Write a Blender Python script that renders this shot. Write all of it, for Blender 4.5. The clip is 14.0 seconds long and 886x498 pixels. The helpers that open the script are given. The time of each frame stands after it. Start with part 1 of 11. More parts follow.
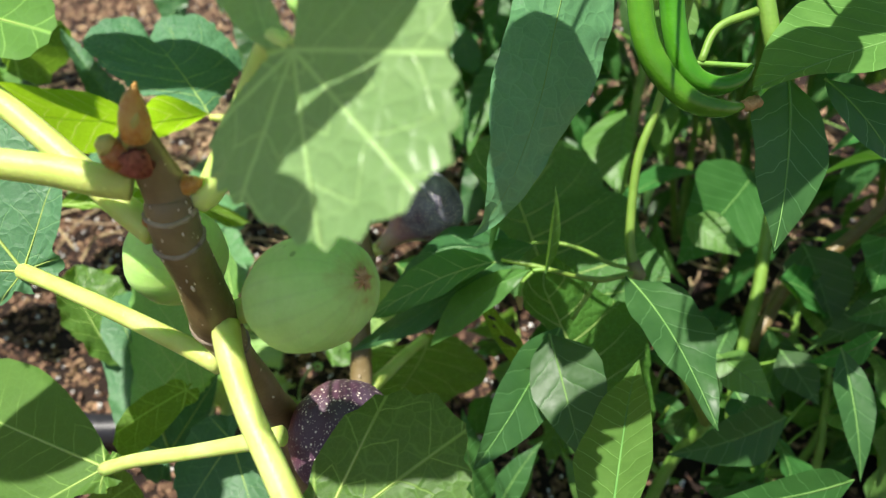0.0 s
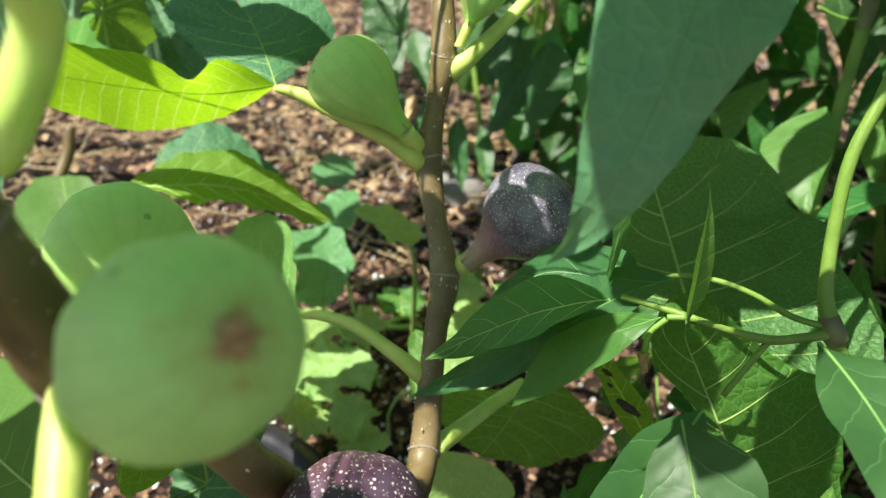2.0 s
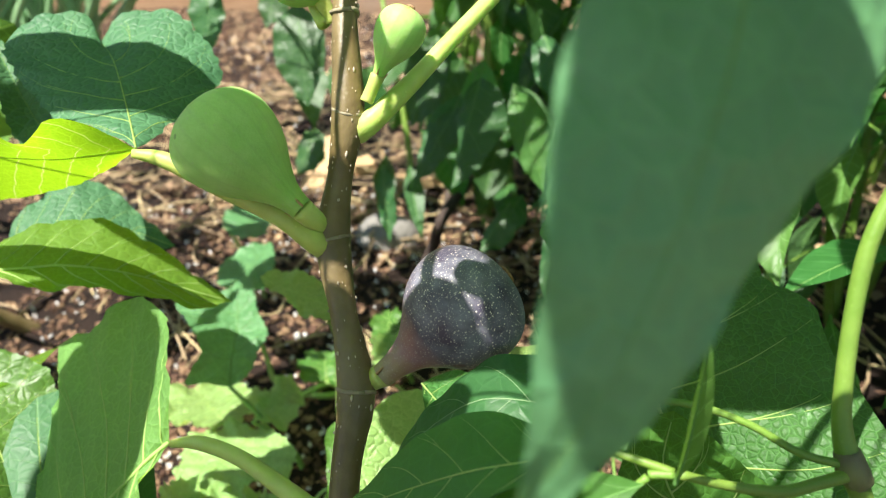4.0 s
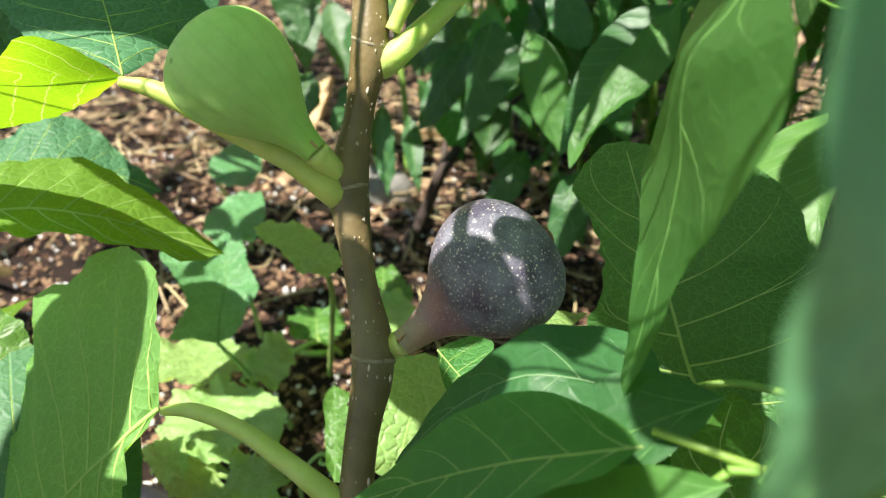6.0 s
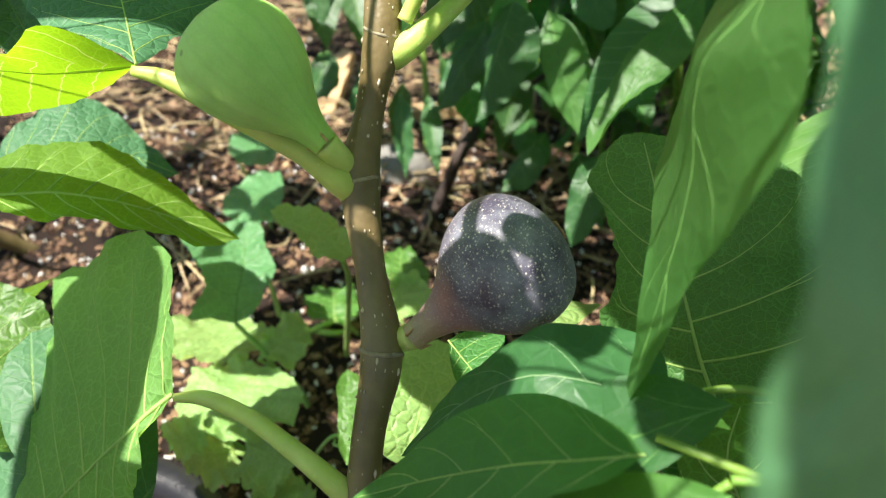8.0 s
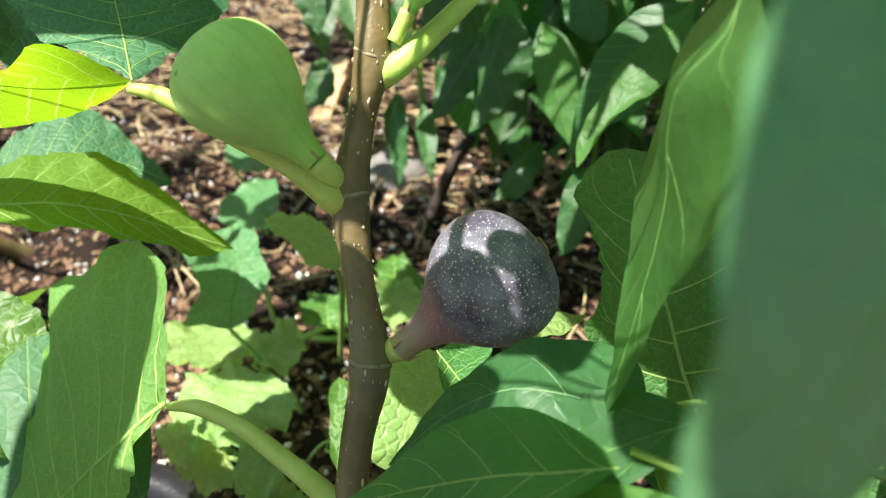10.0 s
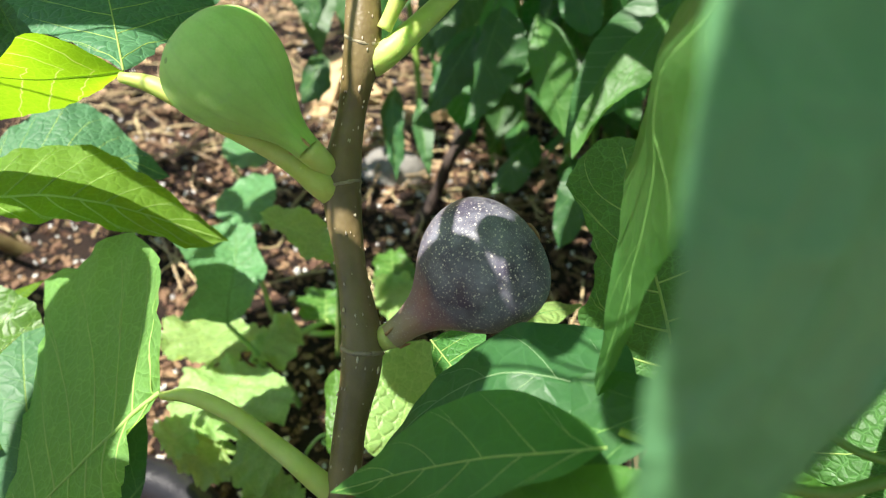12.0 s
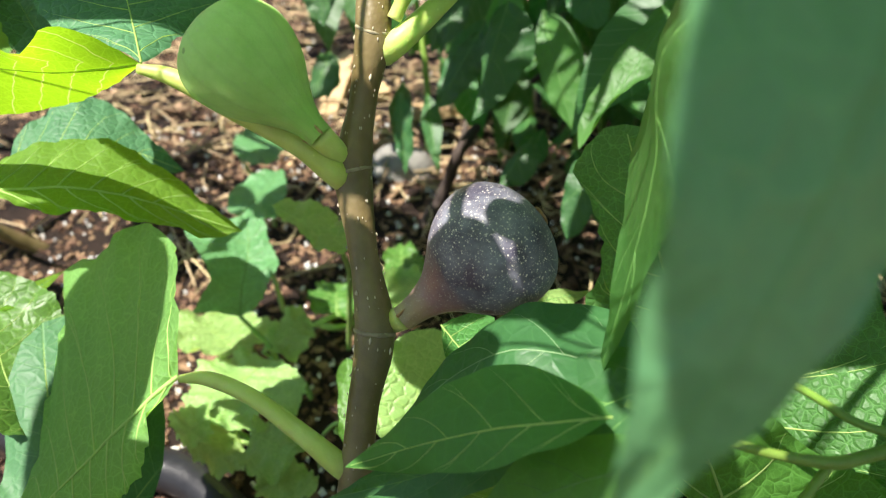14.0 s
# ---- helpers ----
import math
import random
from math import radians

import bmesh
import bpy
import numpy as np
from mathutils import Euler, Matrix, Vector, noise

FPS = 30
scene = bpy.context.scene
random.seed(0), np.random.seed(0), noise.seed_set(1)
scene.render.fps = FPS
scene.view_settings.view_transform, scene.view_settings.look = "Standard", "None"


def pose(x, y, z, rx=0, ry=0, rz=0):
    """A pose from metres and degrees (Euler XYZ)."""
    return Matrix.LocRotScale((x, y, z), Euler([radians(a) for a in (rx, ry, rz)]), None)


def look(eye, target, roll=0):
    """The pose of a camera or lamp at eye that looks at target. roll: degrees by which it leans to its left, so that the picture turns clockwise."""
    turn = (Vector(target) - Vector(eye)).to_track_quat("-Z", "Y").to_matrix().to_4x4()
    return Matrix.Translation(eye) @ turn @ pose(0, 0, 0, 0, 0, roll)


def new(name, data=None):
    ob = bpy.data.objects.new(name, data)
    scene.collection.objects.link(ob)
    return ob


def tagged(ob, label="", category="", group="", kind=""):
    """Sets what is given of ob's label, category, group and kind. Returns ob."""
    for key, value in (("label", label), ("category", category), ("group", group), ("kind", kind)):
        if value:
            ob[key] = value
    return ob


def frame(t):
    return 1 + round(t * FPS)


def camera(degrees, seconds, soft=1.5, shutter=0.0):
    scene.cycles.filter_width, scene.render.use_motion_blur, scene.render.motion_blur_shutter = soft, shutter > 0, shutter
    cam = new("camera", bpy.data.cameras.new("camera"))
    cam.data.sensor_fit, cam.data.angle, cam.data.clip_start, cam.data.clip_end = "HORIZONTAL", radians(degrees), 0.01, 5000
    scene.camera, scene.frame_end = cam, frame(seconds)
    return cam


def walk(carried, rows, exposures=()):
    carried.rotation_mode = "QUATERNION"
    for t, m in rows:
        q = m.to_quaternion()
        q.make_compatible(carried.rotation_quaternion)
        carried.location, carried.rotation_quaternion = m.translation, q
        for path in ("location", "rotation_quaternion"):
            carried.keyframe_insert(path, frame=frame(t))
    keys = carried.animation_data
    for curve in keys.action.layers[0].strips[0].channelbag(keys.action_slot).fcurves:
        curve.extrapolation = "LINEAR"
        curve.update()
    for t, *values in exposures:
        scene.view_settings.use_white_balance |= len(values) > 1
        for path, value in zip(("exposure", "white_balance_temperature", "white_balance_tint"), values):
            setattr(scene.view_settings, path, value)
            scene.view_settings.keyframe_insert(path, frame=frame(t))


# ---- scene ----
cam = camera(66.00, 14.0, soft=1.15)
# seconds, eye, yaw, pitch, roll
ROWS = [
    (0, 0.0291, 0.0668, 0.5003, 4.03, -28.74, 1.17),
    (0.5, 0.0446, 0.0953, 0.4882, 8.94, -29.04, 1.05),
    (1, 0.0444, 0.1249, 0.4700, 13.34, -28.97, 0.48),
    (1.5, 0.0449, 0.1445, 0.4622, 16.82, -28.59, -0.29),
    (2, 0.0450, 0.1642, 0.4537, 18.68, -27.82, -1.18),
    (2.5, 0.0452, 0.1824, 0.4490, 18.59, -26.84, -1.90),
    (3, 0.0490, 0.1955, 0.4616, 16.91, -26.12, -1.95),
    (3.2, 0.0483, 0.2057, 0.4601, 16.02, -25.72, -1.95),
    (5.3, 0.0079, 0.2592, 0.4345, 9.80, -27.57, 2.18),
    (5.5, 0.0084, 0.2591, 0.4335, 10.02, -28.20, 2.18),
    (6, 0.0100, 0.2614, 0.4354, 10.98, -29.63, 2.31),
    (6.5, 0.0126, 0.2615, 0.4356, 11.94, -30.52, 2.32),
    (7, 0.0128, 0.2650, 0.4402, 12.54, -31.44, 2.14),
    (7.5, 0.0123, 0.2669, 0.4401, 12.96, -31.83, 1.98),
    (10, 0.0167, 0.2643, 0.4474, 12.76, -31.54, 2.56),
    (10.5, 0.0154, 0.2649, 0.4483, 12.68, -31.55, 2.52),
    (11, 0.0180, 0.2648, 0.4474, 12.71, -31.54, 2.42),
    (11.5, 0.0188, 0.2624, 0.4446, 12.76, -31.54, 2.24),
    (12, 0.0205, 0.2628, 0.4442, 12.83, -31.66, 2.17),
    (12.5, 0.0197, 0.2634, 0.4434, 12.85, -31.81, 2.03),
    (13, 0.0215, 0.2618, 0.4407, 13.09, -31.77, 1.89),
    (13.5, 0.0205, 0.2605, 0.4427, 13.36, -31.85, 1.60),
    (14, 0.0221, 0.2548, 0.4427, 13.67, -31.71, 1.38),
]
walk(cam, [(t, pose(x, y, z, 90 + pitch, 0, yaw) @ pose(0, 0, 0, 0, 0, roll)) for t, x, y, z, yaw, pitch, roll in ROWS],
     exposures=((0.0, 0.85), (2.0, 1.02), (3.0, 1.12), (5.5, 1.22), (14.0, 1.22)))
# ---- end of walk ----
cam.data.dof.use_dof = True
cam.data.dof.focus_distance = 0.25
cam.data.dof.aperture_fstop = 11.0

# ---- daylight ----
SUN_DIR = Vector((-0.28, -0.34, 0.90)).normalized()
world = bpy.data.worlds.new("sky")
scene.world = world
world.use_nodes = True
sky = world.node_tree.nodes.new("ShaderNodeTexSky")
sky.sky_type = "NISHITA"
sky.sun_disc = False
sky.sun_elevation = math.asin(SUN_DIR.z)
sky.sun_rotation = math.atan2(SUN_DIR.x, SUN_DIR.y)
world.node_tree.links.new(sky.outputs[0], world.node_tree.nodes["Background"].inputs[0])
world.node_tree.nodes["Background"].inputs[1].default_value = 0.060
sun = new("sun", bpy.data.lights.new("sun", "SUN"))
sun.data.energy, sun.data.angle, sun.data.color = 5.0, radians(0.53), (1.0, 0.95, 0.86)
sun.matrix_world = look(SUN_DIR * 5, (0, 0, 0))


# ---- materials ----
class Nodes:
    """A short way to write node materials."""

    def __init__(self, name):
        self.mat = bpy.data.materials.new(name)
        self.mat.use_nodes = True
        self.tree = self.mat.node_tree
        self.tree.nodes.clear()
        self.out = self.add("ShaderNodeOutputMaterial")

    def add(self, kind):
        return self.tree.nodes.new(kind)

    def link(self, a, b):
        self.tree.links.new(a, b)

    def put(self, socket, value):
        if isinstance(value, bpy.types.NodeSocket):
            self.link(value, socket)
        else:
            socket.default_value = value

    def coords(self, kind="Object"):
        return self.add("ShaderNodeTexCoord").outputs[kind]

    def noise(self, vec, scale, detail=4.0, rough=0.55):
        n = self.add("ShaderNodeTexNoise")
        self.put(n.inputs["Vector"], vec)
        n.inputs["Scale"].default_value, n.inputs["Detail"].default_value, n.inputs["Roughness"].default_value = scale, detail, rough
        return n.outputs["Fac"]

    def voronoi(self, vec, scale, feature="F1", rand=1.0):
        n = self.add("ShaderNodeTexVoronoi")
        n.feature = feature
        self.put(n.inputs["Vector"], vec)
        n.inputs["Scale"].default_value, n.inputs["Randomness"].default_value = scale, rand
        return n.outputs["Distance"]

    def ramp(self, fac, stops):
        n = self.add("ShaderNodeValToRGB")
        while len(n.color_ramp.elements) < len(stops):
            n.color_ramp.elements.new(0.5)
        for e, (pos, col) in zip(n.color_ramp.elements, stops):
            e.position = pos
            e.color = (*col, 1) if len(col) == 3 else col
        self.put(n.inputs[0], fac)
        return n.outputs[0]

    def span(self, fac, a, b, lo=0.0, hi=1.0):
        n = self.add("ShaderNodeMapRange")
        self.put(n.inputs[0], fac)
        for k, v in zip((1, 2, 3, 4), (a, b, lo, hi)):
            n.inputs[k].default_value = v
        return n.outputs[0]

    def math(self, op, a, b=0.0):
        n = self.add("ShaderNodeMath")
        n.operation = op
        self.put(n.inputs[0], a)
        self.put(n.inputs[1], b)
        return n.outputs[0]

    def mix(self, fac, a, b, blend="MIX"):
        n = self.add("ShaderNodeMix")
        n.data_type, n.blend_type = "RGBA", blend
        self.put(n.inputs[0], fac)
        for socket, v in ((n.inputs[6], a), (n.inputs[7], b)):
            self.put(socket, (*v, 1) if isinstance(v, tuple) and len(v) == 3 else v)
        return n.outputs[2]

    def bump(self, height, strength, distance):
        n = self.add("ShaderNodeBump")
        n.inputs["Strength"].default_value, n.inputs["Distance"].default_value = strength, distance
        self.put(n.inputs["Height"], height)
        return n.outputs[0]

    def random(self):
        return self.add("ShaderNodeObjectInfo").outputs["Random"]

    def island(self):
        return self.add("ShaderNodeNewGeometry").outputs["Random Per Island"]

    def vary(self, color, fac, hue=0.02, value=0.25):
        n = self.add("ShaderNodeHueSaturation")
        self.put(n.inputs["Color"], color)
        self.put(n.inputs["Hue"], self.span(fac, 0, 1, 0.5 - hue, 0.5 + hue))
        self.put(n.inputs["Value"], self.span(fac, 0, 1, 1 - value, 1 + value))
        return n.outputs[0]

    def surface(self, color, rough, normal=None, spec=0.5, metal=0.0, sub=0.0):
        p = self.add("ShaderNodeBsdfPrincipled")
        self.put(p.inputs["Base Color"], (*color, 1) if isinstance(color, tuple) else color)
        self.put(p.inputs["Roughness"], rough)
        p.inputs["Specular IOR Level"].default_value, p.inputs["Metallic"].default_value = spec, metal
        if sub:
            p.inputs["Subsurface Weight"].default_value = sub
            p.inputs["Subsurface Radius"].default_value = (0.006, 0.009, 0.003)
            p.inputs["Subsurface Scale"].default_value = 1.0
        if normal is not None:
            self.link(normal, p.inputs["Normal"])
        return p.outputs[0]

    def done(self, shader):
        self.link(shader, self.out.inputs[0])
        return self.mat


def leaf_material(name, dark, light, through_color, cell=2.2, rough=0.42, spec=0.45, thin=0.38, relief=0.0006, net=0.5, side=0.0, palm=0.0, rows=1.2):
    """A leaf blade: blotches, fine net of veins, gloss, and light that shines through. The UV is in centimetres on the flat blade."""
    n = Nodes(name)
    uv = n.coords("UV")
    blotch = n.noise(uv, 0.55, 5.0, 0.6)
    warp = n.add("ShaderNodeVectorMath")
    warp.operation = "MULTIPLY_ADD"
    wobble = n.add("ShaderNodeTexNoise")
    n.put(wobble.inputs["Vector"], uv)
    wobble.inputs["Scale"].default_value = 1.3
    n.link(wobble.outputs["Color"], warp.inputs[0])
    warp.inputs[1].default_value = (0.35, 0.35, 0.35)
    n.link(uv, warp.inputs[2])
    edge = n.voronoi(warp.outputs[0], cell, "DISTANCE_TO_EDGE")
    fine = n.voronoi(warp.outputs[0], cell * 3.1, "DISTANCE_TO_EDGE")
    veins = n.math("MAXIMUM", n.span(edge, 0.0, 0.06, 1, 0), n.math("MULTIPLY", n.span(fine, 0.0, 0.10, 1, 0), 0.5))
    speck = n.span(n.voronoi(uv, 2.4), 0.02, 0.05, 1, 0)
    col = n.mix(n.span(blotch, 0.3, 0.7), dark, light)
    col = n.mix(n.math("MULTIPLY", veins, 0.30 * net), col, tuple(min(1, c * 2.0 + 0.03) for c in light))
    col = n.mix(n.math("MULTIPLY", speck, n.span(n.noise(uv, 0.9), 0.58, 0.66, 0, 0.6)), col, (0.45, 0.5, 0.35))
    height = n.math("ADD", n.math("MULTIPLY", n.span(edge, 0, 0.22), 1.0), n.math("MULTIPLY", n.noise(uv, 9.0, 3.0), 0.35))
    if side:
        flat = n.add("ShaderNodeSeparateXYZ")
        n.link(warp.outputs[0], flat.inputs[0])
        across = n.math("ABSOLUTE", n.math("SUBTRACT", flat.outputs[0], 0.17))
        rank = n.math("FRACT", n.math("DIVIDE", n.math("SUBTRACT", flat.outputs[1], n.math("MULTIPLY", n.math("POWER", across, 0.85), 0.95)), side))
        band = n.math("MULTIPLY", n.math("ABSOLUTE", n.math("SUBTRACT", rank, 0.5)), 2.0)
        col = n.mix(n.span(band, 0.95, 1.0, 0, 0.5), col, tuple(min(1, c * 2.2 + 0.03) for c in light))
        height = n.math("ADD", n.math("MULTIPLY", height, 0.22), n.math("MULTIPLY", n.math("SUBTRACT", 1.0, n.math("POWER", band, 4.0)), 0.55))
    main = None
    lines = n.span(band, 0.93, 0.99) if side else None
    if palm:
        layer = n.add("ShaderNodeUVMap")
        layer.uv_map = "veins"
        pair = n.add("ShaderNodeSeparateXYZ")
        n.link(layer.outputs[0], pair.inputs[0])
        off, far = pair.outputs[0], pair.outputs[1]
        rib = n.span(off, 0.025, 0.075, 1, 0)
        row = n.math("FRACT", n.math("DIVIDE", n.math("SUBTRACT", n.math("ADD", far, n.math("MULTIPLY", wobble.outputs["Fac"], 0.28)), n.math("MULTIPLY", n.math("POWER", off, 0.85), 0.75)), rows))
        branch = n.math("MULTIPLY", n.span(n.math("ABSOLUTE", n.math("SUBTRACT", row, 0.5)), 0.012, 0.036, 0.75, 0), n.span(off, 0.4 * rows, 1.5 * rows, 1.0, 0.12))
        main = n.math("MAXIMUM", rib, branch)
        col = n.mix(n.math("MULTIPLY", main, palm), col, tuple(min(1, c * 1.7 + 0.13 * k) for c, k in zip(light, (1.0, 1.15, 0.35))))
        height = n.math("ADD", height, n.math("MULTIPLY", main, 0.9))
    rnd = n.random()
    col = n.vary(col, rnd, 0.012, 0.16)
    thr = n.vary(n.mix(n.math("MULTIPLY", veins, 0.5 * net), through_color, tuple(min(1, c * 1.5 + 0.02) for c in through_color)), rnd, 0.012, 0.12)
    if side:
        thr = n.mix(lines, thr, tuple(min(1, c * 1.4 + 0.25) for c in through_color))
    if main is not None:
        thr = n.mix(n.math("MULTIPLY", main, palm), thr, tuple(min(1, c * 1.4 + 0.10 * k) for c, k in zip(through_color, (1.3, 1.0, 0.5))))
    normal = n.bump(height, 0.55, relief)
    skin = n.surface(col, n.span(blotch, 0.3, 0.7, rough - 0.06, rough + 0.08), normal, spec)
    glow = n.add("ShaderNodeBsdfTranslucent")
    n.link(thr, glow.inputs["Color"])
    both = n.add("ShaderNodeMixShader")
    both.inputs[0].default_value = thin
    n.link(skin, both.inputs[1])
    n.link(glow.outputs[0], both.inputs[2])
    return n.done(both.outputs[0])


def stalk_material(name, a, b, rough=0.45, streak=0.2, sub=0.15):
    n = Nodes(name)
    at = n.coords()
    patch = n.noise(at, 60, 4)
    fine = n.noise(at, 700, 3)
    col = n.mix(n.span(patch, 0.35, 0.65), a, b)
    col = n.mix(n.math("MULTIPLY", n.span(n.voronoi(at, 260), 0.10, 0.16, 1, 0), streak), col, tuple(min(1, c * 1.6 + 0.05) for c in b))
    col = n.vary(col, n.random(), 0.012, 0.10)
    return n.done(n.surface(col, rough, n.bump(fine, 0.35, 0.0006), 0.4, sub=sub))


def bark_material():
    n = Nodes("fig_bark")
    at = n.coords()
    patch = n.noise(at, 45, 5)
    col = n.ramp(patch, [(0.30, (0.110, 0.078, 0.030)), (0.52, (0.178, 0.130, 0.055)), (0.72, (0.250, 0.190, 0.090))])
    fleck = n.span(n.voronoi(at, 230), 0.05, 0.09, 1, 0)
    col = n.mix(n.math("MULTIPLY", fleck, 0.8), col, (0.62, 0.52, 0.38))
    col = n.mix(n.span(n.noise(at, 16, 3), 0.55, 0.72, 0, 0.45), col, (0.135, 0.112, 0.078))
    height = n.math("ADD", n.noise(at, 420, 4), n.math("MULTIPLY", fleck, 0.8))
    return n.done(n.surface(col, n.span(patch, 0.3, 0.7, 0.32, 0.5), n.bump(height, 0.5, 0.0006), 0.5))


def ripe_fig_material(name, neck, body, bloom, speck_size=400):
    """Dark skin with pale flecks and a waxy bloom; the neck end is redder (the UV runs along the fruit)."""
    n = Nodes(name)
    at = n.coords()
    uv = n.add("ShaderNodeSeparateXYZ")
    n.link(n.coords("UV"), uv.inputs[0])
    along = n.math("ADD", uv.outputs[1], n.span(n.noise(at, 60, 4), 0.2, 0.8, -0.13, 0.13))
    col = n.ramp(along, [(0.05, neck[0]), (0.24, neck[1]), (0.42, body[0]), (0.8, body[1])])
    waxy = n.span(n.noise(at, 75, 6, 0.65), 0.38, 0.66)
    col = n.mix(n.math("MULTIPLY", waxy, n.span(along, 0.2, 0.5, 0.25, 0.72)), col, bloom)
    dots = n.math("MULTIPLY", n.span(n.voronoi(at, speck_size), 0.15, 0.25, 1, 0), n.span(n.noise(at, 40, 2), 0.35, 0.62, 0.5, 1))
    dots = n.math("MAXIMUM", dots, n.math("MULTIPLY", n.span(n.voronoi(at, speck_size * 2.1), 0.14, 0.22, 1, 0), 0.6))
    col = n.mix(n.math("MULTIPLY", dots, n.span(along, 0.2, 0.5, 0.15, 1.0)), col, (0.86, 0.78, 0.66))
    scuff = n.span(n.noise(at, 120, 2, 0.3), 0.70, 0.74)
    col = n.mix(n.math("MULTIPLY", scuff, 0.6), col, (0.09, 0.02, 0.03))
    height = n.math("ADD", n.noise(at, 520, 4), n.math("MULTIPLY", dots, 0.6))
    return n.done(n.surface(col, n.span(waxy, 0, 1, 0.36, 0.55), n.bump(height, 0.35, 0.0006), 0.5))


def green_fig_material():
    n = Nodes("green_fig_skin")
    at = n.coords()
    uv = n.add("ShaderNodeSeparateXYZ")
    n.link(n.coords("UV"), uv.inputs[0])
    patch = n.noise(at, 110, 6, 0.7)
    col = n.mix(n.span(patch, 0.3, 0.7), (0.360, 0.610, 0.170), (0.450, 0.700, 0.230))
    col = n.mix(n.span(uv.outputs[1], 0.02, 0.45, 0.75, 0), col, (0.31, 0.53, 0.10))
    ribs = n.math("SINE", n.math("MULTIPLY", uv.outputs[0], 113.0))
    col = n.mix(n.span(ribs, 0.6, 1, 0, 0.14), col, (0.27, 0.42, 0.16))
    dots = n.span(n.voronoi(at, 230), 0.07, 0.14, 1, 0)
    col = n.mix(n.math("MULTIPLY", dots, 0.28), col, (0.42, 0.52, 0.28))
    ring = n.math("ADD", uv.outputs[1], n.span(n.noise(at, 260, 3), 0.25, 0.75, -0.035, 0.035))
    col = n.mix(n.span(ring, 0.92, 0.985, 0, 0.5), col, (0.34, 0.36, 0.09))
    col = n.mix(n.span(ring, 0.975, 1.01, 0, 0.65), col, (0.36, 0.19, 0.07))
    flaw = n.span(n.voronoi(at, 60), 0.05, 0.07, 1, 0)
    col = n.mix(n.math("MULTIPLY", flaw, 0.5), col, (0.07, 0.12, 0.03))
    height = n.math("ADD", n.noise(at, 800, 3), n.math("MULTIPLY", ribs, 0.12))
    return n.done(n.surface(col, 0.55, n.bump(height, 0.3, 0.0005), 0.3, sub=0.55))


def plain_material(name, a, b, scale, rough=0.7, relief=0.001, spec=0.3, fine=6.0, island=False, vary=0.2):
    n = Nodes(name)
    at = n.coords()
    fac = n.noise(at, scale, 6, 0.6)
    col = n.vary(n.mix(n.span(fac, 0.3, 0.7), a, b), n.island() if island else n.random(), 0.015, vary)
    return n.done(n.surface(col, n.span(fac, 0.3, 0.7, rough - 0.08, min(1, rough + 0.08)), n.bump(n.noise(at, scale * fine, 5), 0.6, relief), spec))


def wood_material(name, a, b):
    n = Nodes(name)
    at = n.coords()
    stretch = n.add("ShaderNodeMapping")
    n.link(at, stretch.inputs[0])
    stretch.inputs["Scale"].default_value = (1.2, 22, 22)
    grain = n.noise(stretch.outputs[0], 4.0, 8, 0.62)
    col = n.mix(n.span(grain, 0.32, 0.68), a, b)
    col = n.mix(n.span(n.noise(at, 3.0, 4), 0.5, 0.75, 0, 0.5), col, (0.30, 0.27, 0.24))
    return n.done(n.surface(col, 0.75, n.bump(grain, 0.5, 0.003), 0.25))


FIG_TOP = leaf_material("fig_leaf_top", (0.060, 0.158, 0.027), (0.086, 0.204, 0.036), (0.26, 0.50, 0.035), 1.5, 0.47, 0.32, 0.36, relief=0.0004, net=0.9, palm=0.8)
# Pale leaf underside, its tone also brightened for light coming through.
FIG_UNDER = leaf_material("fig_leaf_underside", (0.105, 0.225, 0.032), (0.140, 0.275, 0.042), (0.36, 0.62, 0.03), 1.6, 0.60, 0.25, 0.55, net=1.0, palm=0.9)
# Cooler copy of the fig leaf: shade is put into its colour.
FIG_SHADE = leaf_material("fig_leaf_shade_tone", (0.058, 0.155, 0.075), (0.080, 0.200, 0.090), (0.16, 0.36, 0.06), 1.5, 0.50, 0.30, 0.14, relief=0.0004, palm=0.35)
FIG_DULL = leaf_material("fig_leaf_downy", (0.088, 0.212, 0.040), (0.115, 0.264, 0.052), (0.30, 0.52, 0.05), 1.8, 0.58, 0.22, 0.44, relief=0.00016, net=0.3, palm=0.7)
# Paler fig copy: full sun is put into the leaf colour.
FIG_SUNLIT_TONE = leaf_material("fig_leaf_sunlit_tone", (0.185, 0.325, 0.120), (0.245, 0.395, 0.155), (0.46, 0.68, 0.18), 1.8, 0.34, 0.6, 0.46, relief=0.0004, net=0.5, palm=0.6)
FIG_VEIN = stalk_material("fig_vein", (0.27, 0.40, 0.085), (0.35, 0.47, 0.12), 0.5, 0.0, 0.0)
FIG_STALK = stalk_material("fig_petiole", (0.46, 0.57, 0.13), (0.56, 0.66, 0.20), 0.45, 0.2, 0.4)
PEPPER_LEAF = leaf_material("pepper_leaf", (0.038, 0.138, 0.030), (0.056, 0.182, 0.042), (0.14, 0.46, 0.04), 1.25, 0.48, 0.28, 0.36, relief=0.00045, net=0.18, side=1.1)
# Darker pepper copy; its tone stands in for shade on many leaves.
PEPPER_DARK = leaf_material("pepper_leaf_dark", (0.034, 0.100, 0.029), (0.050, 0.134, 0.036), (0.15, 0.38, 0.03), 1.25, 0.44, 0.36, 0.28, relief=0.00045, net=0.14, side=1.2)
# Lighter pepper copy; its tone stands in for sun on many leaves.
PEPPER_LIGHT = leaf_material("pepper_leaf_light", (0.085, 0.210, 0.044), (0.120, 0.265, 0.056), (0.26, 0.55, 0.05), 1.4, 0.44, 0.42, 0.36, relief=0.0004, net=0.25, side=0.9)
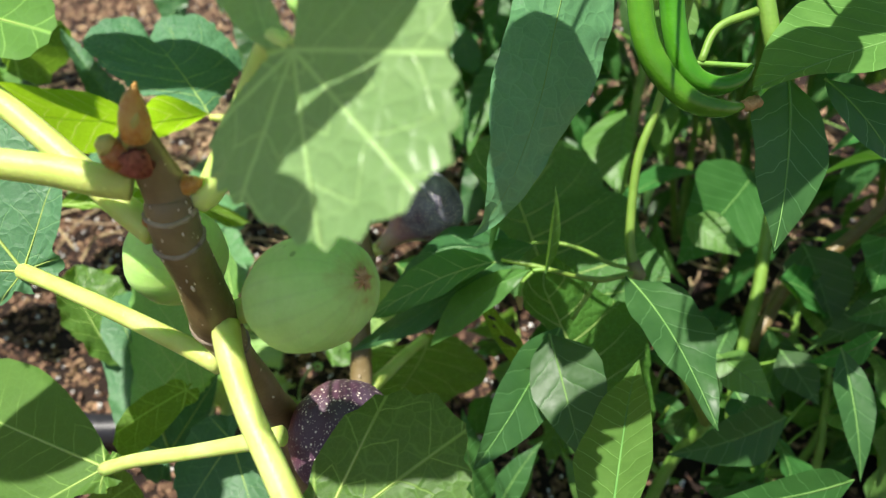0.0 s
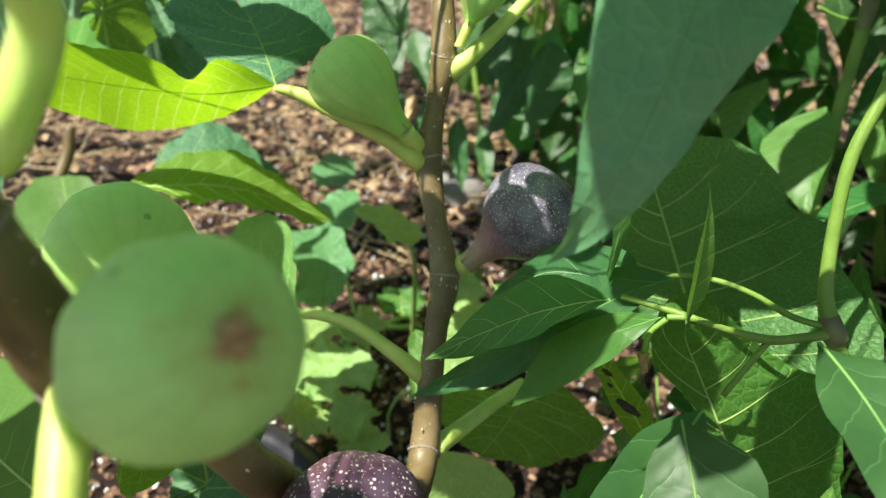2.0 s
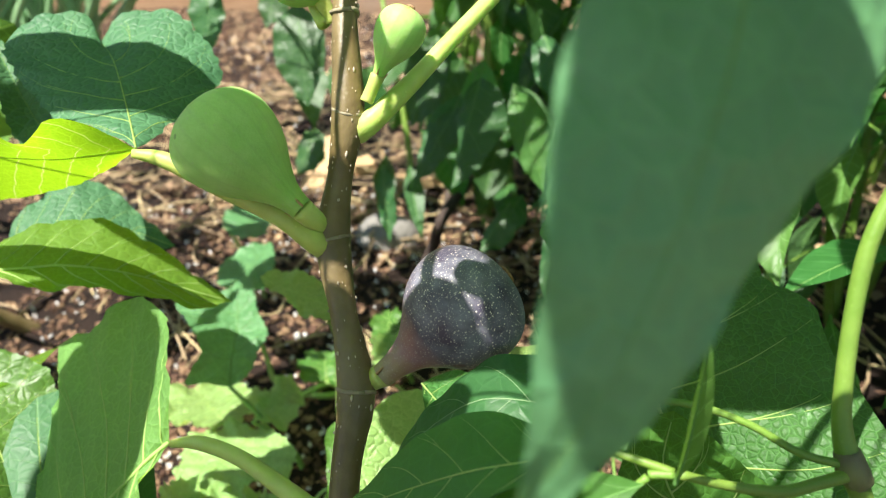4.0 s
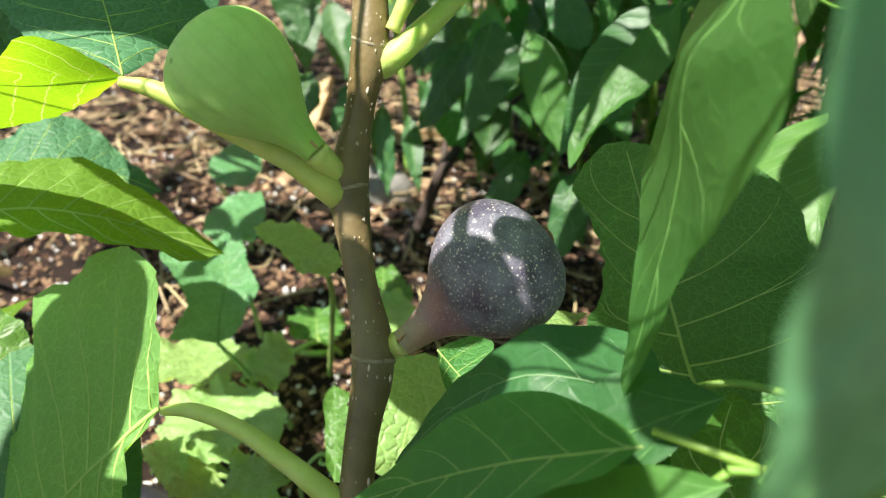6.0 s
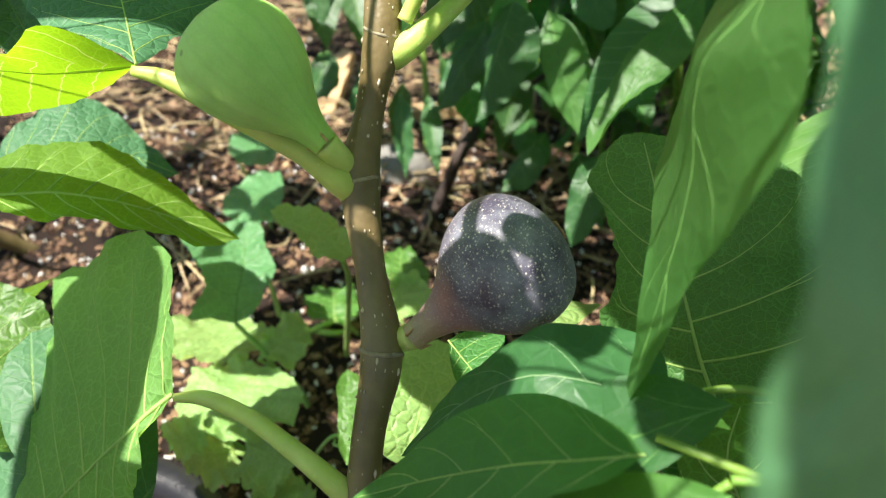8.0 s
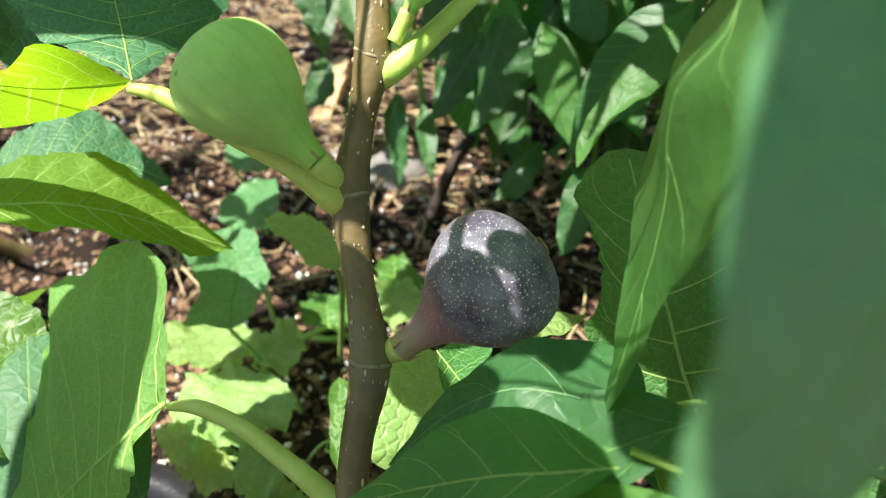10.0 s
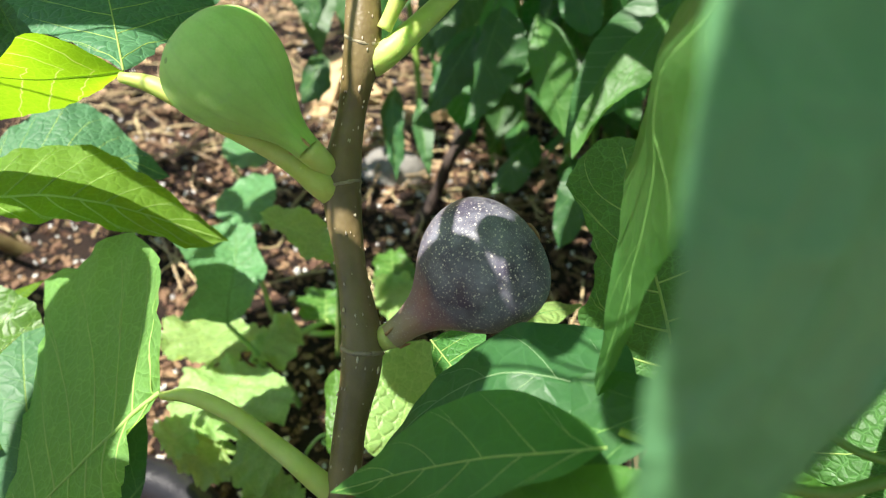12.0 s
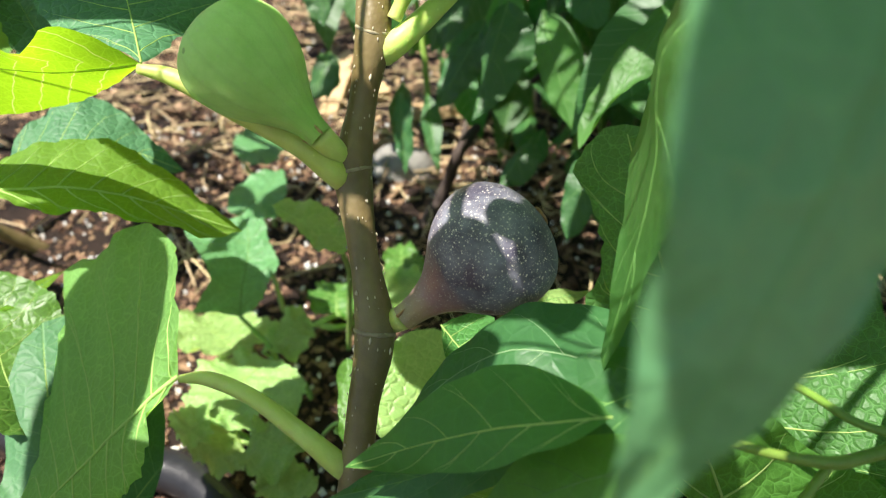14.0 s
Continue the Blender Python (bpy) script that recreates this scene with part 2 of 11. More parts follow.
BLADE_TOP = leaf_material("fig_blade_top", (0.060, 0.158, 0.027), (0.095, 0.215, 0.040), (0.28, 0.54, 0.04), 1.7, 0.42, 0.42, 0.38, relief=0.0005, net=1.5)
# Brighter, yellower fig copy: sunlight through the blade is put into the colour.
BLADE_LIT_TONE = leaf_material("fig_blade_lit_tone", (0.115, 0.250, 0.026), (0.155, 0.300, 0.035), (0.46, 0.74, 0.016), 1.8, 0.62, 0.18, 0.62, net=1.0, side=1.25)
# Blue-green fig blade whose tone stands in for shade.
BLADE_SHADE = leaf_material("fig_blade_shade_tone", (0.052, 0.150, 0.072), (0.078, 0.195, 0.090), (0.16, 0.38, 0.06), 2.0, 0.50, 0.30, 0.18, relief=0.0007, net=1.2)
BLADE_COOL2 = leaf_material("vine_blade_cool", (0.085, 0.215, 0.080), (0.125, 0.290, 0.115), (0.28, 0.52, 0.12), 1.6, 0.44, 0.42, 0.36, relief=0.0008, net=1.0)
BLADE_DOWNY = leaf_material("fig_blade_downy", (0.147, 0.290, 0.075), (0.188, 0.356, 0.095), (0.500, 0.800, 0.125), 1.8, 0.52, 0.34, 0.48, relief=0.0007, net=1.0)
# Greener fig copy with a denser net of veins.
BLADE_DEEP = leaf_material("fig_blade_deep_green", (0.056, 0.192, 0.046), (0.086, 0.258, 0.064), (0.20, 0.50, 0.05), 2.8, 0.44, 0.40, 0.42, relief=0.0009, net=1.7)
BLADE_LITUNDER = leaf_material("fig_blade_lit_under", (0.050, 0.140, 0.020), (0.070, 0.180, 0.028), (0.220, 0.420, 0.010), 1.9, 0.55, 0.25, 0.40, relief=0.0007, net=1.3)
# Olive fig copy: light passing through the leaf is put into the tone.
BLADE_OLIVE = leaf_material("fig_blade_olive", (0.112, 0.225, 0.027), (0.150, 0.281, 0.037), (0.450, 0.725, 0.019), 1.8, 0.52, 0.28, 0.50, relief=0.0005, net=1.0)
BLADE_VINE = leaf_material("vine_blade", (0.230, 0.430, 0.110), (0.370, 0.580, 0.190), (0.66, 0.88, 0.20), 1.7, 0.42, 0.5, 0.44, relief=0.0014, net=1.0)
# Dark blade tone, with the shade of the lower leaves put into it.
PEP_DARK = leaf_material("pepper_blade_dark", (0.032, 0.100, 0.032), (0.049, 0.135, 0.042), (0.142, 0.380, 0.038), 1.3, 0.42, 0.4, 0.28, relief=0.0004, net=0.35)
PEP_MID = leaf_material("pepper_blade", (0.066, 0.200, 0.046), (0.094, 0.260, 0.062), (0.20, 0.54, 0.05), 1.3, 0.45, 0.32, 0.38, relief=0.0003, net=0.3)
PEP_LIGHT = leaf_material("pepper_blade_light", (0.060, 0.180, 0.036), (0.085, 0.225, 0.048), (0.22, 0.55, 0.05), 1.3, 0.44, 0.4, 0.38, relief=0.0003, net=0.3)
PEP_GLOW = leaf_material("pepper_blade_lit_through", (0.048, 0.132, 0.032), (0.068, 0.164, 0.042), (0.210, 0.434, 0.042), 1.3, 0.42, 0.45, 0.5, relief=0.0003, net=0.3)
# Bluish pale pepper copy: the sky's sheen is put into the colour.
PEP_SKY_SHEEN = leaf_material("pepper_blade_sky_sheen", (0.092, 0.240, 0.108), (0.125, 0.300, 0.132), (0.24, 0.50, 0.14), 1.3, 0.42, 0.5, 0.15, relief=0.0005, net=0.4)


def vein_material(name, tone, glow, thin):
    """Pale leaf veins, which let light through as the blade does."""
    n = Nodes(name)
    col = n.vary(n.mix(n.span(n.noise(n.coords(), 90, 3), 0.35, 0.65), tone, tuple(c * 1.15 for c in tone)), n.random(), 0.01, 0.1)
    shine = n.add("ShaderNodeBsdfTranslucent")
    shine.inputs["Color"].default_value = (*glow, 1)
    both = n.add("ShaderNodeMixShader")
    both.inputs[0].default_value = thin
    n.link(n.surface(col, 0.55, None, 0.3), both.inputs[1])
    n.link(shine.outputs[0], both.inputs[2])
    return n.done(both.outputs[0])


VEIN_PALE = vein_material("pale_vein", (0.42, 0.58, 0.18), (0.75, 0.90, 0.28), 0.40)
# Vein tone brightened to look lit from behind.
VEIN_LIT_TONE = vein_material("vein_lit_tone", (0.36, 0.50, 0.10), (0.85, 0.95, 0.22), 0.6)
VEIN_WHITE = vein_material("whitish_vein", (0.24, 0.36, 0.18), (0.4, 0.6, 0.25), 0.2)
PEPPER_VEIN = stalk_material("pepper_vein", (0.11, 0.25, 0.055), (0.15, 0.30, 0.075), 0.65, 0.0, 0.0)
PEPPER_STALK = stalk_material("pepper_stalk", (0.14, 0.27, 0.04), (0.20, 0.34, 0.06), 0.45, 0.1)
PEPPER_NODE = stalk_material("pepper_node", (0.12, 0.115, 0.065), (0.19, 0.21, 0.08), 0.5, 0.1, 0.0)
VINE_STALK = stalk_material("vine_stalk", (0.24, 0.40, 0.10), (0.34, 0.48, 0.16), 0.6, 0.1)
ONION_LEAF = stalk_material("onion_leaf", (0.20, 0.38, 0.18), (0.28, 0.47, 0.24), 0.42, 0.0, 0.0)
BARK = bark_material()
BARK_RING = plain_material("bark_ring", (0.20, 0.165, 0.11), (0.36, 0.30, 0.22), 300, 0.7, 0.0006)
LENTICEL = plain_material("lenticel", (0.55, 0.46, 0.34), (0.68, 0.60, 0.48), 400, 0.8, 0.0004)
RIPE_FIG = ripe_fig_material("ripe_fig_skin", ((0.38, 0.30, 0.13), (0.30, 0.15, 0.14)), ((0.085, 0.062, 0.100), (0.055, 0.050, 0.080)), (0.270, 0.280, 0.335), 760)
RED_FIG = ripe_fig_material("reddish_fig_skin", ((0.26, 0.24, 0.06), (0.20, 0.06, 0.05)), ((0.095, 0.026, 0.044), (0.050, 0.022, 0.046)), (0.110, 0.075, 0.110), 420)
GREEN_FIG = green_fig_material()
FIG_EYE = plain_material("fig_eye", (0.30, 0.14, 0.06), (0.52, 0.36, 0.20), 500, 0.8, 0.0006)
BUD = plain_material("fig_bud", (0.40, 0.14, 0.03), (0.46, 0.28, 0.07), 240, 0.30, 0.0008, 0.45)
BUD_GREEN = plain_material("bud_scale", (0.30, 0.30, 0.06), (0.42, 0.34, 0.10), 220, 0.45, 0.0004, 0.4)
BUD_SCAR = plain_material("fig_scar", (0.16, 0.035, 0.02), (0.42, 0.13, 0.08), 700, 0.8, 0.0008)
CHILI = stalk_material("green_chili_skin", (0.050, 0.190, 0.010), (0.075, 0.250, 0.016), 0.14, 0.0, 0.25)
DRY_FLOWER = plain_material("dry_flower", (0.28, 0.15, 0.06), (0.48, 0.32, 0.16), 500, 0.85, 0.0005)
SOIL = plain_material("dark_soil", (0.014, 0.010, 0.008), (0.045, 0.030, 0.021), 40, 0.9, 0.012, 0.2, 9.0)
CHIP = plain_material("bark_chip", (0.100, 0.056, 0.035), (0.27, 0.165, 0.105), 90, 0.85, 0.002, 0.2, 5.0, True, 0.6)
CHIP_PALE = plain_material("pale_wood_chip", (0.30, 0.19, 0.11), (0.48, 0.34, 0.21), 90, 0.85, 0.002, 0.2, 5.0, True, 0.35)
PERLITE = plain_material("perlite", (0.62, 0.60, 0.57), (0.78, 0.76, 0.73), 300, 0.9, 0.0008, 0.2, 4.0, True, 0.15)
STRAW = plain_material("straw", (0.34, 0.25, 0.13), (0.52, 0.40, 0.24), 60, 0.7, 0.0006, 0.3, 6.0, True, 0.3)
STONE = plain_material("grey_stone", (0.20, 0.19, 0.17), (0.33, 0.32, 0.29), 30, 0.85, 0.003)
BOARD = wood_material("bed_board", (0.34, 0.20, 0.11), (0.46, 0.29, 0.17))
STAKE = wood_material("stake_wood", (0.44, 0.29, 0.15), (0.56, 0.40, 0.22))
TWIG = plain_material("dead_twig", (0.045, 0.032, 0.028), (0.10, 0.075, 0.06), 120, 0.8, 0.001)
PLASTIC = plain_material("black_plastic", (0.012, 0.012, 0.014), (0.018, 0.018, 0.021), 60, 0.36, 0.0006, 0.3)
GRAVEL = plain_material("pale_paving", (0.24, 0.20, 0.16), (0.32, 0.27, 0.22), 6, 0.9, 0.004)
STUCCO = plain_material("stucco", (0.46, 0.37, 0.31), (0.54, 0.45, 0.38), 8, 0.9, 0.004)


# ---- shapes ----
def thing(name, at, label, category, group="", kind=""):
    ob = new(name)
    ob.location = at
    return tagged(ob, label, category, group, kind)


def lay_uv(me, uvs):
    """The flat blade in one layer, and the distance from and along the nearest vein in another."""
    rows = np.asarray(uvs, dtype=np.float32)
    index = np.zeros(len(me.loops), dtype=np.int32)
    me.loops.foreach_get("vertex_index", index)
    me.uv_layers.new(name="UVMap").data.foreach_set("uv", rows[index][:, :2].ravel())
    if rows.shape[1] == 4:
        me.uv_layers.new(name="veins").data.foreach_set("uv", rows[index][:, 2:].ravel())


class Thing:
    """A thing whose parts are given in world metres."""

    def __init__(self, name, at, label, category, group="", kind=""):
        self.at = Vector(at)
        self.ob = thing(name, at, label, category, group, kind)

    def part(self, name, shape, material, label="", under=None, smooth=True):
        verts, faces, uvs = shape
        me = bpy.data.meshes.new(name)
        me.from_pydata([tuple(Vector(v) - self.at) for v in verts], [], faces)
        if uvs is not None:
            lay_uv(me, uvs)
        me.polygons.foreach_set("use_smooth", [smooth] * len(me.polygons))
        me.materials.append(material)
        me.update()
        ob = new(name, me)
        ob.parent = under or self.ob
        if label:
            tagged(ob, label)
        return ob


def joined(shapes):
    verts, faces, uvs = [], [], []
    for v, f, u in shapes:
        k = len(verts)
        verts += list(v)
        faces += [tuple(i + k for i in face) for face in f]
        uvs += list(u) if u is not None else [(0, 0)] * len(v)
    return verts, faces, uvs


def spline(points, steps=6):
    """A smooth line through rows of numbers (Catmull-Rom)."""
    p = np.array(points, float)
    if len(p) < 3:
        return np.array([p[0] + (p[-1] - p[0]) * k / steps for k in range(steps + 1)])
    ext = np.vstack([2 * p[0] - p[1], p, 2 * p[-1] - p[-2]])
    rows = []
    for i in range(1, len(ext) - 2):
        a, b, c, d = ext[i - 1 : i + 3]
        for k in range(steps):
            t = k / steps
            rows.append(0.5 * (2 * b + (c - a) * t + (2 * a - 5 * b + 4 * c - d) * t**2 + (3 * b - a - 3 * c + d) * t**3))
    rows.append(ext[-2])
    return np.array(rows)


def tube(points, radii, sides=10, steps=6, bumps=0.0, seed=0, close=True):
    """A round stalk through points, with a radius at each."""
    line = spline([(*p, r) for p, r in zip(points, radii)], steps) if steps > 1 else np.array([(*p, r) for p, r in zip(points, radii)], float)
    pts, rad = line[:, :3], line[:, 3]
    tang = np.gradient(pts, axis=0)
    tang /= np.linalg.norm(tang, axis=1)[:, None] + 1e-12
    side = np.cross(tang[0], (0.31, 0.2, 0.93))
    if np.linalg.norm(side) < 0.1:
        side = np.cross(tang[0], (1, 0, 0))
    rng = np.random.RandomState(seed)
    verts, faces, uvs = [], [], []
    length = 0.0
    for i, (c, r, t) in enumerate(zip(pts, rad, tang)):
        side = side - t * (side @ t)
        side /= np.linalg.norm(side)
        other = np.cross(t, side)
        length += np.linalg.norm(pts[i] - pts[i - 1]) if i else 0
        for k in range(sides):
            a = 2 * math.pi * k / sides
            q = r * (1 + bumps * (rng.rand() - 0.5))
            verts.append(c + q * (math.cos(a) * side + math.sin(a) * other))
            uvs.append((k / sides, length * 100))
    for i in range(len(pts) - 1):
        for k in range(sides):
            a, b = i * sides + k, i * sides + (k + 1) % sides
            faces.append((a, b, b + sides, a + sides))
    if close:
        faces.append(tuple(range(sides))[::-1])
        faces.append(tuple(range((len(pts) - 1) * sides, len(pts) * sides)))
    return verts, faces, uvs


def axes(base, tip, side):
    """Across, along, out of the blade, from three places on it."""
    base, tip, side = Vector(base), Vector(tip), Vector(side)
    along = (tip - base).normalized()
    out = along.cross(side - base)
    out.normalize()
    return base, along.cross(out), along, out, (tip - base).length


def ridge(line, r0, r1, sides=5):
    radii = np.linspace(r0, r1, len(line))
    return tube(line, radii, sides, 1, close=False)


ANGLES = (-165, -145, -125, -105, -85, -62, -40, -20, 0, 20, 40, 62, 85, 105, 125, 145, 165)


def broad_leaf(owner, base, tip, side, reach, material, vein_material=None, arch=0.0, cup=0.0, wave=0.03, teeth=0.02, seed=0, label="", vein=0.0011, name="leaf", lobes=(-105, -52, 0, 52, 105), twist=0.0, pucker=0.004, lift=0.0):
    """A broad, hand-veined leaf. reach: how far the blade goes from the base, in lengths of its midrib, at ANGLES; arch bends it along, cup across."""
    b, across, along, out, length = axes(base, tip, side)
    rng = random.Random(seed)
    phase, turns = rng.uniform(0, 6.3), rng.choice((5, 6, 7))
    knots = spline([(a, r) for a, r in zip(ANGLES, reach)], 5)
    fine = rng.uniform(0, 6.3)

    def edge(deg):
        r = float(np.interp(deg, knots[:, 0], knots[:, 1]))
        saw = math.sin(math.radians(deg) * 31 + fine + 1.5 * math.sin(math.radians(deg) * 7))
        return r * (1 + teeth * saw + 0.4 * teeth * math.sin(math.radians(deg) * 67 + phase))

    def spot(deg, s):
        deg, s = float(deg), float(s)
        a, r = math.radians(deg), edge(deg) * s if s > 0.85 else float(np.interp(deg, knots[:, 0], knots[:, 1])) * s
        x, y = r * math.sin(a), r * math.cos(a)
        z = arch * 4 * max(-0.3, min(1.2, y)) * (1 - max(-0.3, min(1.2, y))) + cup * x * x + twist * x * y + lift * max(0.0, x) ** 2
        z += wave * s * s * (math.sin(turns * a + phase) + 0.5 * math.sin((2 * turns + 1) * a + 2 * phase))
        z += pucker * (noise.noise((x * 9, y * 9, seed * 1.3)) + 0.5 * noise.noise((x * 21, y * 21, seed * 0.7))) + 0.003 * math.sin(abs(a) * 22 + 9 * s) * s
        near = min(lobes, key=lambda k: abs(k - deg))
        turn, size = math.radians(abs(deg - near)), 100 * length * r
        return b + length * (x * across + y * along + z * out), (100 * length * x, 100 * length * y, size * math.sin(min(1.5, turn)), size * math.cos(min(1.5, turn)))

    n_s = 11
    turns_at = sorted(set(np.linspace(-165, 165, 71).round(2)) | {float(k) for k in lobes if -165 < k < 165} | {0.5 * (p + q) for p, q in zip(lobes, lobes[1:])})
    n_a = len(turns_at) - 1
    verts, uvs, faces = [], [], []
    for i in range(n_a + 1):
        deg = turns_at[i]
        for j in range(n_s + 1):
            v, uv = spot(deg, (j / n_s) ** 0.85 if j < n_s else 1.0)
            verts.append(v)
            uvs.append(uv)
    for i in range(n_a):
        for j in range(n_s):
            a = i * (n_s + 1) + j
            faces.append((a, a + 1, a + n_s + 2, a + n_s + 1) if j else (a, a + 1, a + n_s + 2))
    blade = owner.part(name, (verts, faces, uvs), material, label)
    if material in (FIG_TOP, FIG_SHADE, FIG_DULL):
        lines = []
        for deg in lobes:
            thick = vein * (0.8 if deg == 0 else 0.6)
            lines.append(ridge([spot(deg, s)[0] for s in np.linspace(0.0, 0.9, 14)], thick, thick * 0.1))
        owner.part("vein_net", joined(lines), vein_material or FIG_VEIN, under=blade)
    return blade


class Line:
    """A smooth line through a few places, walked evenly from 0 to 1."""

    def __init__(self, points):
        self.p = spline(points, 8)
        far = np.concatenate(([0.0], np.cumsum(np.linalg.norm(np.diff(self.p, axis=0), axis=1))))
        self.length, self.s = far[-1], far / far[-1]

    def at(self, u):
        return np.array([np.interp(u, self.s, self.p[:, k]) for k in range(3)])


def sheet_leaf(owner, left, mid, right, material, vein_material=None, crease=0.5, wave=0.0, teeth=0.0, pucker=0.0004, quilt=0.0004, ribs=7, rise=0.12, vein=0.0006, seed=0, label="", name="leaf"):
    """A leaf blade hung between its two edges and its midrib, from base to tip. crease: how sharply it folds at the midrib; wave and
    teeth ripple the edge, quilt swells it between the side veins, all in metres."""
    a, m, c = Line(left), Line(mid), Line(right)
    rng = random.Random(seed)
    ph, ph2 = rng.uniform(0, 6.3), rng.uniform(0, 6.3)
    base = m.at(0)
    along = m.at(1) - base
    along /= np.linalg.norm(along)
    wide = sum((c.at(u) - a.at(u) for u in (0.25, 0.5, 0.75)), np.zeros(3))
    wide -= along * (wide @ along)
    wide /= np.linalg.norm(wide)
    out = np.cross(wide, along)

    def spot(u, v):
        pa, pm, pc = a.at(u), m.at(u), c.at(u)
        edge = pa if v < 0 else pc
        flat = pm + abs(v) * (edge - pm)
        bow = pm + v * (pc - pa) / 2 + v * v * ((pc + pa) / 2 - pm)
        p = crease * flat + (1 - crease) * bow
        side = edge - pm
        span = np.linalg.norm(side)
        side = side / max(span, 1e-6)
        end = min(1.0, 8 * u, 8 * (1 - u))
        lip = max(0.0, (abs(v) - 0.86) / 0.14)
        far = (a if v < 0 else c).length * u * 100
        p = p + side * end * lip * teeth * (math.sin(far * 9 + ph) + 0.5 * math.sin(far * 23 + ph2))
        z = wave * end * v * v * (math.sin(far * 1.7 + ph + v) + 0.6 * math.sin(far * 3.9 + ph2))
        z += quilt * end * math.sin(math.pi * min(1, abs(v) * 1.2)) * abs(math.sin(math.pi * ribs * (u - rise * abs(v)) / 0.9))
        z += pucker * (noise.noise((p[0] * 90, p[1] * 90, p[2] * 90 + seed)) + 0.5 * noise.noise((p[0] * 230, p[1] * 230, p[2] * 230 + seed)))
        p = p + z * out
        return p, (100 * (p - base) @ wide, 100 * (p - base) @ along)

    n_u, n_v = 46, 18
    verts, uvs, faces = [], [], []
    for i in range(n_u + 1):
        for j in range(n_v + 1):
            w = 2 * j / n_v - 1
            p, uv = spot(i / n_u, math.copysign(abs(w) ** 0.85, w))
            verts.append(p)
            uvs.append(uv)
    for i in range(n_u):
        for j in range(n_v):
            k = i * (n_v + 1) + j
            faces.append((k, k + 1, k + n_v + 2, k + n_v + 1))
    blade = owner.part(name, (verts, faces, uvs), material, label)
    lines = [ridge([spot(u, 0)[0] for u in np.linspace(0, 0.97, 24)], vein, vein * 0.22)]
    for side in (-1, 1):
        for k in range(ribs):
            u0 = 0.015 + 0.86 * (k + (0.25 if side > 0 else 0.0)) / ribs
            fade = vein * (0.62 - 0.25 * k / ribs)
            path = [spot(min(0.985, u0 + (rise + 0.06 * q) * q), side * 0.97 * q)[0] for q in np.linspace(0, 1, 12)]
            lines.append(ridge(path, fade, fade * 0.15, 4))
            if k % 2 == 0 and ribs > 4:
                q0 = rng.uniform(0.45, 0.6)
                fork = [spot(min(0.985, u0 + (rise + 0.06 * q) * q - 0.35 * (q - q0) / ribs), side * 0.97 * q)[0] for q in np.linspace(q0, 1, 7)]
                lines.append(ridge(fork, fade * 0.55, fade * 0.12, 4))
    owner.part("vein_net", joined(lines), vein_material or PEPPER_VEIN, under=blade)
    return blade


LANCE = np.array([(0, 0.02), (0.04, 0.14), (0.12, 0.50), (0.22, 0.83), (0.34, 1.0), (0.48, 0.95), (0.62, 0.74), (0.76, 0.46), (0.88, 0.20), (0.96, 0.06), (1.0, 0.0)])


def lance_leaf(owner, base, tip, side, material, arch=0.05, fold=12.0, wave=0.04, curl=0.0, seed=0, label="", left=1.0, right=1.0, vein=0.0007, detail=1.0, name="leaf", veins=True, full=1.0):
    """A pointed, lance-shaped leaf; side lies on its edge where it is widest. fold: degrees by which both halves rise; arch bends it along."""
    b, across, along, out, length = axes(base, tip, side)
    half = abs((Vector(side) - b).dot(across)) / max(0.5, math.cos(radians(fold)))
    rng = random.Random(seed)
    ph, k1 = rng.uniform(0, 6.3), rng.choice((2, 3))
    co, si = math.cos(radians(fold)), math.sin(radians(fold))

    def spot(u, v):
        u, v = float(u), float(v)
        w = half * float(np.interp(u, LANCE[:, 0], LANCE[:, 1])) ** full * (right if v > 0 else left)
        w *= 1 + 0.035 * math.sin(17 * u + ph + (2 if v > 0 else 0))
        x = w * v
        z = arch * length * 4 * u * (1 - u) + abs(x) * si + curl * x * x / max(half, 1e-6)
        z += wave * half * v * v * math.sin(6.28 * k1 * u + ph + (1.7 if v > 0 else 0))
        z += 0.014 * half * math.sin(abs(v) * 3.1) * math.sin(40 * (u - 0.16 * abs(v)))
        sway = 0.03 * length * math.sin(3.1 * u + ph) * u * (1 - u)
        return b + (x * co + sway) * across + u * length * along + z * out, (100 * x, 100 * u * length, abs(100 * x), 100 * u * length)

    n_u, n_v = max(8, int(30 * detail)), max(2, int(6 * detail)) * 2
    verts, uvs, faces = [], [], []
    for i in range(n_u + 1):
        for j in range(n_v + 1):
            v, uv = spot(i / n_u, 2 * j / n_v - 1)
            verts.append(v)
            uvs.append(uv)
    for i in range(n_u):
        for j in range(n_v):
            a = i * (n_v + 1) + j
            faces.append((a, a + 1, a + n_v + 2, a + n_v + 1))
    blade = owner.part(name, (verts, faces, uvs), material, label)
    if veins:
        lines = [ridge([spot(u, 0)[0] for u in np.linspace(0, 0.97, 16)], vein, vein * 0.25)]
        owner.part("midrib", joined(lines), PEPPER_VEIN, under=blade)
    return blade


PEAR = ((0.0, 0.23), (0.05, 0.24), (0.12, 0.28), (0.20, 0.37), (0.30, 0.54), (0.42, 0.77), (0.55, 0.93), (0.67, 1.0), (0.76, 0.985), (0.85, 0.90), (0.92, 0.73), (0.97, 0.48), (0.995, 0.16), (1.0, 0.02))
RIPE = ((0.0, 0.20), (0.06, 0.21), (0.14, 0.245), (0.24, 0.34), (0.33, 0.52), (0.42, 0.74), (0.52, 0.91), (0.64, 1.0), (0.75, 0.985), (0.85, 0.88), (0.93, 0.66), (0.98, 0.36), (1.0, 0.03))
